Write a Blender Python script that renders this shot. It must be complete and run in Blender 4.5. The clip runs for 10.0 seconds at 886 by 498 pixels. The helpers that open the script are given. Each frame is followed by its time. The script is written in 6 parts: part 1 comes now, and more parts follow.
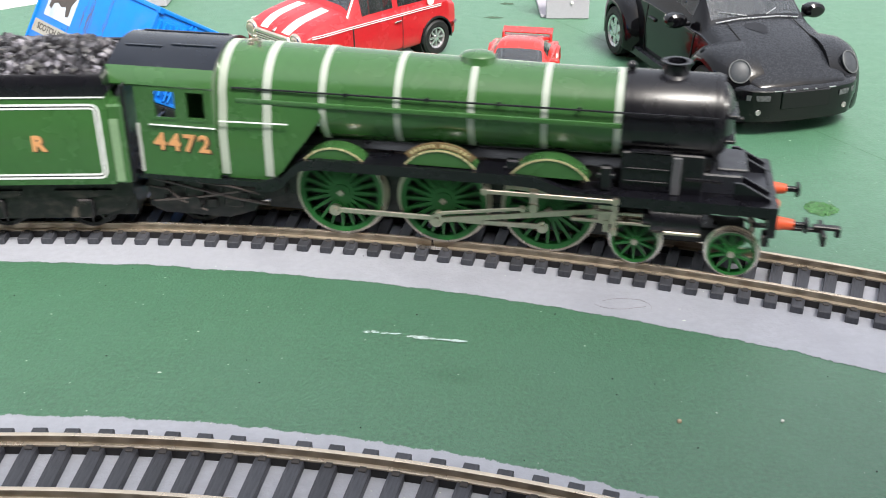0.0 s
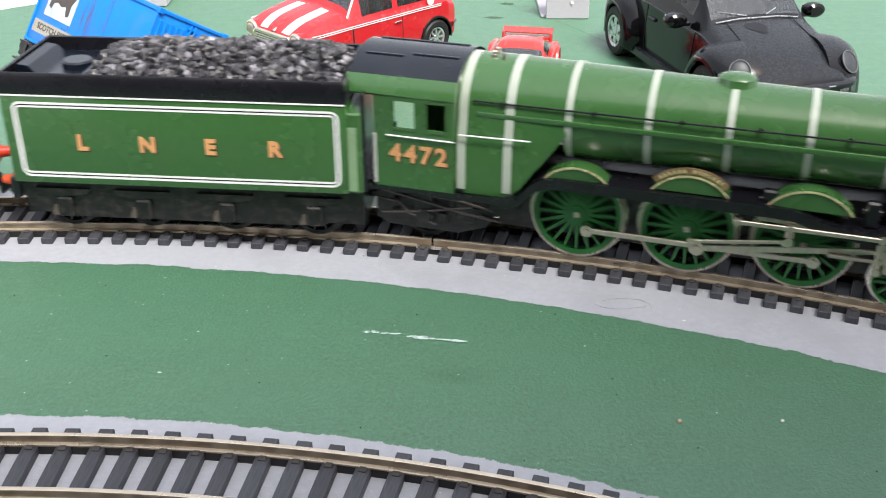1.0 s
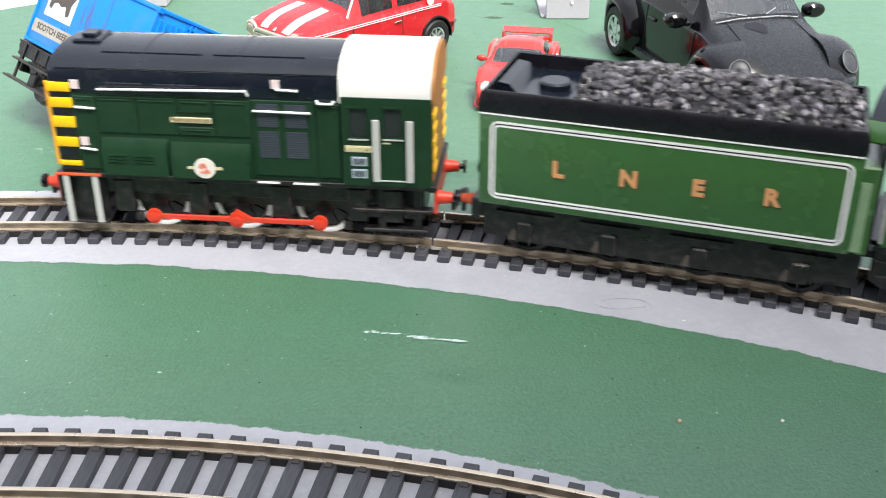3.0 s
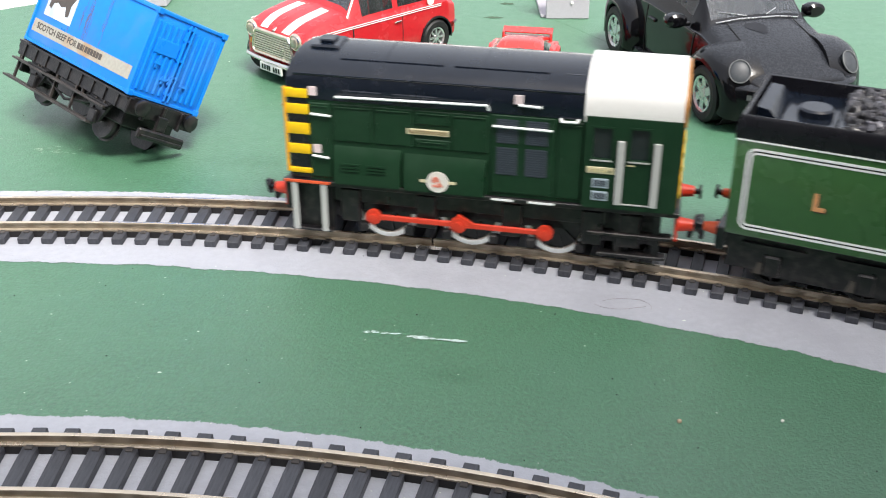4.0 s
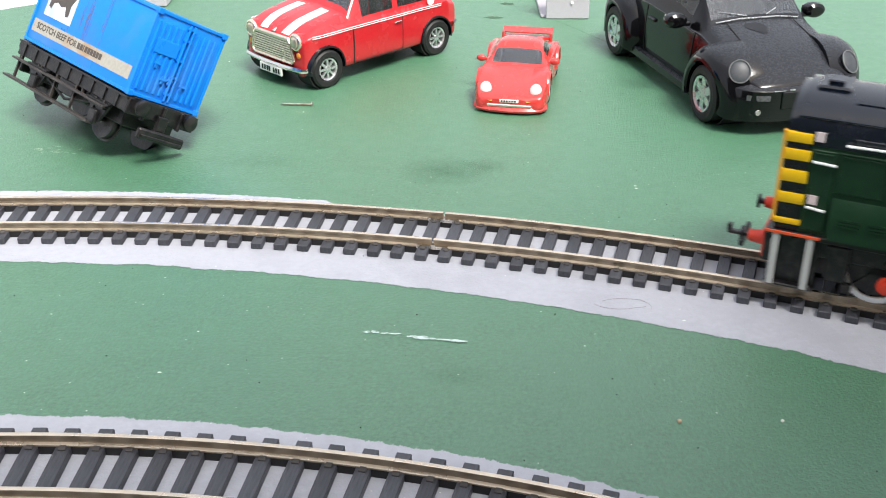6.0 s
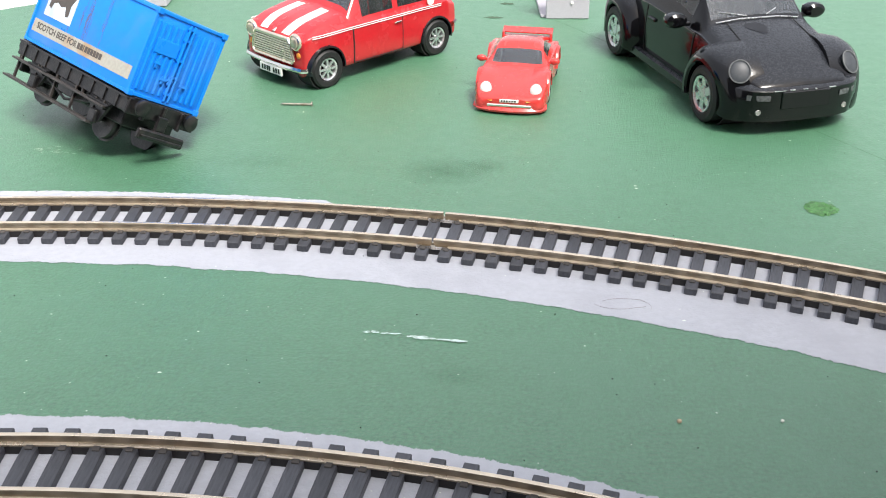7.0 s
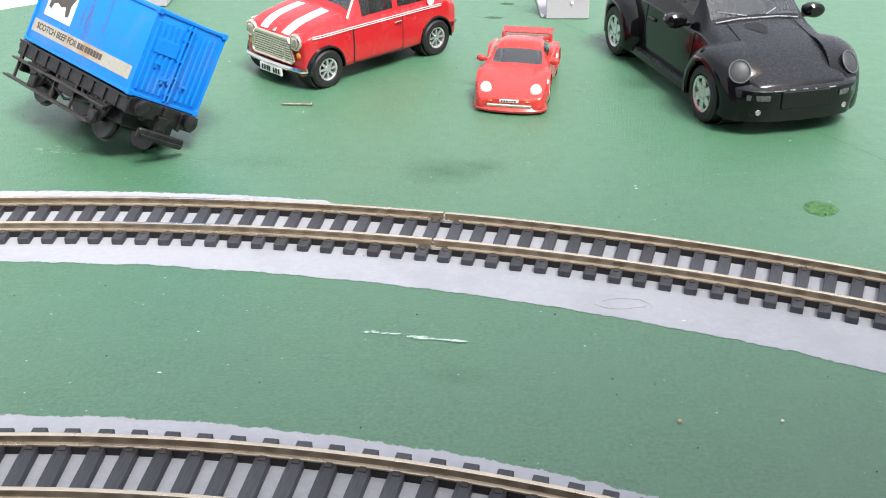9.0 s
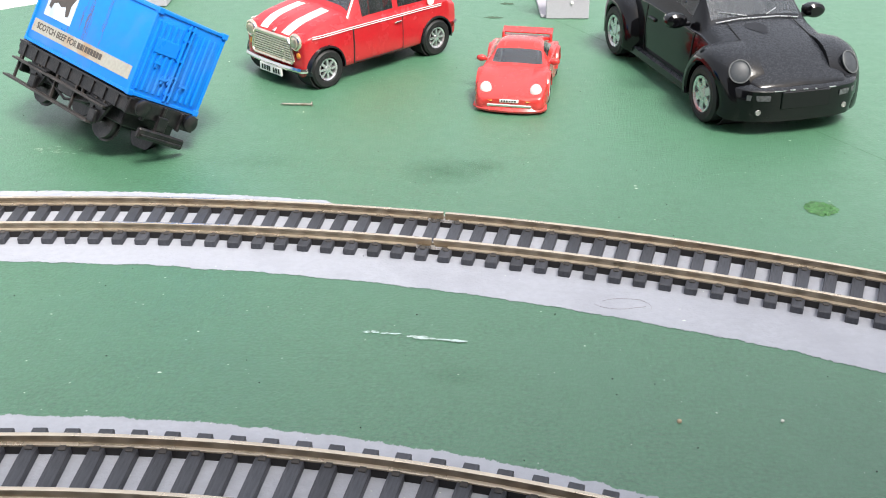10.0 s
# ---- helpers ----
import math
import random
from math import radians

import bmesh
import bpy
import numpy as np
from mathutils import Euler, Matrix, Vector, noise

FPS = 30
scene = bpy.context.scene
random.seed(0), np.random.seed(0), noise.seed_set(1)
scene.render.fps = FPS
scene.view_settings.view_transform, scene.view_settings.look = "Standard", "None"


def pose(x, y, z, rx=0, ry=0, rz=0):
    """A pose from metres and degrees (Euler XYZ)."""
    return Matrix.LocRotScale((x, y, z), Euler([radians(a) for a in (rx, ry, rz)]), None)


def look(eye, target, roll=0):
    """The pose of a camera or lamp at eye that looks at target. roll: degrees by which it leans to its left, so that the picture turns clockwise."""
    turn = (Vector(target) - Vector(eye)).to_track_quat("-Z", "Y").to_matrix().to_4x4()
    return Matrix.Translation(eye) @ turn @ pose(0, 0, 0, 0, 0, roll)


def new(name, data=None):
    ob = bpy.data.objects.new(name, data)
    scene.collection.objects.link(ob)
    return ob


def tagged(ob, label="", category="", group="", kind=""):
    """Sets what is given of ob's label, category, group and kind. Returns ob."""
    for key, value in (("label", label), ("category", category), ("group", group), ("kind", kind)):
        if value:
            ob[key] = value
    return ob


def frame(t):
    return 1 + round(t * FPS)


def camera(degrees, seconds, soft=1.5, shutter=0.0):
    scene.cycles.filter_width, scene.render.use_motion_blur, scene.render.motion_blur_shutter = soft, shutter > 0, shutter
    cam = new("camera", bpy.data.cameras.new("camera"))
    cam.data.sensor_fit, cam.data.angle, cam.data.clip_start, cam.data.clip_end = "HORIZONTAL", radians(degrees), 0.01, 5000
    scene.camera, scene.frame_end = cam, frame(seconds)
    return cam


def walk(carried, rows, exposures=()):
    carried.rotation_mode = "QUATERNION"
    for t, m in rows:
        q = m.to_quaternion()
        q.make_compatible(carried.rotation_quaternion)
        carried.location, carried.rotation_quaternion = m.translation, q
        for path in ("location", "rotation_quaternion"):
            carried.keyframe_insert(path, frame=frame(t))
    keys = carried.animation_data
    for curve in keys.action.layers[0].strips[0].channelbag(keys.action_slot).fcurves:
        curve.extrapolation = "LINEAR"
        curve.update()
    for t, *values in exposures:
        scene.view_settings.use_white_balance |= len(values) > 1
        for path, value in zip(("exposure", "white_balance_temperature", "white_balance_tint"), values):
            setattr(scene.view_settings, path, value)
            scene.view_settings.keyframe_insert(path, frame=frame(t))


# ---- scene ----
# Model railway at its true small size: 16.5 mm gauge track on a painted board.
cam = camera(44.17, 10.0, soft=1.05, shutter=0.5)
EYE = pose(0, 0, 0.14675, 62.19, 0, 0)
walk(cam, [(0.0, EYE), (10.0, EYE)], [(0.0, 1.06), (1.0, 1.06), (2.0, 1.16), (2.5, 1.20), (4.5, 1.05), (5.5, 1.07), (10.0, 1.06)])

# ---- light: a bright overcast sky ----
world = bpy.data.worlds.new("sky")
scene.world = world
world.use_nodes = True
wn = world.node_tree
sky = wn.nodes.new("ShaderNodeTexSky")
sky.sky_type, sky.sun_disc = "NISHITA", False
sky.sun_elevation, sky.sun_rotation = radians(57.6), radians(150)
sky.air_density, sky.dust_density, sky.ozone_density = 1.0, 7.0, 1.0
wn.nodes["Background"].inputs[1].default_value = 0.108
cloud = wn.nodes.new("ShaderNodeMix")       # an even veil of cloud over the sky
cloud.data_type = "RGBA"
cloud.inputs[0].default_value, cloud.inputs[7].default_value = 0.6, (6.0, 6.05, 6.25, 1)
wn.links.new(sky.outputs[0], cloud.inputs[6])
wn.links.new(cloud.outputs[2], wn.nodes["Background"].inputs[0])
sun = new("sun", bpy.data.lights.new("sun", "SUN"))
sun.data.energy, sun.data.angle, sun.data.color = 3.1, radians(20), (1.0, 0.96, 0.90)
sun.matrix_world = look((0.27 * 3, -0.46 * 3, 0.84 * 3), (0, 0, 0))

# ---- helpers ----
MM = 0.001
FAR_C, FAR_R = (-113.13, -277.89), 573.13       # centre and radius of the far track
NEAR_C, NEAR_R = (-89.14, -187.38), 364.46      # of the near track
GAUGE = 8.7                                     # half the distance of the rail heads
SLEEPER_TOP = 2.1


def part(name, bm, material, parent=None, label="", sharp=32, smooth=True):
    """One mesh object out of a bmesh in millimetres."""
    bmesh.ops.scale(bm, vec=(MM, MM, MM), verts=bm.verts)
    bmesh.ops.recalc_face_normals(bm, faces=bm.faces)
    me = bpy.data.meshes.new(name)
    bm.to_mesh(me)
    bm.free()
    if smooth:
        me.polygons.foreach_set("use_smooth", [True] * len(me.polygons))
        me.set_sharp_from_angle(angle=radians(sharp))
    for m in (material if isinstance(material, (list, tuple)) else [material]):
        me.materials.append(m)
    ob = new(name, me)
    if parent is not None:
        ob.parent = parent
    if label:
        ob["label"] = label
    return ob


def box(bm, x0, x1, y0, y1, z0, z1, bevel=0.0, seg=1, m=None):
    vs = [bm.verts.new((x, y, z)) for x in (x0, x1) for y in (y0, y1) for z in (z0, z1)]
    fs = [bm.faces.new([vs[i] for i in f]) for f in ((0, 1, 3, 2), (4, 6, 7, 5), (0, 4, 5, 1), (2, 3, 7, 6), (0, 2, 6, 4), (1, 5, 7, 3))]
    if m is not None:
        bmesh.ops.transform(bm, matrix=m, verts=vs)
    if bevel:
        es = list({e for f in fs for e in f.edges})
        bmesh.ops.bevel(bm, geom=es, offset=bevel, segments=seg, affect="EDGES", profile=0.5)


def rod(bm, a, b, r, r2=None, seg=12, caps=True):
    """A round bar from a to b."""
    a, b = Vector(a), Vector(b)
    d = b - a
    m = Matrix.Translation((a + b) / 2) @ d.to_track_quat("Z", "Y").to_matrix().to_4x4()
    bmesh.ops.create_cone(bm, cap_ends=caps, segments=seg, radius1=r, radius2=r if r2 is None else r2, depth=d.length, matrix=m)


def path_rod(bm, pts, r, seg=8):
    for a, b in zip(pts, pts[1:]):
        rod(bm, a, b, r, seg=seg)
    for p in pts[1:-1]:
        bmesh.ops.create_uvsphere(bm, u_segments=seg, v_segments=6, radius=r, matrix=Matrix.Translation(p))


def loft(bm, rings, closed=True, cap0=True, cap1=True):
    """Skin over rings of equal length."""
    vs = [[bm.verts.new(p) for p in ring] for ring in rings]
    n = len(vs[0])
    for a, b in zip(vs, vs[1:]):
        for i in range(n if closed else n - 1):
            j = (i + 1) % n
            bm.faces.new((a[i], a[j], b[j], b[i]))
    if cap0:
        bm.faces.new(vs[0])
    if cap1:
        bm.faces.new(list(reversed(vs[-1])))


def prism(bm, outline, y0, y1, plane="xz"):
    """An outline pushed along the third axis."""
    if plane == "xz":
        rings = [[(x, y, z) for x, z in outline] for y in (y0, y1)]
    elif plane == "yz":
        rings = [[(y, a, b) for a, b in outline] for y in (y0, y1)]
    else:
        rings = [[(a, b, y) for a, b in outline] for y in (y0, y1)]
    loft(bm, rings)


def lathe(bm, prof, o=(0, 0, 0), axis="x", seg=32, cap0=True, cap1=True):
    """Profile (along, radius) turned about an axis through o."""
    rings = []
    for h, r in prof:
        ring = []
        for k in range(seg):
            a = 2 * math.pi * k / seg
            c, s = r * math.cos(a), r * math.sin(a)
            p = {"x": (h, c, s), "y": (c, h, s), "z": (c, s, h)}[axis]
            ring.append((o[0] + p[0], o[1] + p[1], o[2] + p[2]))
        rings.append(ring)
    loft(bm, rings, True, cap0, cap1)


def arc(c, r, f, z=0.0):
    return (c[0] + r * math.sin(f), c[1] + r * math.cos(f), z)


def empty(name, m=None):
    ob = new(name)
    ob.empty_display_size = 0.01
    if m is not None:
        ob.matrix_basis = m
    return ob


def words(text, size, material, parent, m, name="lettering", depth=0.1, label="", width=1.0, bold=0.0):
    """Raised letters, size in millimetres, facing +z of the pose m."""
    cu = bpy.data.curves.new(name, "FONT")
    cu.body, cu.size, cu.extrude, cu.align_x, cu.align_y = text, size * MM, depth * MM, "CENTER", "CENTER"
    cu.space_character, cu.offset = width, bold * MM
    tmp = bpy.data.objects.new(name, cu)
    scene.collection.objects.link(tmp)
    bpy.context.view_layer.update()
    me = bpy.data.meshes.new_from_object(tmp.evaluated_get(bpy.context.evaluated_depsgraph_get()))
    bpy.data.objects.remove(tmp)
    me.materials.clear()
    me.materials.append(material)
    ob = new(name, me)
    ob.parent = parent
    ob.matrix_basis = m
    if label:
        ob["label"] = label
    return ob


# ---- materials ----
def mat(name, color, rough=0.5, metal=0.0, vary=0.12, grain=900.0, bump=0.0, bump_scale=4000.0, coat=0.0, spec=0.5,
        dirt=None, dirt_amount=0.0, dirt_scale=120.0, rough_vary=0.1, per_object=0.0, dust=0.0, coat_rough=0.06):
    """Paint, plastic or metal with grain, blotches, dirt and fine relief."""
    ma = bpy.data.materials.new(name)
    ma.use_nodes = True
    nt = ma.node_tree
    n, l = nt.nodes, nt.links
    b = n["Principled BSDF"]
    tc = n.new("ShaderNodeTexCoord")

    def noise_tex(scale, detail=6.0):
        t = n.new("ShaderNodeTexNoise")
        t.inputs["Scale"].default_value, t.inputs["Detail"].default_value = scale, detail
        l.new(tc.outputs["Object"], t.inputs["Vector"])
        return t.outputs["Fac"]

    def ranged(src, lo, hi, a=0.3, c=0.7):
        r = n.new("ShaderNodeMapRange")
        r.inputs[1].default_value, r.inputs[2].default_value, r.inputs[3].default_value, r.inputs[4].default_value = a, c, lo, hi
        l.new(src, r.inputs[0])
        return r.outputs[0]

    def mixed(fac, a, c, mode="MIX"):
        x = n.new("ShaderNodeMix")
        x.data_type, x.blend_type = "RGBA", mode
        for sock, v in ((x.inputs[0], fac), (x.inputs[6], a), (x.inputs[7], c)):
            if hasattr(v, "links") or hasattr(v, "is_linked"):
                l.new(v, sock)
            else:
                sock.default_value = v
        return x.outputs[2]

    base = (*color, 1)
    dark = (*[c * (1 - vary) for c in color], 1)
    light = (*[min(1, c * (1 + vary)) for c in color], 1)
    col = mixed(ranged(noise_tex(grain), 0, 1), dark, light)
    col = mixed(ranged(noise_tex(grain / 12), 0, 0.5), col, mixed(0.5, base, light))
    if dirt is not None:
        col = mixed(ranged(noise_tex(dirt_scale, 9.0), 0, dirt_amount, 0.48, 0.66), col, (*dirt, 1))
    if per_object:
        oi = n.new("ShaderNodeObjectInfo")
        col = mixed(1.0, col, mixed(oi.outputs["Random"], (*[1 - per_object] * 3, 1), (*[1 + per_object] * 3, 1)), "MULTIPLY")
    rg = ranged(noise_tex(grain / 4), max(0.02, rough - rough_vary), min(1, rough + rough_vary))
    if dust:                                  # fine dust lying on what faces up
        ge, sep = n.new("ShaderNodeNewGeometry"), n.new("ShaderNodeSeparateXYZ")
        l.new(ge.outputs["Normal"], sep.inputs[0])
        mu = n.new("ShaderNodeMath")
        mu.operation = "MULTIPLY"
        l.new(ranged(sep.outputs[2], 0, dust, 0.6, 0.92), mu.inputs[0])
        l.new(ranged(noise_tex(2200.0, 8.0), 0.25, 1.0), mu.inputs[1])
        col = mixed(mu.outputs[0], col, (0.062, 0.070, 0.086, 1))
        mr = n.new("ShaderNodeMix")
        l.new(mu.outputs[0], mr.inputs[0])
        l.new(rg, mr.inputs[2])
        mr.inputs[3].default_value = 0.65
        rg = mr.outputs[0]
    l.new(col, b.inputs["Base Color"])
    l.new(rg, b.inputs["Roughness"])
    b.inputs["Metallic"].default_value = metal
    b.inputs["Coat Weight"].default_value = coat
    b.inputs["Coat Roughness"].default_value = coat_rough
    b.inputs["Specular IOR Level"].default_value = spec
    if bump:
        bp = n.new("ShaderNodeBump")
        bp.inputs["Strength"].default_value, bp.inputs["Distance"].default_value = 1.0, bump * MM
        l.new(noise_tex(bump_scale, 4.0), bp.inputs["Height"])
        l.new(bp.outputs[0], b.inputs["Normal"])
    return ma


BOARD = mat("green_board_paint", (0.054, 0.160, 0.088), 0.5, vary=0.32, grain=900, bump=0.42, bump_scale=1100, dirt=(0.060, 0.172, 0.100),
            dirt_amount=0.6, dirt_scale=26, rough_vary=0.06, spec=0.8, coat=0.75, coat_rough=0.5)
BED = mat("grey_bed_paint", (0.375, 0.39, 0.44), 0.6, vary=0.07, grain=500, bump=0.13, bump_scale=1300, dirt=(0.31, 0.32, 0.365), dirt_amount=0.5, dirt_scale=60)
PLASTER = mat("patio_concrete", (0.72, 0.71, 0.69), 0.8, vary=0.08, grain=60, bump=0.3, bump_scale=300)
SLEEPER = mat("dark_sleeper_plastic", (0.047, 0.050, 0.061), 0.55, vary=0.4, grain=900, bump=0.12, bump_scale=1800, per_object=0.2)


def stretch_grain(ma, scale):
    """Draw the noise of a material out into streaks."""
    n, l = ma.node_tree.nodes, ma.node_tree.links
    for tex in [t for t in n if t.bl_idname == "ShaderNodeTexNoise"]:
        mp = n.new("ShaderNodeMapping")
        mp.inputs["Scale"].default_value = scale
        l.new(tex.inputs["Vector"].links[0].from_socket, mp.inputs[0])
        l.new(mp.outputs[0], tex.inputs["Vector"])


stretch_grain(SLEEPER, (1.8, 0.22, 1.0))
CHAIR = mat("rail_chair_plastic", (0.050, 0.046, 0.045), 0.6, vary=0.25)
WEB = mat("under_rail_plastic", (0.012, 0.011, 0.012), 0.6)
RAIL = mat("nickel_silver_rail", (0.36, 0.30, 0.225), 0.36, metal=0.65, vary=0.14, grain=300, dirt=(0.26, 0.17, 0.10), dirt_amount=0.4, dirt_scale=160)
RAIL_BRIGHT = mat("rubbed_head_bright_foot", (0.70, 0.61, 0.49), 0.3, metal=0.8, vary=0.12, grain=200)
BRIGHT = mat("polished_rail_joiner", (0.78, 0.72, 0.64), 0.25, metal=1.0)
LOCO_GREEN = mat("apple_green_paint", (0.042, 0.128, 0.036), 0.24, vary=0.06, grain=400, coat=0.7, coat_rough=0.13, spec=0.5, dirt=(0.046, 0.125, 0.033), dirt_amount=0.35, dirt_scale=70)
WHEEL_GREEN = mat("green_wheel_plastic", (0.016, 0.135, 0.026), 0.40, vary=0.12, grain=600)
BLACK = mat("satin_black_paint", (0.006, 0.006, 0.009), 0.27, vary=0.2, grain=500, spec=0.6, dirt=(0.008, 0.008, 0.010), dirt_amount=0.3, dirt_scale=140, rough_vary=0.05)
FRAME_BLACK = mat("dusty_black_plastic", (0.006, 0.0058, 0.007), 0.36, vary=0.4, grain=600, spec=0.5, dirt=(0.052, 0.043, 0.041), dirt_amount=0.5, dirt_scale=420, bump=0.12, bump_scale=1400)
ROOF_BLACK = mat("dark_roof_paint", (0.005, 0.008, 0.015), 0.2, vary=0.2, spec=0.5, coat=0.2, coat_rough=0.12, dirt=(0.013, 0.017, 0.026), dirt_amount=0.5, dirt_scale=60)
COAL = mat("shiny_coal", (0.026, 0.025, 0.029), 0.42, vary=0.6, grain=500, bump=0.15, bump_scale=1500, spec=0.8)
_n = COAL.node_tree
_geo, _ramp = _n.nodes.new("ShaderNodeNewGeometry"), _n.nodes.new("ShaderNodeMapRange")
_mul = _n.nodes.new("ShaderNodeMix")
_mul.data_type, _mul.blend_type = "RGBA", "MULTIPLY"
_mul.inputs[0].default_value = 1.0
_pow = _n.nodes.new("ShaderNodeMath")
_pow.operation = "POWER"
_pow.inputs[1].default_value = 5.0
_n.links.new(_geo.outputs["Random Per Island"], _pow.inputs[0])
_ramp.inputs[3].default_value, _ramp.inputs[4].default_value = 0.7, 8.5
_n.links.new(_pow.outputs[0], _ramp.inputs[0])
_b = _n.nodes["Principled BSDF"]
_n.links.new(_b.inputs["Base Color"].links[0].from_socket, _mul.inputs[6])
_n.links.new(_ramp.outputs[0], _mul.inputs[7])
_n.links.new(_mul.outputs[2], _b.inputs["Base Color"])
LINING = mat("white_lining_paint", (0.88, 0.90, 0.90), 0.45, vary=0.04)
BAND = mat("pale_boiler_band", (0.43, 0.48, 0.42), 0.45, vary=0.06)
GOLD = mat("orange_gold_lettering", (0.72, 0.36, 0.16), 0.5, vary=0.1)
BRASS = mat("brass_beading", (0.86, 0.75, 0.45), 0.3, metal=0.6)
STEEL = mat("dull_steel_rod", (0.60, 0.54, 0.46), 0.34, metal=0.9, vary=0.15, grain=700)
TYRE_STEEL = mat("dull_wheel_tyre", (0.48, 0.42, 0.36), 0.32, metal=0.9, vary=0.12)
ORANGE = mat("orange_red_buffer", (0.72, 0.105, 0.035), 0.45, vary=0.06)
D_GREEN = mat("brunswick_green_paint", (0.009, 0.036, 0.016), 0.36, spec=0.35, vary=0.10, grain=500, dirt=(0.02, 0.055, 0.03), dirt_amount=0.3, dirt_scale=100)
WHITE = mat("white_roof_paint", (0.70, 0.70, 0.69), 0.5, vary=0.03)
STEP_GREY = mat("pale_grey_handrail", (0.50, 0.51, 0.50), 0.5, vary=0.06)
YELLOW = mat("warning_yellow_paint", (0.90, 0.56, 0.006), 0.45, vary=0.05)
ROD_RED = mat("red_coupling_rod", (0.66, 0.050, 0.022), 0.42, vary=0.08)
SHUNT_GLASS = mat("dark_grille", (0.040, 0.050, 0.068), 0.5, vary=0.12)
CREAM = mat("cream_plate", (0.66, 0.60, 0.40), 0.5)
PINK = mat("pale_label", (0.75, 0.62, 0.64), 0.5)


# ---- the board, its paint and the ground ----
def wobble(i, s, a):
    return a * (noise.noise((i * s, 3.1, 0.7)) + 0.6 * noise.noise((i * s * 4.3, 9.1, 2.7)) + 0.35 * noise.noise((i * s * 15.0, 5.1, 1.7)))


def make_ground():
    bm = bmesh.new()
    box(bm, -60000, 60000, -60000, 60000, -60, -18)
    tagged(part("ground", bm, PLASTER, smooth=False), "pale concrete patio under and beyond the board", "ground", kind="structure")
    bm = bmesh.new()
    # far left corner of the board is cut off
    out = [(-900, 8), (-900, -640), (900, -640), (900, 1180), (628, 1180)]
    prism(bm, out, -18, 0, "xy")
    tagged(part("board", bm, BOARD, smooth=False), "green painted wooden baseboard with specks of white paint", "baseboard", kind="structure")


def make_shade_wall():
    """An unseen wall, added slantwise behind the camera inside the far track's curve, shades the near board."""
    wall = mat("shade_wall_brown", (0.07, 0.062, 0.058), 0.8, vary=0.2, grain=40)
    bm = bmesh.new()
    # Height and slant set so its soft shadow darkens the near right.
    box(bm, -900, 122, -50, 0, 0, 600, m=Matrix.Translation((218, -59, 0)) @ Matrix.Rotation(radians(21.4), 4, "Z"))
    tagged(part("wall_south", bm, wall, smooth=False), "unseen grey brown wall added to shade the near board", "wall", kind="structure")


def make_bed(name, c, f0, f1, inner, outer, label):
    """A strip of grey paint under a track, with ragged edges."""
    bm = bmesh.new()
    rag = random.Random(4)
    n = 5200
    rows = []
    for i in range(n + 1):
        f = f0 + (f1 - f0) * i / n
        a, b = inner(f) + wobble(i, 0.032, 0.75) + rag.uniform(-0.22, 0.22), outer(f) + wobble(i + 9000, 0.028, 0.8) + rag.uniform(-0.22, 0.22)
        rows.append([bm.verts.new(arc(c, a, f, 0.12)), bm.verts.new(arc(c, b, f, 0.12))])
    for p, q in zip(rows, rows[1:]):
        bm.faces.new((p[0], p[1], q[1], q[0]))
    return tagged(part(name, bm, BED, smooth=False), label, "track bed", kind="structure")


def make_flecks():
    rng = random.Random(5)
    bm = bmesh.new()
    for k in range(760):
        x, y = rng.uniform(-230, 200), rng.uniform(150, 540)
        r = rng.uniform(0.07, 0.24) * (1.0 if rng.random() < 0.93 else 2.0)
        a0 = rng.uniform(0, 6)
        st = rng.uniform(1, 1.8)
        ring = [bm.verts.new((x + st * r * rng.uniform(0.6, 1) * math.cos(a0 + a), y + r * rng.uniform(0.6, 1) * math.sin(a0 + a), 0.16)) for a in (0, 1.2, 2.4, 3.6, 4.9)]
        bm.faces.new(ring)
    tagged(part("paint_flecks", bm, mat("white_fleck_paint", (0.60, 0.66, 0.58), 0.6), smooth=False), "small white flecks of paint on the green board", "paint flecks", kind="stuff")
    bm = bmesh.new()
    for k in range(100):
        x, y, r = rng.uniform(-230, 200), rng.uniform(150, 540), rng.uniform(0.08, 0.19)
        box(bm, x - r, x + r, y - r * 0.7, y + r * 0.7, 0.0, 0.25, m=None)
    tagged(part("dirt_specks", bm, mat("dark_grit", (0.03, 0.035, 0.03), 0.8), smooth=False), "dark grit scattered on the board", "grit", kind="stuff")
    # worn white streak
    bm = bmesh.new()
    for i_s, (x0, y0, x1, y1, w) in enumerate(((-19.8, 233.3, -16.0, 233.2, 1.2), (-15.5, 232.6, -10.6, 232.2, 0.5), (-8.9, 231.0, -2.0, 230.0, 1.5), (-6.5, 230.6, -4.0, 230.3, 2.1),
                              (-1.2, 229.6, 6.0, 228.5, 0.8), (1.6, 229.2, 5.0, 228.7, 1.1))):
        for k in range(int(9 + 7 * (x1 - x0))):
            u = rng.random()
            h = w * (0.35 + 0.65 * math.sin(math.pi * u)) / 2
            x, y = x0 + (x1 - x0) * u, y0 + (y1 - y0) * u + rng.uniform(-h, h)
            ln, th = rng.uniform(0.15, 0.75), rng.uniform(0.06, 0.24)
            z = 0.16 + 0.002 * k + 0.02 * i_s
            ring = [(x + ln * rng.uniform(0.6, 1.1) * math.cos(a), y + th * rng.uniform(0.5, 1.2) * math.sin(a), z) for a in (0, 0.8, 1.6, 2.4, 3.2, 4.0, 4.8, 5.5)]
            bm.faces.new([bm.verts.new(p) for p in ring])
    tagged(part("paint_streak", bm, mat("chalky_streak", (0.56, 0.68, 0.66), 0.7, vary=0.2), smooth=False), "pale worn streak of paint on the green board", "paint mark")


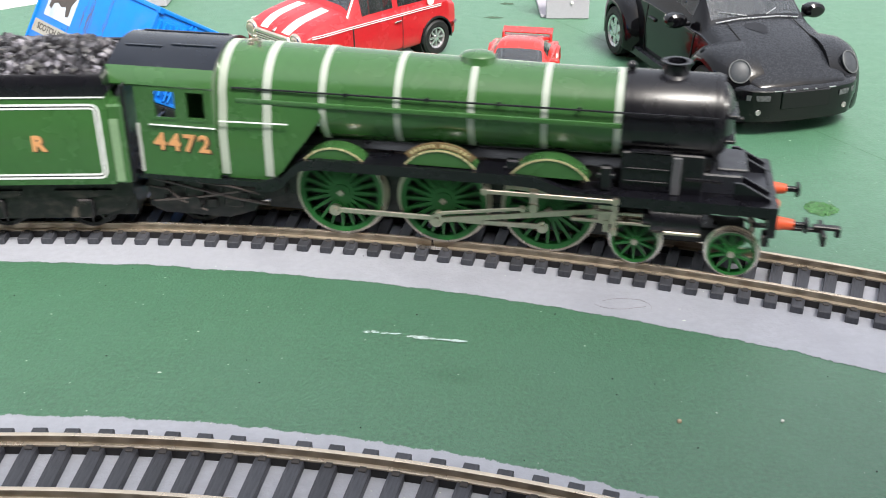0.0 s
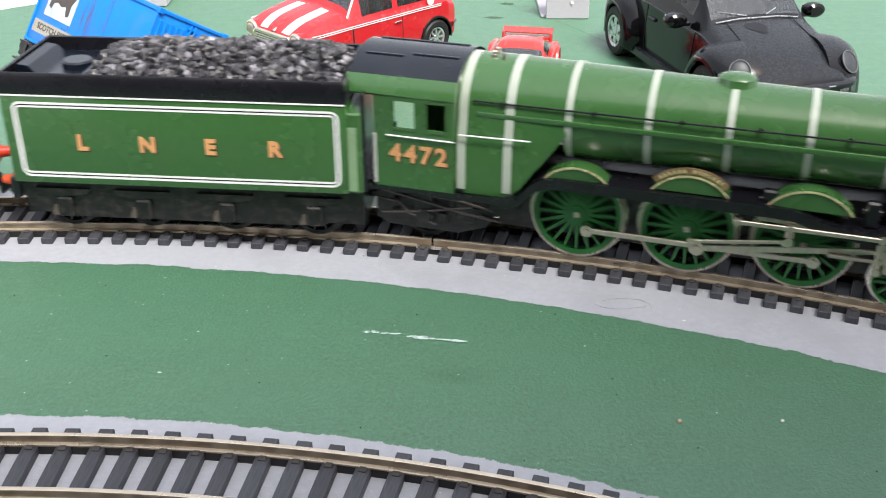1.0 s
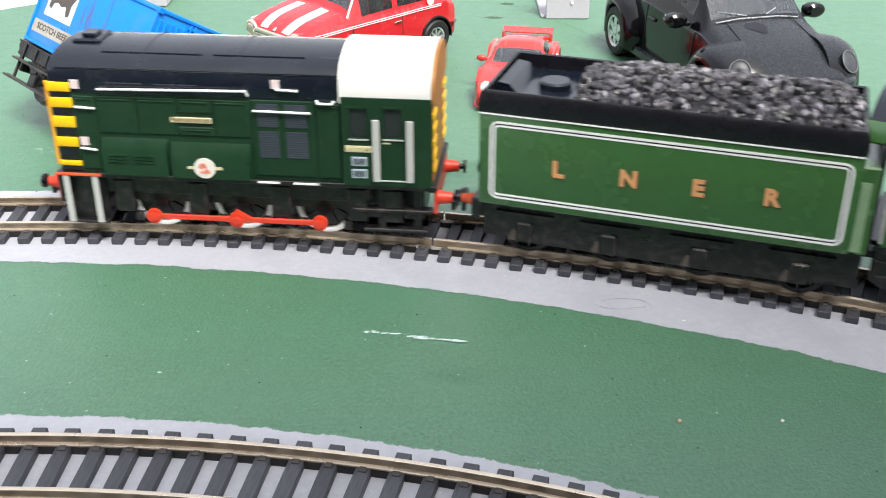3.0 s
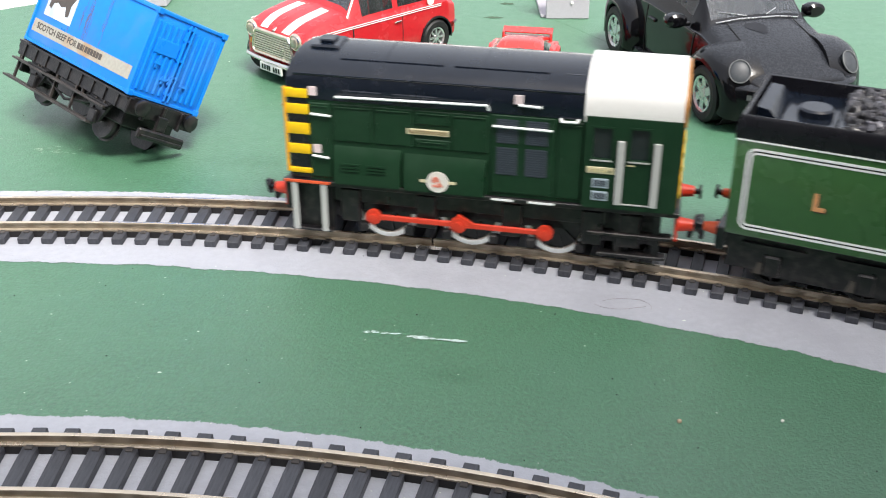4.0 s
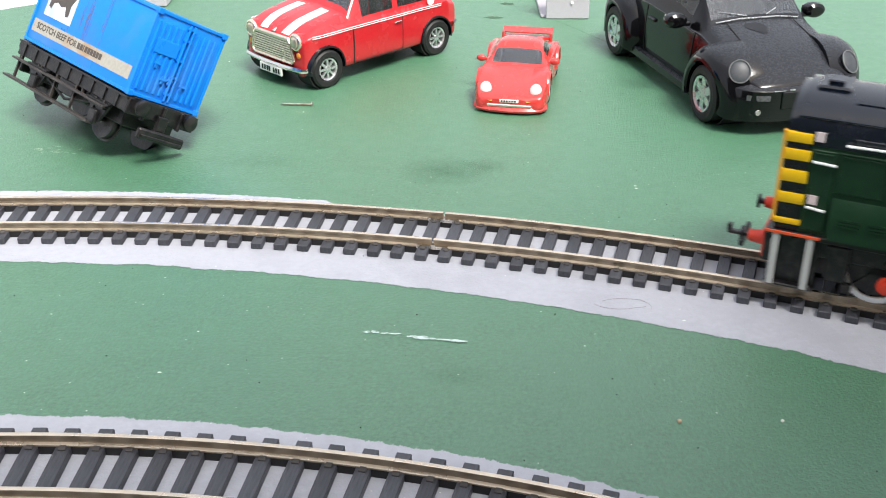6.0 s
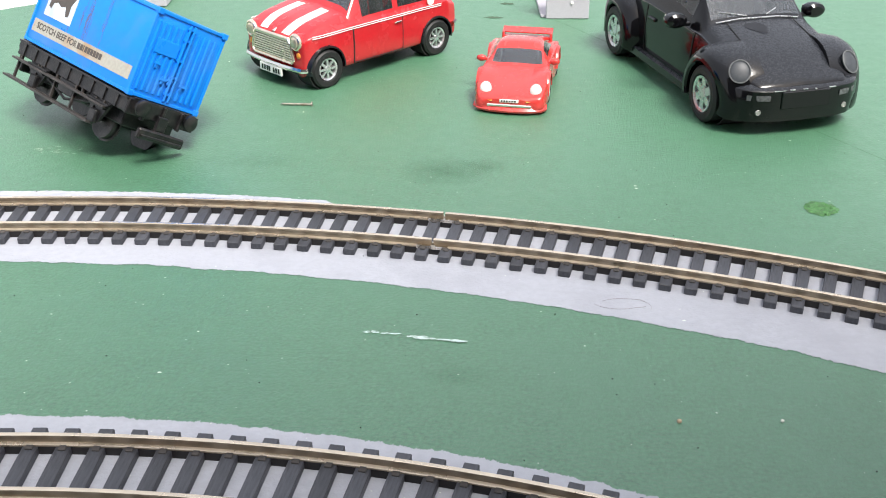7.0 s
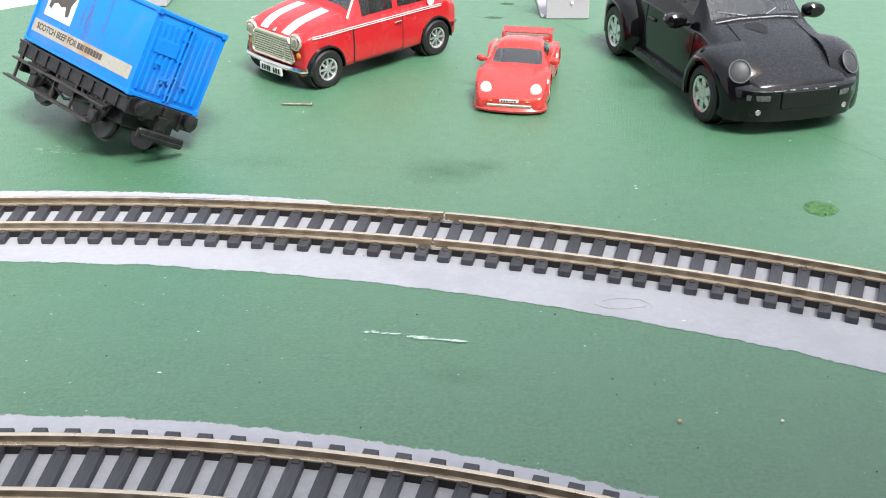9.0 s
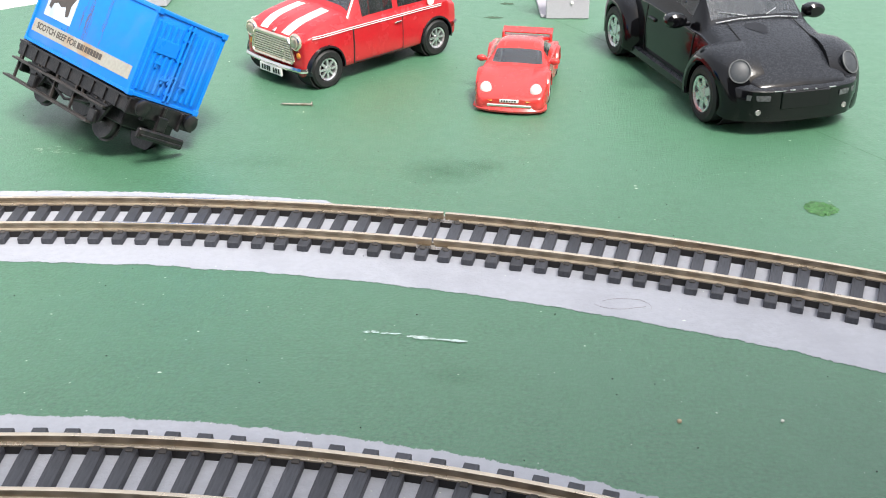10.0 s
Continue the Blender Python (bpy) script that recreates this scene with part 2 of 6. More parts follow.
def make_track(name, c, r, f0, f1, label, spans, joint=None):
    """Two rails, their webs, and each sleeper."""
    track = empty(name)
    tagged(track, label, "railway track")
    prof = [(-1.05, 2.1), (-1.05, 2.45), (-0.25, 2.75), (-0.25, 3.85), (-0.55, 4.1), (-0.55, 4.6), (-0.4, 4.7), (0.4, 4.7), (0.55, 4.6), (0.55, 4.1), (0.25, 3.85), (0.25, 2.75), (1.05, 2.45), (1.05, 2.1)]
    cuts = [(f0, f1)] if joint is None else [(f0, joint - 0.0005), (joint + 0.0005, f1)]
    for side in (1, -1):
        for a, b in cuts:
            bm = bmesh.new()
            n = int((b - a) * r / 3.5)
            loft(bm, [[arc(c, r + side * GAUGE + y, a + (b - a) * i / n, z) for y, z in prof] for i in range(n + 1)])
            for f in bm.faces:
                zs = [v.co.z for v in f.verts]
                # The head's top and the foot's upper slope take the brighter metal.
                f.material_index = 1 if min(zs) > 4.55 or 2.3 < max(zs) < 2.8 and min(zs) > 2.3 else 0
            part("rail", bm, [RAIL, RAIL_BRIGHT], track, "worn nickel silver rail", sharp=25)
        bm = bmesh.new()
        n = int((f1 - f0) * r / 5)
        web = [(-1.1, 0.15), (-1.1, 2.05), (1.1, 2.05), (1.1, 0.15)]
        loft(bm, [[arc(c, r + side * GAUGE + y, f0 + (f1 - f0) * i / n, z) for y, z in web] for i in range(n + 1)])
        part("rail_web", bm, WEB, track)
        if joint is not None:
            bm = bmesh.new()
            for y0, y1, z0, z1 in ((-1.5, 1.5, 2.0, 2.5), (-1.5, -0.7, 2.3, 3.0), (0.7, 1.5, 2.3, 3.0)):
                rings = [[arc(c, r + side * GAUGE + y, joint + u, z) for y, z in ((y0, z0), (y0, z1), (y1, z1), (y1, z0))] for u in (-0.008, 0.0, 0.008)]
                loft(bm, rings)
            part("rail_joiner", bm, BRIGHT, track, "bright metal rail joiner")
    # one shared sleeper with its rail chairs
    bm = bmesh.new()
    box(bm, -1.65, 1.65, -14.3, 14.3, 0.12, SLEEPER_TOP, 0.18)
    for f in bm.faces:
        f.material_index = 0
    k = len(bm.faces)
    for s in (1, -1):
        for d in (-1.55, 1.55):
            box(bm, -0.8, 0.8, s * GAUGE + d - 0.8, s * GAUGE + d + 0.8, 2.0, 2.5, 0.12)
    bm.faces.ensure_lookup_table()
    for f in bm.faces[k:]:
        f.material_index = 1
    first = part("sleeper", bm, [SLEEPER, CHAIR], track, smooth=False)
    rng = random.Random(11)
    spots = [f for a, step, lo, hi in spans for f in [a + i * step for i in range(lo, hi)]]
    for i, f in enumerate(spots):
        ob = first if i == 0 else new("sleeper", first.data)
        ob.parent = track
        p = arc(c, r + rng.uniform(-0.1, 0.1), f)
        ob.matrix_basis = pose(p[0] * MM, p[1] * MM, 0, 0, 0, -math.degrees(f) + rng.uniform(-0.5, 0.5))
    return track


make_ground()
make_shade_wall()
make_bed("track_bed_far", FAR_C, -0.75, 1.95, lambda f: FAR_R - 26.2 - 22.0 * max(f, -0.1) + 1.2, lambda f: FAR_R + (22.5 - 16 * max(f, -0.2) if f < 0.129 else max(13.0, 20.4 - 420 * (f - 0.129))),
         "grey painted strip under the far track, with a ragged edge")
make_bed("track_bed_near", NEAR_C, -0.9, 0.97, lambda f: NEAR_R - 26, lambda f: NEAR_R + 21.2 - 10.5 * max(f, -0.1), "grey painted strip under the near track, with a ragged edge")
make_flecks()
FP, NP = 6.99 / FAR_R, 6.99 / NEAR_R
make_track("railway_track", FAR_C, FAR_R, -0.72, 1.95, "curved model railway track with dark sleepers and worn rails", [(-0.0155, FP, -56, 18), (0.2038, FP, 0, 142)], 0.1965)
make_track("railway_track", NEAR_C, NEAR_R, -0.85, 0.95, "curved model railway track in front, dark sleepers and dull rails", [(-0.0143, NP, -42, 50)])

# ---- the train ----
def wall_plate(bm, x0, x1, z0, z1, y0, y1, holes):
    """A plate in x and z with rectangular openings."""
    xs = sorted({x0, x1, *[v for h in holes for v in h[:2]]})
    zs = sorted({z0, z1, *[v for h in holes for v in h[2:]]})
    for a, b in zip(xs, xs[1:]):
        for c, d in zip(zs, zs[1:]):
            mx, mz = (a + b) / 2, (c + d) / 2
            if not any(h[0] < mx < h[1] and h[2] < mz < h[3] for h in holes):
                box(bm, a, b, y0, y1, c, d)
    bmesh.ops.remove_doubles(bm, verts=bm.verts, dist=0.001)


def spoked_wheel(name, parent, r, spokes, m_spoke, m_tyre, y, at, label, pin=0.0, pin_angle=0.0, balance=True, hub=None):
    """A wheel in the plane y (its outer face towards -y), centred on its own origin."""
    wheel = empty(name)
    wheel.parent = parent
    wheel.matrix_basis = pose(at[0] * MM, y * MM, at[1] * MM)
    if label:
        wheel["label"] = label
    s = -1 if y < 0 else 1
    bm = bmesh.new()
    lathe(bm, [(s * 0.9, r * 0.95), (s * 1.15, r * 0.955), (s * 1.1, r), (-s * 1.0, r), (-s * 1.0, r + 0.75), (-s * 1.5, r + 0.75), (-s * 1.5, r * 0.88)], axis="y", seg=48, cap0=False, cap1=False)
    bm.verts.ensure_lookup_table()
    tyre = part("tyre", bm, m_tyre, wheel, "bright metal tyre")
    bm = bmesh.new()
    lathe(bm, [(s * 0.8, r * 0.84), (s * 1.0, r * 0.96), (-s * 1.2, r * 0.96), (-s * 1.2, r * 0.84)], axis="y", seg=40, cap0=False, cap1=False)
    lathe(bm, [(s * 1.2, r * 0.10), (s * 1.1, r * 0.2), (-s * 1.0, r * 0.22)], axis="y", seg=20)
    for k in range(spokes):
        a = 2 * math.pi * k / spokes
        m = Matrix.Rotation(a, 4, "Y")
        w = r * (0.036 if balance else 0.05)
        rings = [[m @ Vector(p) for p in ((-w * f, s * h, z), (w * f, s * h, z), (w * f, -s * 0.9, z), (-w * f, -s * 0.9, z))] for z, f, h in ((r * 0.14, 1.25, 0.95), (r * 0.86, 0.85, 0.6))]
        loft(bm, rings)
    if pin:
        px, pz = pin * math.sin(pin_angle), pin * math.cos(pin_angle)
        rod(bm, (px, 0, pz), (px, s * 1.3, pz), r * 0.16, seg=14)
    part("spokes", bm, m_spoke, wheel)
    bm = bmesh.new()
    rod(bm, (0, s * 0.9, 0), (0, s * 1.6, 0), hub or r * 0.085, seg=4 if balance else 14)
    part("axle_end", bm, STEEL, wheel)
    return wheel


R_DRIVE, Z_DRIVE = 12.7, 17.4
R_BOGIE, Z_BOGIE = 6.6, 11.3
AXLES = (-29.3, 0.0, 29.3)
PIN, PIN_A = 5.0, math.radians(197)      # crank radius, and its angle from the top towards the front at the start
BZ = 43.3                                # boiler centre


def boiler_r(x):
    return 11.6 + 1.25 * min(1.0, max(0.0, (32 - x) / 64)) if x < 47 else 11.6


PIPE = mat("dusty_pipe", (0.075, 0.062, 0.058), 0.4, vary=0.3)
LETTER_SHADE = mat("dark_letter_shading", (0.05, 0.02, 0.012), 0.5)


def make_loco():
    loco = empty("steam_locomotive")
    tagged(loco, "apple green model steam locomotive with black smokebox", "locomotive")
    # boiler barrel
    bm = bmesh.new()
    lathe(bm, [(x, boiler_r(x)) for x in (-34, -32, -20, -8, 4, 16, 28, 32, 40, 47)], (0, 0, BZ), "x", 48)
    part("boiler", bm, LOCO_GREEN, loco, "glossy apple green boiler barrel")
    # firebox: an arch with flat sides that sweep up at the front
    bm = bmesh.new()

    def arch(x, low, half, r):
        pts = [(x, -half, low), (x, -half, low + (BZ - low) * 0.6)]
        pts += [(x, -r * math.cos(a) * (1 - 0.0), BZ + r * math.sin(a)) for a in [math.pi * k / 24 for k in range(25)]]
        pts += [(x, half, low + (BZ - low) * 0.6), (x, half, low)]
        return pts
    loft(bm, [arch(-62.2, 21.8, 15.2, 13.3), arch(-47.5, 21.8, 14.8, 13.2), arch(-44.5, 24.5, 14.4, 13.15), arch(-41, 29.5, 14.0, 13.1), arch(-37.5, 34, 13.5, 13.0), arch(-33, 40.5, 13.0, 12.95)])
    part("firebox", bm, LOCO_GREEN, loco, "green firebox casing")
    # pale bands round boiler and firebox
    for x in (-32.6, -12.2, 7.7, 27.0, 46.0):
        bm = bmesh.new()
        r = (boiler_r(x) if x > -30 else 13.0) + 0.12
        w = 0.88
        ring = lambda xx, rr: [(xx, rr * math.cos(a), BZ + rr * math.sin(a)) for a in [math.radians(-52 + 284 * k / 44) for k in range(45)]]
        loft(bm, [ring(x - w, r - 0.3), ring(x - w, r), ring(x + w, r), ring(x + w, r - 0.3)], closed=False, cap0=False, cap1=False)
        part("boiler_band", bm, BAND, loco)
    for x, h in ((-60.6, 15.35), (-48.0, 14.95)):
        bm = bmesh.new()
        out = arch(0, 23.0, h + 0.1, 13.35)
        inn = arch(0, 23.0, h - 0.2, 13.0)
        rings = [[(x - 1.15, p[1], p[2]) for p in inn], [(x - 1.15, p[1], p[2]) for p in out], [(x + 1.15, p[1], p[2]) for p in out], [(x + 1.15, p[1], p[2]) for p in inn]]
        loft(bm, rings, closed=False, cap0=False, cap1=False)
        part("firebox_band", bm, BAND, loco)
    # smokebox, door, hinges
    bm = bmesh.new()
    lathe(bm, [(47.2, 11.75), (71.6, 11.75), (72.3, 11.4), (72.4, 10.2)], (0, 0, BZ), "x", 48)
    part("smokebox", bm, BLACK, loco, "satin black smokebox")
    for x in (49.0, 70.6):
        bm = bmesh.new()
        lathe(bm, [(x - 0.35, 11.75), (x - 0.25, 11.95), (x + 0.25, 11.95), (x + 0.35, 11.75)], (0, 0, BZ), "x", 48, False, False)
        part("smokebox_ring", bm, BLACK, loco)
    bm = bmesh.new()
    lathe(bm, [(72.3, 9.6), (73.2, 9.4), (74.6, 7.6), (75.6, 4.6), (76.0, 0.6)], (0, 0, BZ), "x", 36)
    for z in (-3.4, 3.4):
        box(bm, 73.6, 76.2, -8.5, 3, BZ + z - 0.5, BZ + z + 0.5, 0.2)
    rod(bm, (75.5, 0, BZ), (78, 0, BZ), 0.7)
    part("smokebox_door", bm, BLACK, loco)
    bm = bmesh.new()
    lathe(bm, [(0, 5.0), (0.7, 4.3), (1.4, 3.5), (3.0, 3.2), (4.0, 3.5), (4.3, 3.9), (4.6, 3.9), (4.6, 2.7), (2.6, 2.5)], (59.7, 0, 53.6), "z", 32)
    part("chimney", bm, BLACK, loco)
    bm = bmesh.new()
    rod(bm, (48.3, 0, 54), (48.3, 0, 56.3), 1.3, 1.1)
    bmesh.ops.create_uvsphere(bm, u_segments=14, v_segments=8, radius=1.3, matrix=Matrix.Translation((48.3, 0, 56.2)))
    part("anti_vacuum_valve", bm, BLACK, loco)
    bm = bmesh.new()
    rings = []
    for h, f in ((-2.2, 1.35), (-1.2, 1.12), (0.2, 1.0), (1.2, 0.97), (1.9, 0.8), (2.3, 0.45), (2.4, 0.1)):
        rings.append([(7.6 + 4.9 * f * math.cos(a), 3.9 * f * math.sin(a), 55.4 + h) for a in [2 * math.pi * k / 32 for k in range(32)]])
    loft(bm, rings)
    part("dome", bm, LOCO_GREEN, loco, "oval green steam dome")
    bm = bmesh.new()
    for y in (-1.6, 1.6):
        lathe(bm, [(0, 1.0), (0.8, 0.9), (0.9, 0.55), (1.6, 0.55), (1.8, 0.4)], (-55.5, y, 56.2), "z", 14)
    rod(bm, (-52.5, -3.0, 56), (-52.5, -3.0, 58), 0.5)
    part("safety_valve", bm, TYRE_STEEL, loco)
    # hand rail, its knobs, and the long pipe below
    for s in (-1, 1):
        bm = bmesh.new()
        rod(bm, (-58, s * 13.2, 47.6), (-32, s * 13.0, 47.6), 0.28, seg=8)
        rod(bm, (-32, s * 13.0, 47.6), (71, s * 12.0, 47.4), 0.28, seg=8)
        for x in (-50, -26, -4, 15, 36, 64):
            rod(bm, (x, s * (boiler_r(x) - 1), 47.3), (x, s * (boiler_r(x) + 0.7), 47.6), 0.55, seg=8)
        part("boiler_handrail", bm, BLACK, loco)
        bm = bmesh.new()
        box(bm, -57, 47, s * 12.9 - 0.55, s * 12.9 + 0.55, 43.4, 44.8, 0.3, 2)
        part("boiler_pipe", bm, LOCO_GREEN, loco)
        bm = bmesh.new()
        rod(bm, (-81, s * 17.3, 36.9), (-62, s * 17.3, 36.9), 0.22, seg=6)
        rod(bm, (-61, s * 16.1, 38.8), (-42, s * 15.2, 38.8), 0.22, seg=6)
        part("side_handrail", bm, LINING, loco)
    # cab: sides with windows, front, roof
    for s in (-1, 1):
        bm = bmesh.new()
        wall_plate(bm, -84.6, -62.3, 21.6, 48.8, min(s * 16.9, s * 15.9), max(s * 16.9, s * 15.9), [(-79.2, -72.9, 38.9, 46.9), (-69.8, -64.3, 39.2, 46.9)])
        part("cab_side", bm, LOCO_GREEN, loco, smooth=False)
        for a, b in ((-79.2, -72.9), (-69.8, -64.3)):
            bm = bmesh.new()
            wall_plate(bm, a - 0.4, b + 0.4, 38.5, 47.3, min(s * 16.7, s * 17.1), max(s * 16.7, s * 17.1), [(a + 0.2, b - 0.2, 39.2, 46.7)])
            part("window_frame", bm, LOCO_GREEN, loco, smooth=False)
        bm = bmesh.new()
        box(bm, -84.9, -84.0, min(s * 16.9, s * 17.4), max(s * 16.9, s * 17.4), 22.5, 37, 0.1)
        part("cab_handrail", bm, STEP_GREY, loco)
    bm = bmesh.new()
    prof = [(y, 48.4 + 8.6 * math.sqrt(max(0, 1 - (y / 17.2) ** 2)) ** 1.35) for y in [-16.6 + 33.2 * k / 24 for k in range(25)]]
    front = [(-16.4, 21.8)] + prof + [(16.4, 21.8)]
    prism(bm, [(p[0] * 0.97, p[1] - 0.3) for p in front], -63.2, -62.2, "yz")
    part("cab_front", bm, LOCO_GREEN, loco)
    bm = bmesh.new()
    shell = [(y, z) for y, z in prof] + [(y * 0.95, z - 0.8) for y, z in reversed(prof)]
    prism(bm, shell, -92.6, -62.0, "yz")
    part("cab_roof", bm, ROOF_BLACK, loco, "dark blue-black curved cab roof")
    for x0, x1, y in ((-90, -79, -7.2), (-77, -64, -6.0), (-90, -64, 5)):
        bm = bmesh.new()
        zz = 48.4 + 8.6 * (1 - (y / 17.2) ** 2) ** 0.675
        box(bm, x0, x1, y - 0.4, y + 0.4, zz - 0.3, zz + 0.35, 0.15)
        part("roof_strip", bm, ROOF_BLACK, loco)
    for s in (-1, 1):
        bm = bmesh.new()
        pts = [(s * 14.6, 52.6), (s * 16.2, 50.9), (s * 17.2, 48.2), (s * 16.9, 47.7), (s * 16.0, 47.9), (s * 14.4, 51.4)]
        prism(bm, pts, -92.9, -61.9, "yz")
        part("roof_gutter", bm, LOCO_GREEN, loco, "green cantrail under the cab roof")
    bm = bmesh.new()
    box(bm, -90, -60, -15.6, 15.6, 21.0, 22.4)
    box(bm, -63, -61, -13, 13, 22, 46)
    for y, z in ((-5, 40), (5, 38), (0, 33)):
        rod(bm, (-63.5, y, z), (-62.5, y, z), 1.6)
    part("cab_interior", bm, BLACK, loco)
    # Black sheet added across the near half to keep the cab gap dark.
    bm = bmesh.new()
    box(bm, -85.2, -84.4, -14.5, 0.0, 22.4, 34)
    part("fall_plate", bm, BLACK, loco, "black sheet added to keep the gap behind the cab dark")
    for s in (-1, 1):
        bm = bmesh.new()
        prism(bm, [(-86, 20.3), (-86, 21.7), (-50, 21.9), (-46, 23.6), (-44.4, 22.2), (-49, 20.3)], min(s * 16.2, s * 17.0), max(s * 16.2, s * 17.0))
        part("valance", bm, BLACK, loco, "black valance under the cab")
    words("4472", 6.9, LETTER_SHADE, loco, pose(-71.8 * MM, -16.92 * MM, 31.35 * MM, 90, 0, 0), "number_shading", 0.06, "dark number shading", 1.28, 0.25)
    words("4472", 6.9, GOLD, loco, pose(-72.2 * MM, -17.02 * MM, 31.7 * MM, 90, 0, 0), "number", 0.06, "orange and gold painted running number", 1.25, 0.22)
    # running board with its steps up over the wheels
    for s in (-1, 1):
        bm = bmesh.new()
        top = [(-52, 21.6), (-47, 21.9), (-44, 23.6), (-41.5, 26.6), (-38.5, 28.9), (-34, 29.6), (20, 29.6), (26, 29.3), (30.5, 27.8), (35, 26.4), (40, 26.0), (88, 26.0)]
        out = top + [(x, z - 1.7) for x, z in reversed(top)]
        prism(bm, out, min(s * 15.8, s * 8.0), max(s * 15.8, s * 8.0))
        prism(bm, top + [(x, z - 2.9) for x, z in reversed(top)], min(s * 16.6, s * 15.8), max(s * 16.6, s * 15.8))
        part("running_board", bm, BLACK, loco, "black running board curving over the wheels")
        for k, x in enumerate(AXLES):
            bm = bmesh.new()
            rs, zs, ha = ((11.4, 21.6, 0.84), (12.4, 22.2, 0.9), (12.9, 21.5, 0.94))[k]
            arcp = [(x + rs * math.sin(a), zs + rs * math.cos(a)) for a in [-ha + 2 * ha * i / 20 for i in range(21)]]
            prism(bm, arcp, min(s * 15.0, s * 9.5), max(s * 15.0, s * 9.5))
            sp = part("splasher", bm, LOCO_GREEN, loco)
            bm = bmesh.new()
            rim = [(x + (rs + 0.1) * math.sin(a), zs + (rs + 0.1) * math.cos(a)) for a in [-ha + 2 * ha * i / 20 for i in range(21)]]
            rim += [(x + (rs - 0.4) * math.sin(a), zs + (rs - 0.4) * math.cos(a)) for a in [ha - 2 * ha * i / 20 for i in range(21)]]
            prism(bm, rim, min(s * 15.0, s * 15.3), max(s * 15.0, s * 15.3))
            part("brass_edging", bm, BRASS, sp, "brass splasher edging")
            if k == 1:
                bm = bmesh.new()
                pl = [(x + 14.3 * math.sin(a), zs + 14.3 * math.cos(a)) for a in [-0.74 + 1.48 * i / 16 for i in range(17)]]
                pl += [(x + 12.6 * math.sin(a), zs + 12.6 * math.cos(a)) for a in [0.74 - 1.48 * i / 16 for i in range(17)]]
                prism(bm, pl, min(s * 13.9, s * 14.5), max(s * 13.9, s * 14.5))
                npl = part("nameplate", bm, mat("bronze_nameplate", (0.30, 0.20, 0.11), 0.4, metal=0.5), sp, "curved bronze nameplate with worn raised bars")
                bm = bmesh.new()
                for i in range(14):
                    a = -0.66 + 1.32 * (i + 0.5) / 14
                    if i in (6,):
                        continue
                    box(bm, -0.38, 0.38, min(s * 14.4, s * 14.62), max(s * 14.4, s * 14.62), 13.0, 13.9, m=Matrix.Translation((x, 0, zs)) @ Matrix.Rotation(a, 4, "Y"))
                part("raised_bars", bm, BRASS, npl)
    # frames, cylinders, front end
    bm = bmesh.new()
    box(bm, -52, 70, -6.5, 6.5, 9.5, 28)
    box(bm, -46, 70, -7.2, -6.6, 14, 30)
    box(bm, -46, 70, 6.6, 7.2, 14, 30)
    prism(bm, [(-46, 20), (-60, 21.5), (-86, 21.5), (-86, 10), (-82, 8), (-62, 8), (-54, 12), (-46, 15)], -9, 9)
    part("main_frame", bm, FRAME_BLACK, loco)
    for s in (-1, 1):
        bm = bmesh.new()
        prism(bm, [(-86, 21.4), (-48, 21.4), (-46, 19), (-51, 15.5), (-54, 11.0), (-62, 8.2), (-82, 8.2), (-86, 10)], min(s * 13.0, s * 12.0), max(s * 13.0, s * 12.0))
        for x in (-83, -71.5, -60):
            box(bm, x - 2.6, x + 2.6, min(s * 13, s * 14.2), max(s * 13, s * 14.2), 12.0, 19.5, 0.4)
        rod(bm, (-71.5, s * 14, 12.5), (-71.5, s * 15, 12.5), 2.2)
        for x, z, w in ((-80.5, 15.5, 1.2), (-77.0, 18.0, 0.8), (-66.5, 12.5, 1.4), (-63.5, 17.0, 0.9), (-56.5, 15.6, 1.1)):
            box(bm, x - w, x + w, min(s * 12.9, s * 14.0), max(s * 12.9, s * 14.0), z - 1.3, z + 1.3, 0.25)
        tr = part("trailing_truck_frame", bm, FRAME_BLACK, loco, "dusty black trailing truck frame and pipes")
        for run_pts, rr_ in (([(-86, s * 14, 19.5), (-75, s * 14.2, 17.8), (-60, s * 14.2, 15.0), (-50, s * 13.4, 13.6)], 0.42), ([(-84, s * 14, 12), (-72, s * 14.5, 14), (-58, s * 14, 17)], 0.34),
                             ([(-85, s * 14.2, 16.6), (-79, s * 14.4, 16.2), (-76, s * 14.4, 13.0), (-68, s * 14.4, 10.4)], 0.3), ([(-70, s * 14.5, 19.2), (-60, s * 14.5, 18.6), (-52, s * 13.8, 16.6)], 0.3)):
            bm = bmesh.new()
            path_rod(bm, run_pts, rr_)
            part("pipe", bm, PIPE, tr, "dusty brown grey pipe")
        bm = bmesh.new()
        rod(bm, (56.5, s * 13.2, 19.4), (69.5, s * 13.2, 19.4), 4.2, seg=24)
        box(bm, 56, 70, min(s * 9, s * 16.2), max(s * 9, s * 16.2), 21, 25, 0.6)
        rod(bm, (54.5, s * 13.2, 19.4), (57, s * 13.2, 19.4), 2.4, seg=16)
        part("cylinder", bm, BLACK, loco, "black outside cylinder casing")
        bm = bmesh.new()
        box(bm, 60, 69.5, min(s * 16.9, s * 17.5), max(s * 16.9, s * 17.5), 16.4, 17.4, 0.2)
        part("cylinder_strip", bm, STEEL, loco)
        bm = bmesh.new()
        box(bm, 60.8, 63.2, min(s * 12.6, s * 13.4), max(s * 12.6, s * 13.4), 26, 36.6, 0.3)
        part("side_bracket", bm, mat("worn_grey_bracket", (0.10, 0.10, 0.11), 0.5), loco)
    bm = bmesh.new()
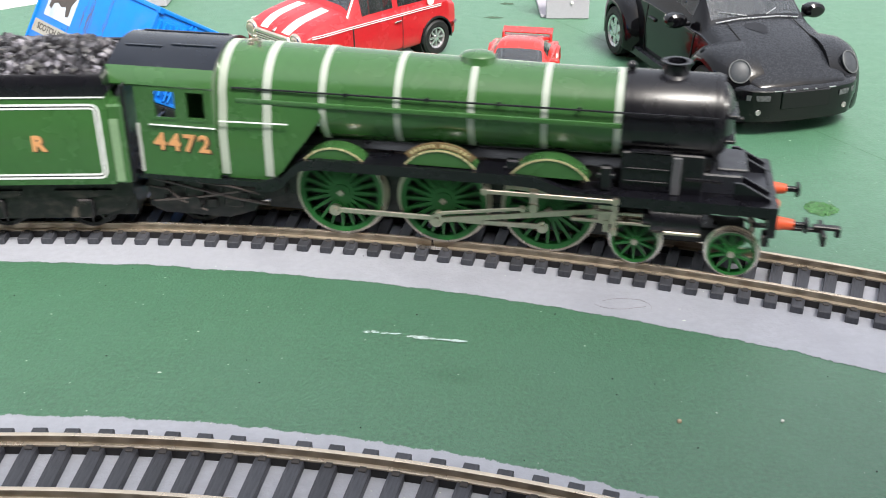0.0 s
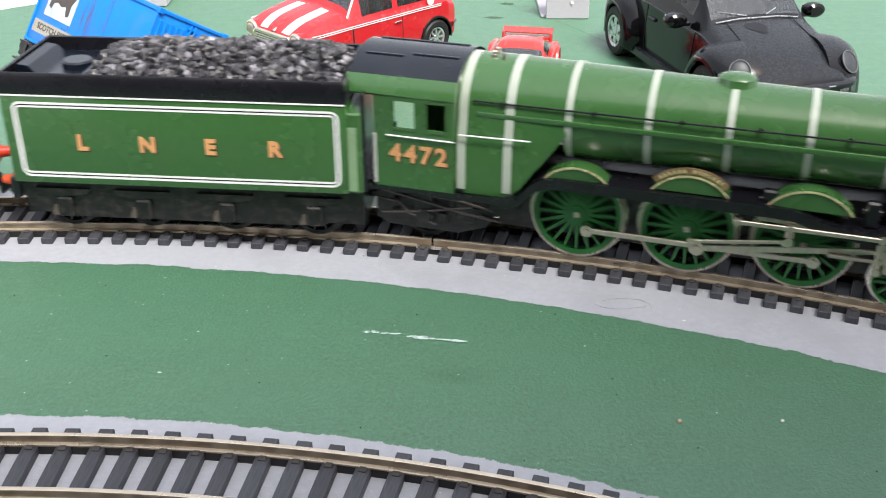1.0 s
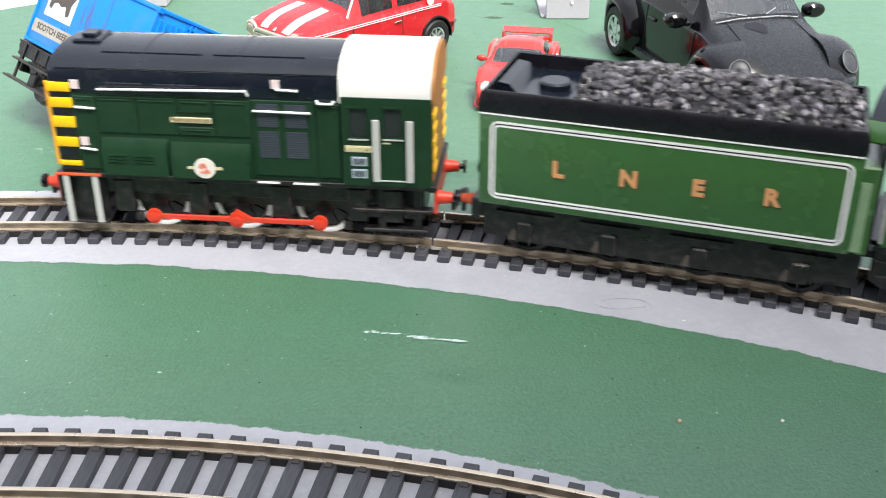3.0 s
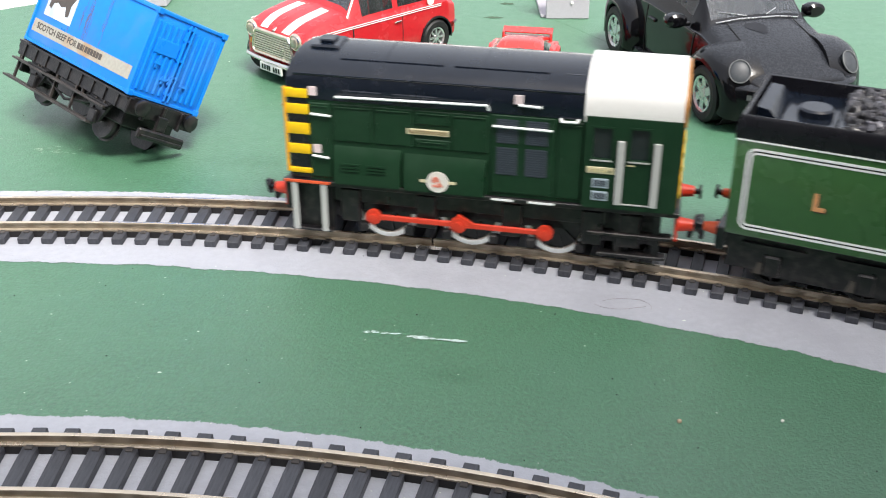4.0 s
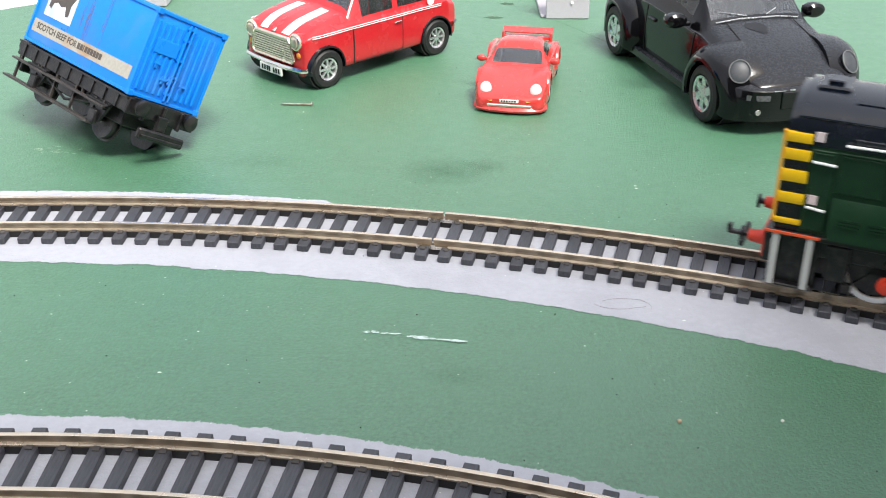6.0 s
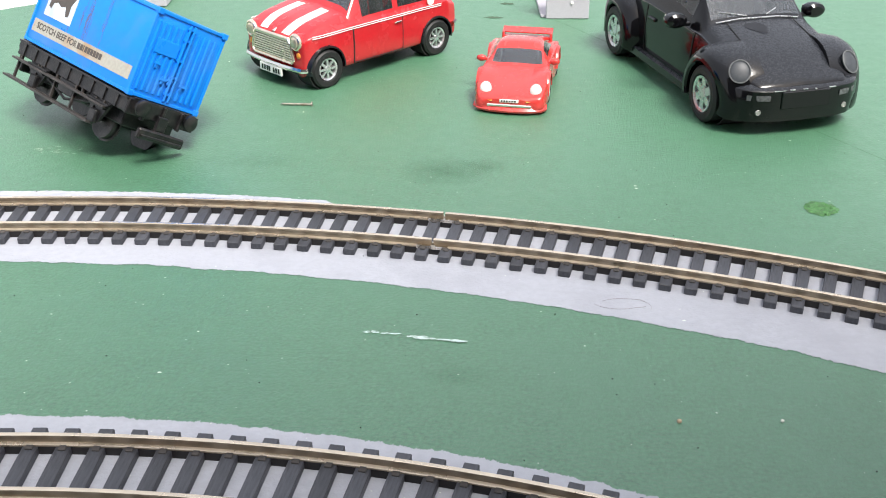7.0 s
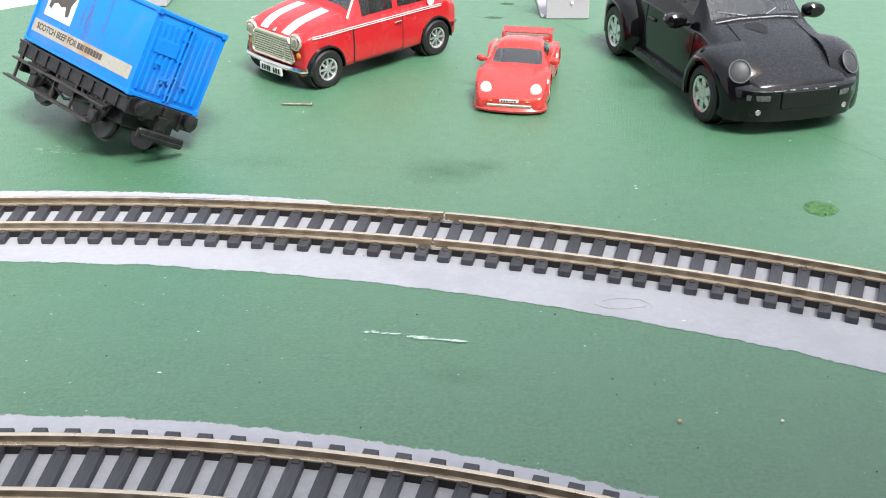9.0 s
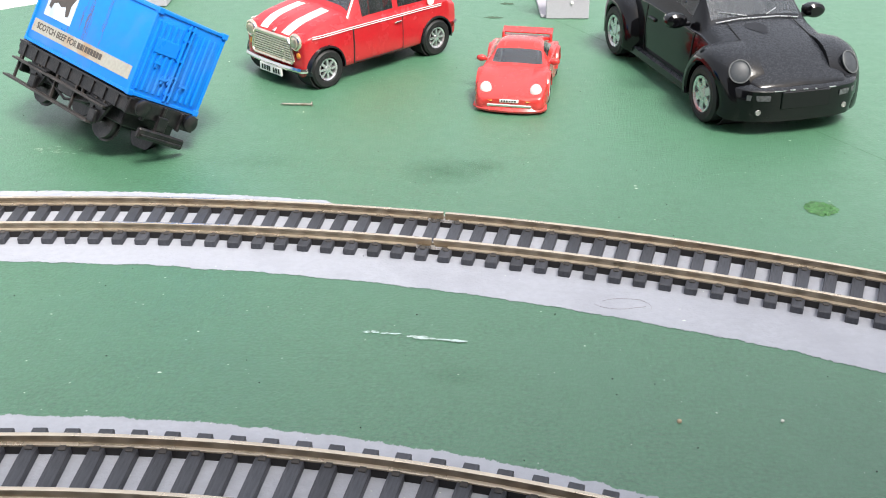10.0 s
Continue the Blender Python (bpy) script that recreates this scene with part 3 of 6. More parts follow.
    loft(bm, [[(x, -7 * f, 26), (x, -8.5 * f, 30), (x, -10.5 * f, 36), (x, 10.5 * f, 36), (x, 8.5 * f, 30), (x, 7 * f, 26)] for x, f in ((50, 1), (71, 1))])
    part("smokebox_saddle", bm, BLACK, loco)
    for x, y, w in ((44, -13, 1.6), (19.5, -13.2, 1.8), (44, 13, 1.6), (19.5, 13.2, 1.8)):
        bm = bmesh.new()
        box(bm, x - w, x + w, y - 1.2, y + 1.2, 26, 33, 0.5)
        box(bm, x - w - 0.8, x + w + 0.8, y - 1.0, y + 1.0, 29.5, 31, 0.3)
        part("lubricator", bm, BLACK, loco)
    # stepped front platform with gussets behind the buffer beam
    # Black lifted to grey: the light on the platform top is in the colour.
    apron = mat("lit_black_apron", (0.026, 0.028, 0.036), 0.34, vary=0.15)
    bm = bmesh.new()
    box(bm, 66, 88.2, -15.6, 15.6, 24.2, 25.6, 0.2)
    box(bm, 68, 79.0, -9.6, 9.6, 25.4, 31.2, 0.4)
    box(bm, 72.5, 80.5, -7.0, 7.0, 31.0, 32.0, 0.3)
    part("front_platform", bm, apron, loco, "dark stepped front platform")
    for y in (-12.6, -7.4, 7.4, 12.6):
        bm = bmesh.new()
        prism(bm, [(77, 30.6), (79, 30.6), (86.6, 26.6), (86.6, 25.5), (77, 25.5)], y - 0.5, y + 0.5)
        part("gusset", bm, BLACK, loco, "black triangular gusset plate")
    for s in (-1, 1):
        bm = bmesh.new()
        box(bm, 47.6, 69, min(s * 10.6, s * 12.2), max(s * 10.6, s * 12.2), 25.8, 37.0, 0.4)
        for z in (28.6, 32.2):
            box(bm, 49, 60, min(s * 12.1, s * 12.6), max(s * 12.1, s * 12.6), z, z + 0.5, 0.1)
        rod(bm, (50, s * 12.2, 37.4), (60.5, s * 12.2, 37.4), 0.5, seg=8)
        rod(bm, (64.5, s * 12.4, 30.4), (74, s * 12.4, 30.4), 0.5, seg=8)
        part("smokebox_side_plate", bm, BLACK, loco, "black plate below the smokebox with pipes")
    bm = bmesh.new()
    box(bm, 86.4, 88.4, -16.2, 16.2, 17.2, 25.9, 0.3)
    for y in (-13.4, 13.4):
        box(bm, 85.4, 87.2, y - 2.0, y + 2.0, 14.2, 17.6, 0.3)
    for y in (-6.5, 6.5):
        prism(bm, [(70, 24.4), (86.6, 24.4), (86.6, 18), (80, 19.5), (70, 21)], y - 0.6, y + 0.6)
    part("buffer_beam", bm, BLACK, loco)
    for y in (-11.4, 11.4):
        bm = bmesh.new()
        lathe(bm, [(87.8, 2.2), (88.6, 2.2), (89.0, 1.9), (93.2, 1.35)], (0, y, 19.6), "x", 20)
        bf = part("buffer", bm, ORANGE, loco, "orange red buffer housing")
        bm = bmesh.new()
        lathe(bm, [(93.0, 0.85), (95.6, 0.85), (95.8, 2.1), (96.5, 2.2), (96.9, 1.7)], (0, y, 19.6), "x", 20)
        part("buffer_head", bm, BLACK, bf)
    bm = bmesh.new()
    box(bm, 87.8, 90.5, -1.3, 1.3, 18, 21, 0.4)
    part("draw_hook", bm, ORANGE, loco)
    bm = bmesh.new()
    box(bm, 84, 103, -0.8, 0.8, 12.6, 13.6, 0.2)
    box(bm, 102, 103.2, -5.2, 5.2, 10.5, 14.0, 0.3)
    box(bm, 100, 107, -1.0, 1.0, 13.4, 14.6, 0.3)
    box(bm, 106, 107.4, -1.0, 1.0, 11.6, 14.4, 0.2)
    part("coupling_hook", bm, FRAME_BLACK, loco)
    # wheels
    LOCO_SPIN.clear()
    for s in (-1, 1):
        for x in AXLES:
            w = spoked_wheel("driving_wheel", loco, R_DRIVE, 20, WHEEL_GREEN, TYRE_STEEL, s * 9.0, (x, Z_DRIVE), "large green spoked driving wheel", PIN, PIN_A if s < 0 else PIN_A + math.pi / 2)
            LOCO_SPIN.append((w, x, s * 9.0, Z_DRIVE, R_DRIVE, 0))
        for x, dy in ((53.0, -2.6), (78.3, -5.2)):
            w = spoked_wheel("bogie_wheel", loco, R_BOGIE, 10, WHEEL_GREEN, BRIGHT, s * 9.0, (x, Z_BOGIE), "small green spoked bogie wheel", balance=False, hub=0.9)
            LOCO_SPIN.append((w, x, s * 9.0 + dy, Z_BOGIE, R_BOGIE, -6.0))
        w = spoked_wheel("trailing_wheel", loco, 7.2, 10, FRAME_BLACK, FRAME_BLACK, s * 9.0, (-71.5, 11.9), "", balance=False)
        LOCO_SPIN.append((w, -71.5, s * 7.6 - 1.5, 11.9, 7.2, 7.0))
    bm = bmesh.new()
    box(bm, 50, 82, -8.6, 0.6, 10.5, 15, 0.5)
    part("bogie_frame", bm, FRAME_BLACK, loco)
    return loco


def rod_plate(bm, length, bosses, w, t, big):
    """A flat rod along x from its first boss, thickness in y."""
    box(bm, 0, length, -t / 2, t / 2, -w / 2, w / 2, 0.15)
    for x, r in bosses:
        rod(bm, (x, -t / 2 - 0.25, 0), (x, t / 2 + 0.1, 0), r, seg=20)
        rod(bm, (x, -t / 2 - 0.8, 0), (x, 0, 0), r * 0.5, seg=12)


def make_rods(loco):
    rods = {}
    bm = bmesh.new()
    rod_plate(bm, 58.6, [(0, 1.7), (29.3, 1.9), (58.6, 1.7)], 1.5, 0.7, 1)
    rods["coupling"] = part("coupling_rod", bm, STEEL, loco, "dull steel coupling rod")
    bm = bmesh.new()
    rod_plate(bm, 47.0, [(0, 2.0), (47.0, 1.6)], 1.7, 0.7, 1)
    rods["main"] = part("connecting_rod", bm, STEEL, loco, "dull steel connecting rod")
    bm = bmesh.new()
    box(bm, -2.2, 2.2, -0.9, 0.9, -3.2, 3.2, 0.3)
    for z in (-2.6, 0, 2.6):
        rod(bm, (0, -1.4, z), (0, 0, z), 0.8)
    rod(bm, (0, 0.2, 0), (16, 0.2, 0), 0.55)
    box(bm, -0.8, 0.8, -1.0, 0.2, -5.6, -2, 0.2)
    rods["crosshead"] = part("crosshead", bm, STEEL, loco, "steel crosshead and piston rod")
    bm = bmesh.new()
    rod_plate(bm, 23.5, [(0, 1.0), (23.5, 1.0)], 1.0, 0.5, 1)
    rods["eccentric"] = part("eccentric_rod", bm, STEEL, loco)
    bm = bmesh.new()
    for z in (17.0, 22.6):
        box(bm, 35.5, 57, -13.9, -12.9, z - 0.45, z + 0.45, 0.15)
    part("slide_bar", bm, STEEL, loco)
    bm = bmesh.new()
    box(bm, 17.5, 53, -14.6, -13.9, 23.8, 25.2, 0.2, m=Matrix.Translation((35, 0, 24)) @ Matrix.Rotation(math.radians(3.0), 4, "Y") @ Matrix.Translation((-35, 0, -24)))
    box(bm, 24.5, 26.5, -15.2, -13.8, 18.5, 26.5, 0.4)
    for z in (20, 25.7):
        rod(bm, (25.5, -15.8, z), (25.5, -13.6, z), 1.3)
    box(bm, 46.4, 48.0, -15.4, -14.2, 14.0, 25, 0.3)
    for z in (15, 24.4):
        rod(bm, (47.2, -15.9, z), (47.2, -14, z), 1.0)
    box(bm, 42, 55, -14.8, -14.2, 19.7, 20.6, 0.15)
    part("valve_gear", bm, STEEL, loco, "dull steel valve gear links")
    bm = bmesh.new()
    box(bm, 11.5, 48.2, -17.3, -16.75, 24.0, 25.2, 0.15)
    for x in (12.6, 25.5, 47.2):
        rod(bm, (x, -17.6, 24.6), (x, -15.0, 24.6), 1.0)
    part("radius_rod", bm, STEEL, loco, "long dull steel radius rod")
    return rods


TZ = (20.6, 46.6)


def rounded(x0, x1, z0, z1, r, n=6):
    pts = []
    for cx, cz, a0 in ((x1 - r, z1 - r, 0), (x0 + r, z1 - r, 90), (x0 + r, z0 + r, 180), (x1 - r, z0 + r, 270)):
        pts += [(cx + r * math.cos(radians(a0 + 90 * k / n)), cz + r * math.sin(radians(a0 + 90 * k / n))) for k in range(n + 1)]
    return pts


def bars(parent, x0, x1, z0, z1, y, t=0.62, s=-1):
    """A lining rectangle with rounded corners: white, black, white."""
    for name, material, o, w, out in (("lining", LINING, 0.0, t, 0.12), ("black_line", BLACK, t, 0.65 * t, 0.07), ("lining", LINING, 1.65 * t, 0.85 * t, 0.12)):
        a = rounded(x0 + o, x1 - o, z0 + o, z1 - o, 2.4 - o)
        i = o + w
        c = rounded(x0 + i, x1 - i, z0 + i, z1 - i, max(0.15, 2.4 - i))
        bm = bmesh.new()
        ya, yb = y + s * out, y - s * 0.05
        loft(bm, [[(p[0], q, p[1]) for p in ring] for ring, q in ((a, yb), (a, ya), (c, ya), (c, yb))], True, False, False)
        part(name, bm, material, parent, smooth=False)


def make_tender():
    tender = empty("tender")
    tagged(tender, "apple green tender with white lining and full coal load", "tender")
    bm = bmesh.new()
    box(bm, -48.6, 46.5, -17.6, 17.6, TZ[0], 46.8, 0.5, 2)
    # narrower front end
    box(bm, 45.5, 50.4, -17.0, 17.0, TZ[0], 44.0, 0.5)
    part("tank", bm, LOCO_GREEN, tender, "green tender tank side")
    bm = bmesh.new()
    box(bm, 50.2, 51.2, -15.8, 15.8, TZ[0], 49.0, 0.2)
    part("front_plate", bm, BLACK, tender, "black tender front plate")
    bm = bmesh.new()
    # flared black coping, open on top
    def ringr(o, z):
        return [(-48.8 + o, -17.7 + o, z), (46.6 - o, -17.7 + o, z), (46.6 - o, 17.7 - o, z), (-48.8 + o, 17.7 - o, z)]
    loft(bm, [ringr(0, 46.6), ringr(-0.25, 48.6), ringr(0.2, 51.6), ringr(0.9, 52.6), ringr(1.6, 52.4), ringr(1.9, 48.6)], True, True, False)
    part("coping", bm, BLACK, tender, "black tank coping")
    bm = bmesh.new()
    box(bm, -46.6, 44.6, -15.6, 15.6, 46.5, 48.8)
    lathe(bm, [(0, 4.4), (1.8, 4.4), (2.3, 3.8)], (-33, 1, 48.6), "z", 24)
    prism(bm, [(-46, 48.6), (-46, 52.2), (-43, 51.8), (-40, 48.6)], -9, 11)
    box(bm, -27, -22, -14, 14, 48.6, 51.4, 0.8)
    part("tank_top", bm, ROOF_BLACK, tender, "black tank top with filler dome")
    # coal: a heap of separate lumps
    rng = random.Random(3)
    bm = bmesh.new()
    box(bm, -24, 44.5, -15.4, 15.4, 48.6, 50.5)
    for k in range(900):
        x, y = rng.uniform(-25, 44.5), rng.uniform(-15.4, 15.4)
        h = 51.0 + 5.2 * (1 - (y / 16.5) ** 2) * min(1, (x + 27) / 12) * (1.0 if x < 38 else max(0.4, (46 - x) / 8))
        r = rng.choice((0.7, 0.85, 1.0, 1.2, 1.5))
        m = Matrix.Translation((x, y, h + rng.uniform(-0.6, 0.4))) @ Euler((rng.uniform(0, 6), rng.uniform(0, 6), rng.uniform(0, 6))).to_matrix().to_4x4() @ Matrix.Diagonal((r * rng.uniform(0.8, 1.2), r, r * rng.uniform(0.6, 0.95), 1))
        lump = bmesh.new()
        bmesh.ops.create_cube(lump, size=1.7)
        bmesh.ops.bevel(lump, geom=lump.edges[:], offset=0.32, segments=1, affect="EDGES")
        vs = [bm.verts.new(m @ (v.co * rng.uniform(0.8, 1.12))) for v in lump.verts]
        for f in lump.faces:
            bm.faces.new([vs[v.index] for v in f.verts])
        lump.free()
    tagged(part("coal_load", bm, COAL, tender, "heap of shiny black coal lumps", smooth=False), kind="stuff")
    bars(tender, -45.6, 44.6, 22.6, 44.6, -17.6)
    bars(tender, -45.6, 44.6, 22.6, 44.6, 17.6, s=1)
    for y in (-17.75, 17.75):
        bm = bmesh.new()
        box(bm, -48.5, 46.3, y - 0.1, y + 0.1, 46.25, 46.65)
        part("beading", bm, LINING, tender, smooth=False)
        bm = bmesh.new()
        box(bm, 46.6, 49.0, y * 0.96 - 0.25, y * 0.96 + 0.25, 21.5, 40.0)
        part("front_handrail", bm, mat("faded_green_rail", (0.22, 0.34, 0.20), 0.5), tender, smooth=False)
    for ch, x in (("L", -27.1), ("N", -8.7), ("E", 8.8), ("R", 26.6)):
        words(ch, 6.0, LETTER_SHADE, tender, pose((x + 0.42) * MM, -17.60 * MM, 32.65 * MM, 90, 0, 0), "letter_shading", 0.08, "dark brown letter shading", 1.0, 0.3)
        words(ch, 6.0, GOLD, tender, pose(x * MM, -17.72 * MM, 33.0 * MM, 90, 0, 0), "letter", 0.08, "gold and orange painted letter", 1.0, 0.3)
    bm = bmesh.new()
    box(bm, -48, 50, -13.4, 13.4, 9.5, 20.8)
    for s in (-1, 1):
        prism(bm, [(-49, 20.7), (50, 20.7), (50, 17), (47, 12), (36, 9.2), (-36, 9.2), (-46, 12), (-49, 17)], min(s * 14.8, s * 13.4), max(s * 14.8, s * 13.4))
    part("underframe", bm, FRAME_BLACK, tender, "dusty black tender underframe")
    for s in (-1, 1):
        for x in (-36, -13, 11, 36):
            bm = bmesh.new()
            box(bm, x - 2.2, x + 2.2, min(s * 14.6, s * 16.2), max(s * 14.6, s * 16.2), 9.5, 15.5, 0.5)
            prism(bm, [(x - 8, 18.2), (x + 8, 18.2), (x + 7, 16.8), (x, 15.6), (x - 7, 16.8)], min(s * 14.6, s * 15.8), max(s * 14.6, s * 15.8))
            ab = part("axlebox", bm, FRAME_BLACK, tender)
            bm = bmesh.new()
            prism(bm, [(x - 4.6, 9.4), (x - 2.4, 9.4), (x - 2.4, 12.6), (x - 3.4, 12.8)], min(s * 14.7, s * 15.0), max(s * 14.7, s * 15.0))
            part("brake_hanger", bm, TAN, ab, "tan brake hanger")
            w = spoked_wheel("tender_wheel", tender, 7.0, 10, FRAME_BLACK, FRAME_BLACK, s * 9.0, (x, 11.7), "", balance=False)
            TENDER_SPIN.append((w, x, s * 9.0 - x * x / 1146, 11.7, 7.0, -math.degrees(x / 573)))
    bm = bmesh.new()
    box(bm, -51.0, -48.6, -15.8, 15.8, 14.5, 21, 0.3)
    part("rear_buffer_beam", bm, BLACK, tender)
    for y in (-11.4, 11.4):
        bm = bmesh.new()
        lathe(bm, [(-50.8, 1.9), (-52.5, 1.6), (-55, 1.2)], (0, y, 18.4), "x", 16)
        bf = part("buffer", bm, ORANGE, tender, "red buffer")
        bm = bmesh.new()
        lathe(bm, [(-54.8, 0.8), (-56.2, 0.8), (-56.3, 2.0), (-57, 2.0)], (0, y, 18.4), "x", 16)
        part("buffer_head", bm, BLACK, bf)
    bm = bmesh.new()
    box(bm, -64, -46, -0.8, 0.8, 11.6, 12.8, 0.2)
    box(bm, -60.5, -59.3, -5.0, 5.0, 10.5, 13.6, 0.3)
    part("coupling_hook", bm, FRAME_BLACK, tender)
    bm = bmesh.new()
    box(bm, 48, 60, -2, 2, 13, 15, 0.3)
    part("drawbar", bm, FRAME_BLACK, tender)
    return tender


PALE_BLUE = mat("pale_blue_data_panel", (0.42, 0.50, 0.58), 0.5)


def make_shunter():
    sh = empty("diesel_shunter")
    tagged(sh, "dark green model diesel shunter with white cab roof", "locomotive")
    # bonnet with a round-shouldered black roof
    def section(half, z0, zs, zt, n=14):
        pts = [(-half, z0), (-half, zs)]
        for k in range(1, n):
            a = math.pi * k / n
            pts.append((-half * math.cos(a) * 0.998, zs + (zt - zs) * math.sin(a) ** 0.62))
        return pts + [(half, zs), (half, z0)]
    bm = bmesh.new()
    lo = [(-15.2, 22.6), (-15.2, 46.4), (15.2, 46.4), (15.2, 22.6)]
    prism(bm, lo, -43.6, 31.0, "yz")
    part("bonnet", bm, D_GREEN, sh, "dark green engine casing")
    bm = bmesh.new()
    prism(bm, section(15.3, 46.3, 48.4, 57.3), -47.6, 31.2, "yz")
    part("bonnet_roof", bm, ROOF_BLACK, sh, "black rounded engine roof")
    bm = bmesh.new()
    prism(bm, section(14.9, 46.3, 48.0, 56.2), -49.5, -47.5, "yz")
    part("nose_cap", bm, ROOF_BLACK, sh)
    for x in (-24, 2.5):
        bm = bmesh.new()
        prism(bm, section(15.4, 46.3, 48.5, 57.45), x, x + 0.6, "yz")
        part("roof_seam", bm, ROOF_BLACK, sh)
    for dims, bev in (((-45.5, -37.5, -5, 5, 56.4, 58.0), 0.5), ((-43.5, -39.5, -2.5, 2.5, 57.8, 58.9), 0.3), ((-34, -23, -15.75, -15.2, 47.4, 49.6), 0.2), ((-20, -8, -15.75, -15.2, 47.4, 49.6), 0.2), ((24.5, 29.5, -9.5, -8.9, 55.6, 56.2), 0.1)):
        bm = bmesh.new()
        box(bm, *dims, bev)
        part("roof_hatch", bm, ROOF_BLACK, sh)
    for s, x0, x1, deg in ((-1, -47.4, 30.8, 20), (1, -47.4, 30.8, 20), (-1, -35.5, -7.5, 52), (-1, -4.5, 20.5, 52)):
        bm = bmesh.new()
        a = radians(deg)
        y, z = s * 15.3 * math.cos(a), 48.4 + 8.9 * math.sin(a) ** 0.62
        rod(bm, (x0, y, z), (x1, y, z), 0.32, seg=8)
        part("roof_rib", bm, ROOF_BLACK, sh)
    # nose end in warning stripes
    bm = bmesh.new()
    box(bm, -49.5, -43.5, -15.3, 15.3, 22.8, 48.4, 0.3)
    part("nose", bm, BLACK, sh)
    for k, (z, h) in enumerate(((24.6, 1.7), (30.3, 3.0), (36.0, 3.4), (41.8, 3.0), (46.4, 2.7))):
        bm = bmesh.new()
        box(bm, -49.75, -43.3, -15.55, 15.55, z, z + h, 0.35, 2)
        part("warning_stripe", bm, YELLOW, sh)
    for y in (-15.4, 15.4):
        bm = bmesh.new()
        box(bm, -50.3, -49.6, y - 0.5, y + 0.5, 25.0, 49.5, 0.15)
        part("nose_edge", bm, mat("amber_nose_edge", (0.75, 0.36, 0.02), 0.5), sh, "amber edge strip of the nose")
    bm = bmesh.new()
    box(bm, -50.1, -49.7, -8, 8, 26, 47, 0.1)
    part("radiator", bm, mat("orange_radiator", (0.65, 0.33, 0.04), 0.5), sh)
    # raised lower boxes, doors, louvres
    for s in (-1, 1):
        def q(a, b):
            return (min(s * a, s * b), max(s * a, s * b))
        bm = bmesh.new()
        prism(bm, [(q(15.1, 17)[0] if s < 0 else 15.1, 23.0), (s * 17.0, 23.0), (s * 17.0, 30.6), (s * 15.1, 33.8)] if s > 0 else [(-15.1, 23.0), (-17.0, 23.0), (-17.0, 30.6), (-15.1, 33.8)], -36.5, -17.9, "yz")
        part("battery_box", bm, D_GREEN, sh)
        bm = bmesh.new()
        prism(bm, [(s * 15.1, 23.0), (s * 17.2, 23.0), (s * 17.2, 29.6), (s * 15.1, 33.2)], -16.9, 5.2, "yz")
        part("sand_box", bm, D_GREEN, sh)
        for x0, n in ((-34.5, 3), (-27, 3)):
            bm = bmesh.new()
            for i in range(n):
                box(bm, x0, x0 + 5.2, *q(16.9, 17.3), 27.0 + i * 0.9, 27.5 + i * 0.9)
            part("louvre", bm, D_GREEN, sh, smooth=False)
        for x0, x1, z0, z1 in ((-43, -37.4, 24, 45.5), (-36.6, -25.8, 35, 45.6), (-25.2, -14.6, 35, 45.6), (-14, -4.4, 41.6, 45.6), (-4, 5.6, 35, 45.6), (24.0, 30.5, 24, 45.5), (-14, -4.4, 35, 37.6)):
            bm = bmesh.new()
            box(bm, x0, x1, *q(15.1, 15.6), z0, z1, 0.25)
            ed = part("engine_door", bm, D_GREEN, sh)
            bm = bmesh.new()
            box(bm, x0 + 0.8, x1 - 0.8, *q(15.5, 15.85), z1 - 1.1, z1 - 0.75, 0.08)
            box(bm, x0 + 0.7, x0 + 1.1, *q(15.5, 15.85), (z0 + z1) / 2 - 0.8, (z0 + z1) / 2 + 0.8, 0.08)
            box(bm, x1 - 1.1, x1 - 0.7, *q(15.5, 15.85), (z0 + z1) / 2 - 0.8, (z0 + z1) / 2 + 0.8, 0.08)
            part("hinge", bm, D_GREEN, ed)
        bm = bmesh.new()
        box(bm, 6.6, 23.0, *q(15.1, 15.6), 24.2, 46.0, 0.15)
        gd = part("grille_door", bm, D_GREEN, sh)
        for a, b, c, d in ((8.0, 13.6, 38.4, 45.0), (15.6, 21.4, 38.4, 45.0), (8.0, 13.6, 29.5, 37.2), (15.6, 21.4, 29.5, 37.2)):
            bm = bmesh.new()
            box(bm, a, b, *q(15.5, 15.75), c, d)
            for i in range(12):
                z = c + (d - c) * (i + 0.5) / 12
                box(bm, a, b, *q(15.7, 15.82), z - 0.12, z + 0.12)
            part("grille", bm, SHUNT_GLASS, gd, "blue grey radiator grille", smooth=False)
        for pts in ([(-35.2, s * 16.0, 47.6), (-35.2, s * 16.6, 47.9), (5.4, s * 16.6, 48.7), (5.8, s * 15.8, 47.2)], [(7, s * 16.4, 43.2), (22.6, s * 16.4, 43.0)], [(-42.6, s * 16, 42.4), (-37, s * 16.2, 42.2)],
                    [(24.4, s * 15.6, 46.4), (24.8, s * 16.3, 45.8), (28.6, s * 16.3, 45.8), (29, s * 15.6, 46.4)], [(-42.6, s * 16, 30.4), (-38, s * 16.2, 30.0)], [(13.6, s * 16, 49.2), (19.5, s * 16, 49.0)]):
            bm = bmesh.new()
            path_rod(bm, pts, 0.36)
            part("handrail", bm, LINING, sh, "white handrail")
        for x, z in ((-42.9, 47.6), (-42.4, 31.2), (12.4, 49.4)):
            bm = bmesh.new()
            box(bm, x, x + 2.2, *q(15.5, 15.9), z, z + 2.4)
            part("warning_label", bm, PINK, sh, smooth=False)
        bm = bmesh.new()
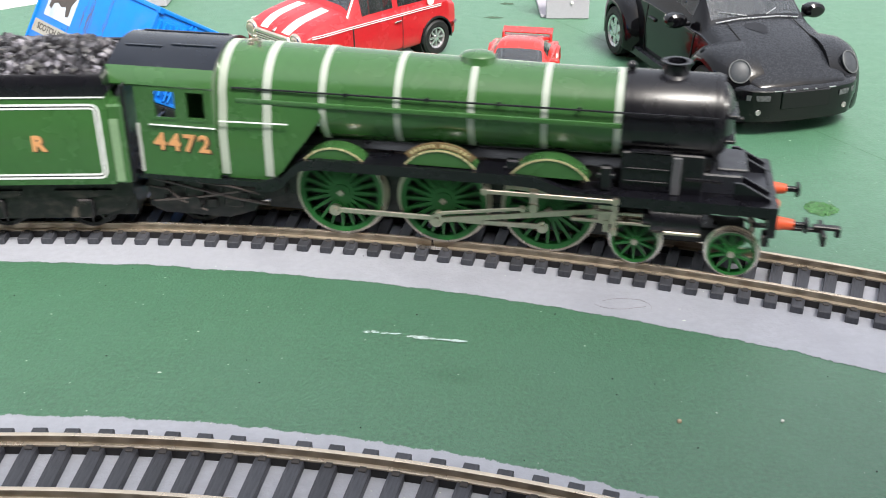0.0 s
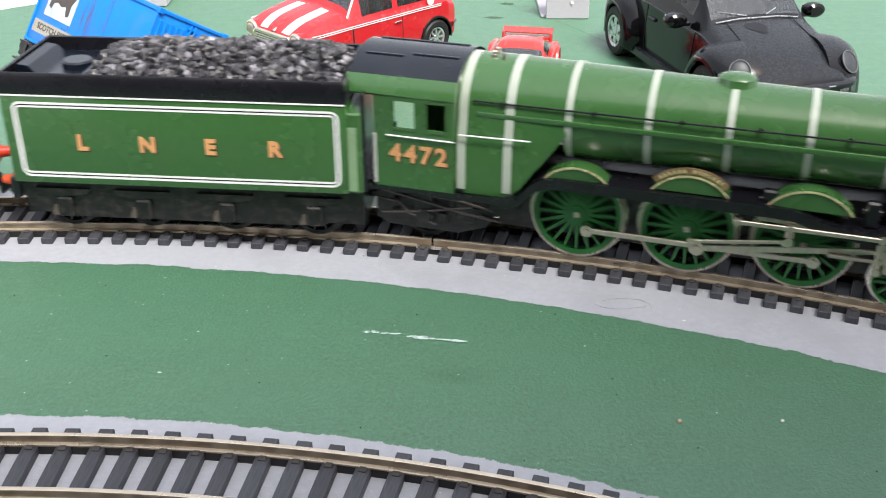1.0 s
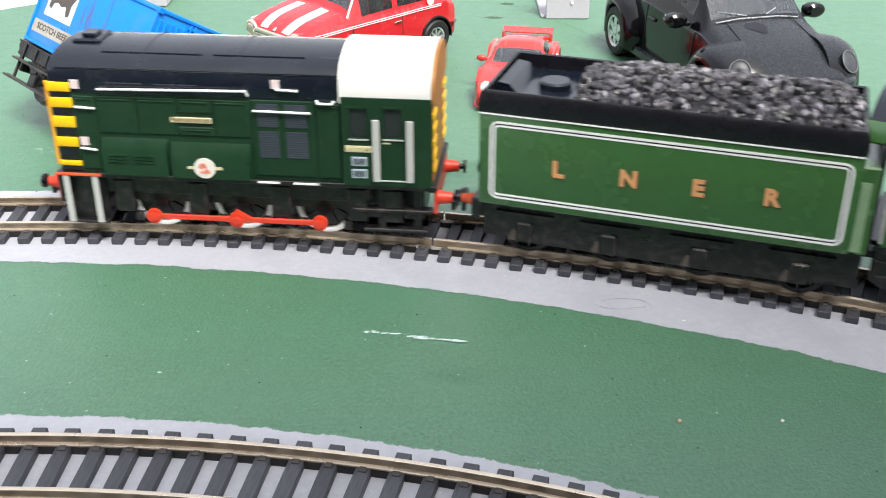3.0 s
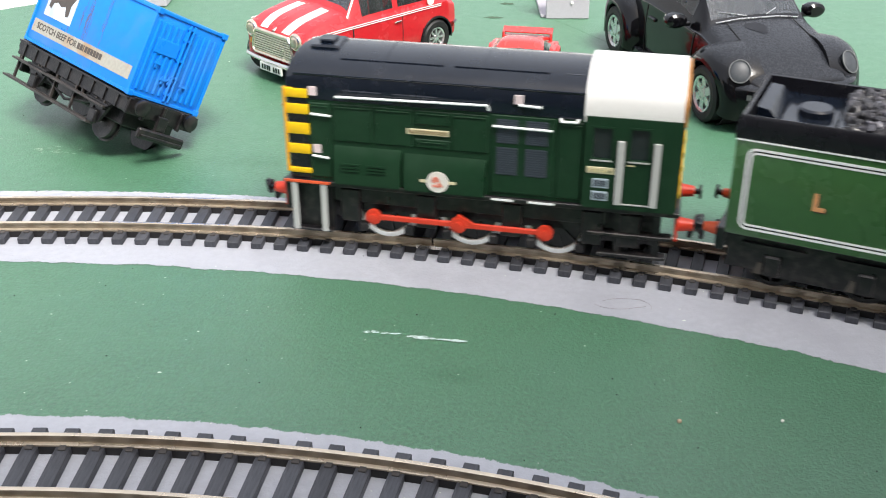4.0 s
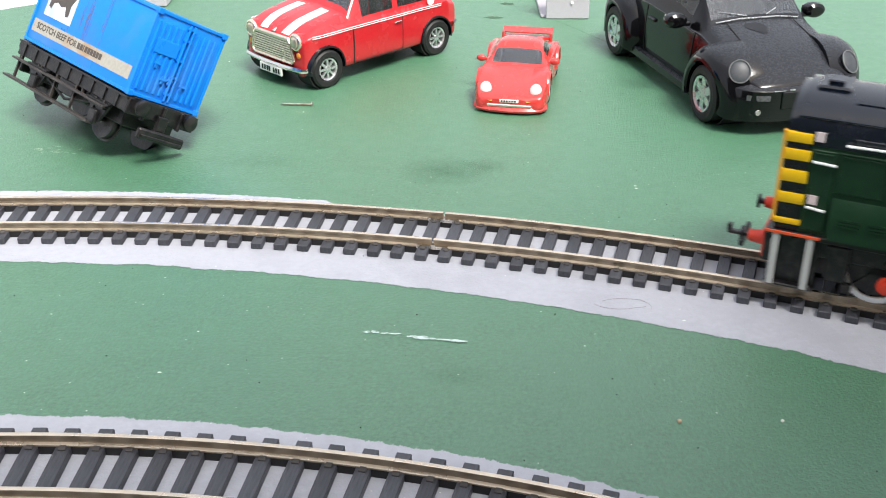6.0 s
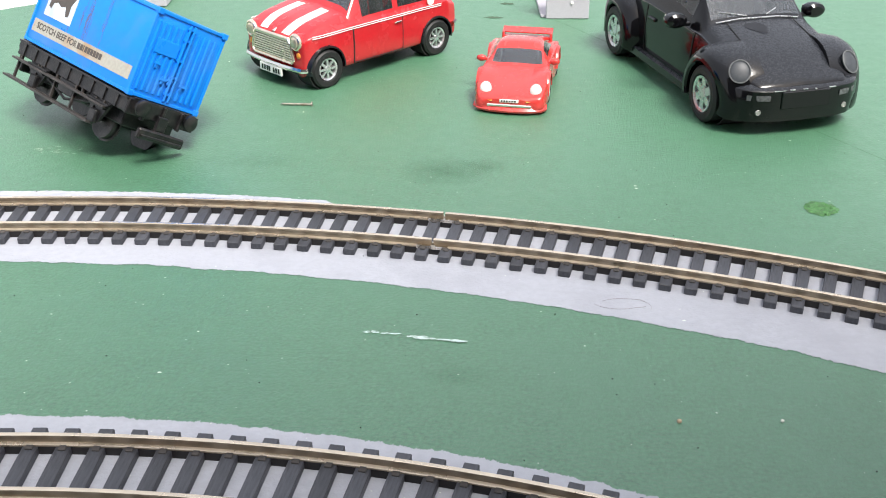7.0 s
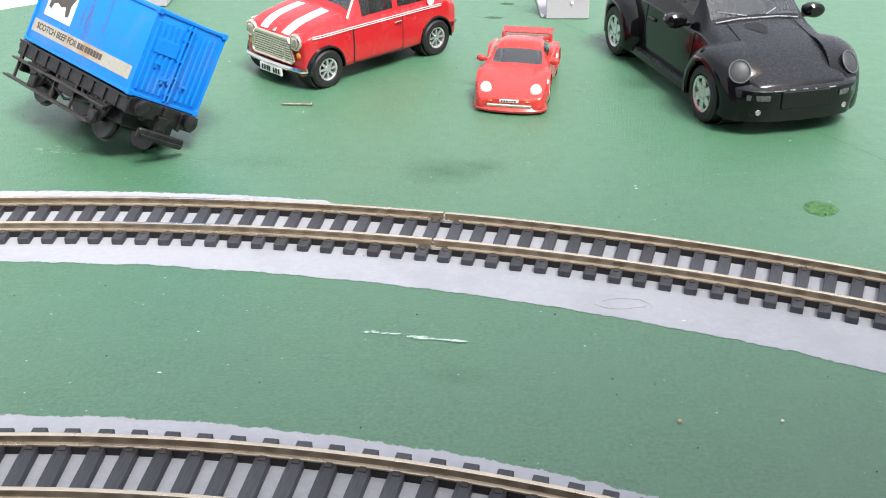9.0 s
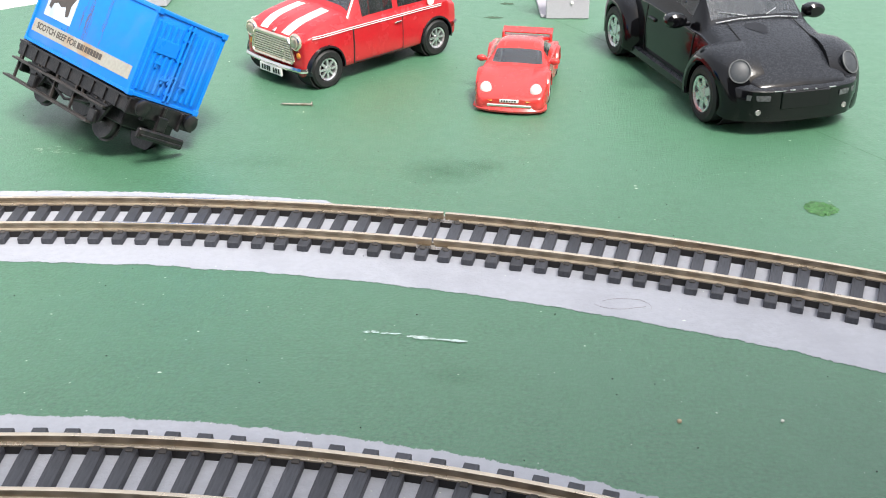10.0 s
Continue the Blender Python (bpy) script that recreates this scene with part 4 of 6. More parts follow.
        box(bm, -16.2, -4.8, *q(15.4, 15.8), 38.8, 40.4, 0.1)
        np_ = part("nameplate", bm, CREAM, sh, "cream plate with illegible bars")
        bm = bmesh.new()
        for i in range(10):
            box(bm, -15.4 + i * 1.04, -14.7 + i * 1.04, *q(15.75, 15.86), 39.1, 40.1)
        part("bars", bm, mat("brown_bar_paint", (0.22, 0.15, 0.07), 0.5), np_, smooth=False)
        # round crest with side wings
        bm = bmesh.new()
        box(bm, -12.4, -2.6, *q(17.15, 17.35), 25.9, 26.7)
        wing = part("crest_wings", bm, CREAM, sh, "gold crest wings", smooth=False)
        bm = bmesh.new()
        rod(bm, (-7.5, s * 17.1, 26.3), (-7.5, s * 17.5, 26.3), 3.0, seg=28)
        cr = part("crest", bm, mat("white_crest", (0.78, 0.74, 0.70), 0.5), sh, "round white crest with a red emblem")
        bm = bmesh.new()
        for dx, dz, k in ((-7.9, 26.9, 1.0), (-6.9, 25.4, 0.8), (-8.3, 25.2, 0.5)):
            prism(bm, [(dx + k * p, dz + k * r) for p, r in ((-1.2, -0.3), (-0.5, -1.0), (0.3, -0.4), (1.2, -0.7), (0.8, 0.5), (0.1, 1.1), (-0.8, 0.7))], *q(17.45, 17.6))
        part("emblem", bm, mat("crest_red", (0.62, 0.20, 0.14), 0.5, vary=0.5, grain=900), cr, smooth=False)
        # cab side
        bm = bmesh.new()
        wall_plate(bm, 31.0, 55.2, 22.8, 48.0, *q(15.6, 16.6), [(33.0, 38.0, 36.6, 45.2), (42.4, 47.4, 36.8, 45.4)])
        part("cab_side", bm, D_GREEN, sh, smooth=False)
        for a, b, c, d in ((33.0, 38.0, 36.6, 45.2), (42.4, 47.4, 36.8, 45.4)):
            bm = bmesh.new()
            wall_plate(bm, a - 0.35, b + 0.35, c - 0.35, d + 0.35, *q(16.3, 16.85), [(a + 0.15, b - 0.15, c + 0.15, d - 0.15)])
            part("window_frame", bm, D_GREEN, sh, smooth=False)
            bm = bmesh.new()
            box(bm, a, b, *q(15.9, 16.1), c, d)
            part("window_pane", bm, PANE, sh, smooth=False)
            bm = bmesh.new()
            box(bm, a - 0.2, b + 0.2, *q(16.8, 17.0), c - 0.5, c - 0.1)
            part("window_sill", bm, STEP_GREY, sh, smooth=False)
        for x in (40.3, 49.4):
            bm = bmesh.new()
            box(bm, x - 0.95, x + 0.95, *q(17.0, 17.6), 24.4, 42.2, 0.15)
            box(bm, x - 0.5, x + 0.5, *q(16.4, 17.2), 24.8, 25.6)
            box(bm, x - 0.5, x + 0.5, *q(16.4, 17.2), 41.0, 41.8)
            part("cab_handrail", bm, STEP_GREY, sh, "broad pale grey handrail")
        for a, b, c, d, ma, lab in ((31.8, 39.0, 32.6, 34.4, CREAM, "cream number plate with illegible bars"), (33.4, 37.6, 28.6, 31.2, PALE_BLUE, ""), (33.4, 37.6, 25.0, 27.6, PALE_BLUE, ""), (42.0, 44.0, 35.2, 35.6, BRASS, ""), (41.2, 48.4, 24.2, 24.6, STEP_GREY, "")):
            bm = bmesh.new()
            box(bm, a, b, *q(16.55, 16.8), c, d, 0.05)
            pl = part("data_panel" if ma is PALE_BLUE else "plate", bm, ma, sh, lab, smooth=False)
            if ma in (CREAM, PALE_BLUE):
                bm = bmesh.new()
                for i in range(5):
                    w = (b - a - 0.8) / 5
                    box(bm, a + 0.5 + i * w, a + 0.5 + i * w + w * 0.7, *q(16.75, 16.9), c + 0.45, d - 0.45)
                part("bars", bm, BRASS if ma is CREAM else SHUNT_GLASS, pl, smooth=False)
    for name, dims in (("cab_end", (54.2, 55.4, -15.8, 15.8, 22.8, 48.0)), ("cab_end", (31.0, 32.0, -15.8, 15.8, 22.8, 48.0)),
                       ("cab_floor", (32, 54.5, -15.5, 15.5, 22.4, 24.0)), ("control_desk", (34, 41, -9, 9, 24, 36))):
        bm = bmesh.new()
        box(bm, *dims)
        part(name, bm, D_GREEN, sh, smooth=False)
    ochre = mat("worn_ochre_paint", (0.34, 0.15, 0.035), 0.5, vary=0.3, grain=300)
    bm = bmesh.new()
    box(bm, 55.3, 55.6, -15.5, 15.5, 24.0, 47.0, 0.1)
    part("end_panel", bm, ochre, sh, "brown ochre cab end panel")
    for z in (27.0, 30.8, 34.6, 38.4, 42.2):
        for y0, y1 in ((-15.7, -9.5), (9.5, 15.7)):
            bm = bmesh.new()
            box(bm, 55.5, 56.0, y0, y1, z, z + 1.5, 0.1)
            part("warning_stripe", bm, YELLOW, sh)
    bm = bmesh.new()
    prism(bm, section(16.3, 46.2, 47.2, 58.6), 30.4, 55.0, "yz")
    part("cab_roof", bm, WHITE, sh, "clean white curved cab roof")
    bm = bmesh.new()
    prism(bm, section(16.0, 46.6, 47.2, 58.0), 54.8, 56.0, "yz")
    part("cab_end_rim", bm, ochre, sh)
    # footplate, steps and running gear
    bm = bmesh.new()
    box(bm, -51.0, 56.6, -16.4, 16.4, 21.6, 23.0, 0.2)
    box(bm, -44, 52, -7.0, 7.0, 8.5, 22)
    box(bm, -51.2, -49.2, -15.5, 15.5, 13.4, 22.4, 0.2)
    for x in (-23.5, 0.5, 24.3):
        rod(bm, (x, -12, 13.3), (x, 12, 13.3), 2.4)
    for s in (-1, 1):
        box(bm, -38, 38, min(s * 11.0, s * 13.6), max(s * 11.0, s * 13.6), 16.2, 21.8, 0.3)
        for x in (-33, -11.5, 12.4, 34, 44):
            box(bm, x - 2.8, x + 2.8, min(s * 11.5, s * 14.4), max(s * 11.5, s * 14.4), 10.5, 20.5, 0.4)
        box(bm, -36, 37, min(s * 11.0, s * 12.0), max(s * 11.0, s * 12.0), 13.4, 20)
        for x in (-23.5, 0.5, 24.3):
            for d in (-6.6, 6.6):
                box(bm, x + d - 1.3, x + d + 1.3, min(s * 10.4, s * 12.4), max(s * 10.4, s * 12.4), 6.6, 9.4, 0.4)
        box(bm, 33, 55, min(s * 12, s * 15.2), max(s * 12, s * 15.2), 14.0, 15.0, 0.2)
        box(bm, 36, 54, min(s * 12, s * 15.2), max(s * 12, s * 15.2), 8.0, 9.0, 0.2)
        box(bm, 40, 42, min(s * 13, s * 14), max(s * 13, s * 14), 8, 22)
        box(bm, 50, 52, min(s * 13, s * 14), max(s * 13, s * 14), 8, 22)
        box(bm, -50, -38, min(s * 13, s * 16), max(s * 13, s * 16), 7.2, 8.0, 0.2)
        box(bm, -50, -38, min(s * 13, s * 14), max(s * 13, s * 14), 8, 22)
    part("underframe", bm, FRAME_BLACK, sh, "dusty black underframe")
    for s in (-1, 1):
        for x in (-48.4, -40.0):
            bm = bmesh.new()
            box(bm, x - 0.85, x + 0.85, min(s * 15.8, s * 16.5), max(s * 15.8, s * 16.5), 7.6, 22.2, 0.15)
            part("step_upright", bm, STEP_GREY, sh, "pale grey step upright")
        bm = bmesh.new()
        for a, b in ((7, 13), (17, 24)):
            box(bm, a, b, min(s * 16.3, s * 16.7), max(s * 16.3, s * 16.7), 22.2, 22.7)
        part("footplate_edge", bm, LINING, sh, smooth=False)
        bm = bmesh.new()
        box(bm, -51, -38, min(s * 16.3, s * 16.7), max(s * 16.3, s * 16.7), 22.2, 22.9)
        part("orange_edge", bm, ORANGE, sh, smooth=False)
        for x in (-23.5, 0.5, 24.3):
            w = shunter_wheel(sh, x, s)
            SHUNT_SPIN.append((w, x, s * 9.0, 13.3, 8.6, 0))
    for e, x in ((-1, -51.0), (1, 55.6)):
        bm = bmesh.new()
        box(bm, min(x, x + e * 0.8), max(x, x + e * 0.8), -14.8, 14.8, 14.0, 22.0, 0.2)
        part("buffer_beam", bm, ROD_RED, sh, "red buffer beam")
        for y in (-11, 11):
            bm = bmesh.new()
            lathe(bm, [(x + e * 0.8, 2.0), (x + e * 1.6, 1.9), (x + e * 4.8, 1.5)], (0, y, 17.6), "x", 16)
            bf = part("buffer", bm, ROD_RED, sh)
            bm = bmesh.new()
            lathe(bm, [(x + e * 4.6, 0.8), (x + e * 5.8, 0.8), (x + e * 6, 2.0), (x + e * 6.8, 2.0)], (0, y, 17.6), "x", 16)
            part("buffer_head", bm, BLACK, bf)
        bm = bmesh.new()
        box(bm, min(x, x + e * 12), max(x, x + e * 12), -0.8, 0.8, 11.8, 12.8, 0.2)
        box(bm, x + e * 11.6 - 0.6, x + e * 11.6 + 0.6, -0.8, 0.8, 12.4, 14.6, 0.2)
        box(bm, x + e * 7.4 - 0.6, x + e * 7.4 + 0.6, -5, 5, 10.6, 13.8, 0.3)
        part("coupling_hook", bm, FRAME_BLACK, sh)
    bm = bmesh.new()
    rod_plate(bm, 47.8, [(0, 2.2), (24.0, 2.3), (47.8, 2.2)], 1.5, 0.8, 1)
    prism(bm, [(22.0, 0.6), (24.0, 3.1), (28.5, 0.6)], -0.4, 0.4)
    return sh, part("coupling_rod", bm, ROD_RED, sh, "bright red coupling rod")


def shunter_wheel(sh, x, s):
    """A black solid wheel with a white-painted rim."""
    wheel = empty("driving_wheel")
    wheel.parent = sh
    bm = bmesh.new()
    r = 8.6
    lathe(bm, [(s * 0.9, 0.5), (s * 0.9, r * 0.3), (s * 0.5, r * 0.35), (s * 0.5, r * 0.8), (-s * 1.0, r * 0.8)], axis="y", seg=32)
    for k in range(10):
        a = 2 * math.pi * k / 10
        box(bm, -0.6, 0.6, -0.9 if s > 0 else -0.9, 0.9, r * 0.2, r * 0.82, m=Matrix.Rotation(a, 4, "Y"))
    part("spokes", bm, FRAME_BLACK, wheel)
    bm = bmesh.new()
    lathe(bm, [(s * 1.1, r * 0.84), (s * 1.2, r * 0.86), (s * 1.2, r * 0.97), (s * 1.1, r)], axis="y", seg=40, cap0=False, cap1=False)
    part("rim", bm, LINING, wheel, "white painted wheel rim")
    bm = bmesh.new()
    lathe(bm, [(s * 1.1, r * 0.8), (s * 1.1, r), (-s * 1.0, r), (-s * 1.0, r + 0.7), (-s * 1.5, r + 0.7), (-s * 1.5, r * 0.8)], axis="y", seg=40, cap0=False, cap1=False)
    part("tyre", bm, TYRE_STEEL, wheel)
    return wheel


TAN = mat("dusty_tan_plastic", (0.10, 0.083, 0.068), 0.6, vary=0.2)
PANE = mat("dark_cab_glass", (0.02, 0.03, 0.03), 0.1, spec=0.6)
LOCO_SPIN, TENDER_SPIN, SHUNT_SPIN = [], [], []
locomotive = make_loco()
loco_rods = make_rods(locomotive)
tender = make_tender()
shunter, shunter_rod = make_shunter()


# ---- toy cars ----
def smooth_rows(rows, n, tension=0.42):
    """Cardinal curve through rows of points; n steps between each two."""
    out = []
    a = np.array(rows, float)
    for i in range(len(a) - 1):
        p0, p1, p2, p3 = a[max(i - 1, 0)], a[i], a[i + 1], a[min(i + 2, len(a) - 1)]
        m1, m2 = (p2 - p0) * tension, (p3 - p1) * tension
        for k in range(n):
            t = k / n
            out.append((2 * t ** 3 - 3 * t ** 2 + 1) * p1 + (t ** 3 - 2 * t ** 2 + t) * m1 + (-2 * t ** 3 + 3 * t ** 2) * p2 + (t ** 3 - t ** 2) * m2)
    out.append(a[-1])
    return np.array(out)


def car_shell(stations, nu, nv, pick, wells, parent, parts, shell=0.0):
    """Skin a car body over stations (x, half profile). pick(u, v, p) names the part of each cell; wells are wheel openings (x, z, r, least y)."""
    rows = np.array([[(x, y, z) for y, z in prof] for x, prof in stations], float)
    g = smooth_rows(rows, nu)
    g = np.array([smooth_rows(r, nv) for r in g])
    g[:, -1, 1] = 0.0
    made = {k: bmesh.new() for k in parts}
    for side in (1, -1):
        cache = {k: {} for k in parts}

        def vert(k, i, j):
            key = (i, j)
            if key not in cache[k]:
                x, y, z = g[i, j]
                cache[k][key] = made[k].verts.new((x, side * y, z))
            return cache[k][key]
        for i in range(g.shape[0] - 1):
            for j in range(g.shape[1] - 1):
                p = (g[i, j] + g[i + 1, j + 1]) / 2
                if (j + 0.5) / nv < 3.6 and any(math.hypot(p[0] - wx, p[2] - wz) < wr and p[1] > wy for wx, wz, wr, wy in wells):
                    continue
                k = pick((i + 0.5) / nu, (j + 0.5) / nv, p, side)
                try:
                    made[k].faces.new((vert(k, i, j), vert(k, i + 1, j), vert(k, i + 1, j + 1), vert(k, i, j + 1)))
                except ValueError:
                    pass
    for i in (0, -1):
        ring = [(x, y, z) for x, y, z in g[i]] + [(x, -y, z) for x, y, z in g[i][-2::-1]]
        made["body"].faces.new([made["body"].verts.new(q) for q in ring])
    obs = {}
    for k, bm in made.items():
        if not bm.faces:
            bm.free()
            continue
        bmesh.ops.remove_doubles(bm, verts=bm.verts, dist=0.02)
        name, material, label = parts[k]
        obs[k] = part(name, bm, material, parent, label, sharp=38)
    return obs


def car_wheel(parent, x, y, z, r, width, rim_mat, spokes, label, tyre_mat, rim_r=0.64, steer=0.0):
    w = empty("wheel")
    w.parent = parent
    w.matrix_basis = pose(x * MM, y * MM, z * MM, 0, 0, steer)
    w["label"] = label
    s = 1 if y > 0 else -1
    bm = bmesh.new()
    h = width / 2
    lathe(bm, [(s * h * 0.75, r * rim_r), (s * h, r * (rim_r + 0.06)), (s * h, r * 0.9), (s * h * 0.75, r), (-s * h * 0.75, r), (-s * h, r * 0.9), (-s * h, r * 0.3)], axis="y", seg=40, cap0=False)
    part("tyre", bm, tyre_mat, w, "black rubber tyre")
    bm = bmesh.new()
    lathe(bm, [(s * h * 0.8, r * rim_r), (s * h * 0.95, r * rim_r * 0.98), (s * h * 0.85, r * rim_r * 0.84), (s * h * 0.3, r * rim_r * 0.8)], axis="y", seg=32, cap0=False, cap1=False)
    lathe(bm, [(s * h * 0.9, r * 0.06), (s * h * 0.85, r * 0.17), (s * h * 0.3, r * 0.2)], axis="y", seg=16)
    for k in range(spokes):
        m = Matrix.Rotation(2 * math.pi * k / spokes, 4, "Y")
        ww = r * 0.5 / spokes * 1.25
        ww *= 0.8 if spokes > 7 else 1.35
        box(bm, -ww, ww, min(s * h * 0.45, s * h * 0.8), max(s * h * 0.45, s * h * 0.8), r * 0.12, r * rim_r * 0.9, m=m)
    part("rim", bm, rim_mat, w, "silver wheel rim")
    # Black backing disc added to make the gaps between the spokes dark.
    bm = bmesh.new()
    rod(bm, (0, s * h * 0.1, 0), (0, s * h * 0.35, 0), r * rim_r * 0.84, seg=24)
    part("brake_disc", bm, WELL, w)
    return w


def arch_ring(bm, x, z, r, y0, y1, thick, a0=-15, a1=195, n=28):
    """A wheel-arch lip."""
    rings = []
    for k in range(n + 1):
        a = math.radians(a0 + (a1 - a0) * k / n)
        c, s = math.cos(a), math.sin(a)
        rings.append([(x + (r + d) * c, y, z + (r + d) * s) for d, y in ((0, y0), (0, y1), (thick * 0.6, y1 + (0.0)), (thick, y0 + (y1 - y0) * 0.55), (thick, y0))])
    loft(bm, rings)


def well_box(parent, x, z, r, y0, y1):
    bm = bmesh.new()
    lathe(bm, [(y0, r), (y1, r), (y1, r - 0.4), (y0 + (y1 - y0) * 0.1, r - 0.4)], (x, 0, z), "y", 28, True, True)
    return part("wheel_well", bm, WELL, parent)


WELL = mat("wheel_well_black", (0.008, 0.008, 0.008), 0.8)
MINI_RED = mat("diecast_red_paint", (0.46, 0.018, 0.024), 0.22, vary=0.08, coat=0.4, dirt=(0.38, 0.04, 0.04), dirt_amount=0.25, dirt_scale=120)
TOY_RED = mat("toy_coral_red_paint", (0.52, 0.038, 0.034), 0.24, vary=0.04, coat=0.5)
CAR_BLACK = mat("dusty_black_car_paint", (0.003, 0.003, 0.004), 0.10, vary=0.3, grain=3000, coat=0.0, spec=0.35, rough_vary=0.04, dust=0.5)
CAR_WHITE = mat("white_car_stripe", (0.80, 0.79, 0.77), 0.3, vary=0.04, coat=0.3)
RUBBER = mat("toy_rubber", (0.009, 0.009, 0.010), 0.62, vary=0.2)
ALLOY = mat("toy_alloy", (0.66, 0.66, 0.68), 0.28, metal=0.85, vary=0.1)
CHROME = mat("toy_chrome", (0.80, 0.78, 0.74), 0.14, metal=1.0, vary=0.05)
LAMP = mat("toy_headlamp", (0.58, 0.58, 0.56), 0.12, vary=0.05, coat=0.8)
MINI_LENS = mat("brassy_headlamp_lens", (0.50, 0.44, 0.36), 0.15, metal=0.6, vary=0.3, grain=700)
OLD_CHROME = mat("yellowed_chrome", (0.80, 0.70, 0.58), 0.2, metal=0.85, vary=0.2, grain=300)
AMBER = mat("toy_amber", (0.80, 0.28, 0.05), 0.3)
SEAT = mat("dark_interior", (0.02, 0.02, 0.022), 0.7)


def glass(name, tint, rough=0.05):
    ma = bpy.data.materials.new(name)
    ma.use_nodes = True
    b = ma.node_tree.nodes["Principled BSDF"]
    b.inputs["Base Color"].default_value = (*tint, 1)
    b.inputs["Roughness"].default_value = rough
    b.inputs["Transmission Weight"].default_value = 0.97
    b.inputs["IOR"].default_value = 1.45
    nt = ma.node_tree
    t = nt.nodes.new("ShaderNodeTexNoise")
    t.inputs["Scale"].default_value = 300
    r = nt.nodes.new("ShaderNodeMapRange")
    r.inputs[3].default_value, r.inputs[4].default_value = rough, rough + 0.12
    nt.links.new(t.outputs["Fac"], r.inputs[0])
    nt.links.new(r.outputs[0], b.inputs["Roughness"])
    return ma


def milky_screen():
    """Clear moulded plastic, slightly milky and rough, tinted blue grey."""
    ma = glass("milky_screen_plastic", (0.32, 0.36, 0.42), 0.10)
    ma.node_tree.nodes["Principled BSDF"].inputs["Transmission Weight"].default_value = 0.84
    return ma


SCREEN = milky_screen()
GLASS = glass("toy_window_plastic", (0.62, 0.66, 0.70))


def place_car(car, centre, heading):
    car.matrix_basis = pose(centre[0] * MM, centre[1] * MM, 0.0, 0, 0, heading)


def make_mini():
    car = empty("toy_car")
    tagged(car, "red die-cast mini car with white bonnet stripes", "toy car", "toy cars on the board")
    w = 20.6

    def fx(x):
        """short overhangs"""
        return 30.2 + (x - 30.2) * 0.66 if x > 30.2 else (-30.2 + (x + 30.2) * 0.9 if x < -30.2 else x)

    def low(zt, k=1.0, zb=5.5):
        return [(w * 0.86 * k, zb), (w * 0.98 * k, zb + 2.0), (w * k, (zb + zt) / 2)]

    def bonnet(x, zt, top, k):
        return (x, low(zt, k) + [(w * 0.985 * k, zt - 1.0), (w * 0.93 * k, zt + 0.5), (w * 0.80 * k, top - 0.5), (w * 0.45 * k, top), (0, top + 0.35)])

    def cabin(x, zt, wr, zr, k=1.0):
        return (x, low(zt, k) + [(w * 0.985 * k, zt - 0.8), (w * 0.94 * k, zt + 0.4), (wr, zr - 2.2), (wr * 0.72, zr - 0.3), (0, zr + 0.3)])
    st = [(45.6, [(w * 0.70, 7), (w * 0.80, 9), (w * 0.82, 13), (w * 0.82, 17.0), (w * 0.78, 18.6), (w * 0.70, 19.6), (w * 0.4, 20.2), (0, 20.4)]),
          bonnet(44.6, 19.6, 21.2, 0.90), bonnet(41, 21.0, 22.8, 0.955), bonnet(34, 22.0, 24.8, 0.985), bonnet(26, 22.6, 26.2, 1.0), bonnet(18.2, 23.0, 27.4, 1.0),
          cabin(16.6, 23.0, w * 0.83, 28.4), cabin(8.4, 23.0, w * 0.745, 39.0), cabin(4, 23.0, w * 0.74, 40.0), cabin(-8, 23.0, w * 0.74, 40.6), cabin(-20, 23.0, w * 0.735, 40.2), cabin(-28.5, 23.0, w * 0.73, 38.6),
          cabin(-37.5, 22.6, w * 0.80, 28.4, 0.985), bonnet(-40, 21.6, 25.6, 0.97), bonnet(-44, 20, 22.5, 0.93),
          (-45.2, [(w * 0.75, 7), (w * 0.84, 9), (w * 0.86, 12), (w * 0.86, 16), (w * 0.8, 18), (w * 0.7, 19), (w * 0.4, 19.6), (0, 19.8)])]

    def pick(u, v, p, side):
        if 6.12 < u < 6.92 and v > 5.15:
            return "screen"
        if 11.12 < u < 11.9 and v > 5.25:
            return "rear"
        if 4.12 < v < 4.88 and (6.75 < u < 8.92 or 9.1 < u < 11.0):
            return "near" if side > 0 else "off"
        if 0.9 < u < 4.75 and 5.86 < v < 6.45:
            return "stripe"
        return "body"
    wells = [(30.2, 8.0, 8.9, 13), (-30.2, 8.0, 8.9, 13)]
    st = [(fx(x), q) for x, q in st]
    car_shell(st, 8, 7, pick, wells, car, {"body": ("body", MINI_RED, ""), "screen": ("windscreen", SCREEN, "milky clear windscreen"), "rear": ("rear_window", GLASS, ""), "near": ("side_window", GLASS, ""), "off": ("side_window", GLASS, ""), "stripe": ("bonnet_stripe", CAR_WHITE, "broad white bonnet stripes")})
    bm = bmesh.new()
    box(bm, -38, 38, -13, 13, 5.0, 9.5)
    part("floor_pan", bm, WELL, car)
    for x in (3, -16):
        for y in (-8, 8):
            bm = bmesh.new()
            box(bm, x - 5, x + 4, y - 5, y + 5, 9, 16, 1.0)
            box(bm, x - 8, x - 4.5, y - 5, y + 5, 12, 29, 1.2)
            part("seat", bm, SEAT, car)
    bm = bmesh.new()
    rings = [((13.5, 8 + 4 * math.cos(a), 24 + 4 * math.sin(a))) for a in [2 * math.pi * k / 16 for k in range(17)]]
    path_rod(bm, rings, 0.4)
    part("steering_wheel", bm, WELL, car)
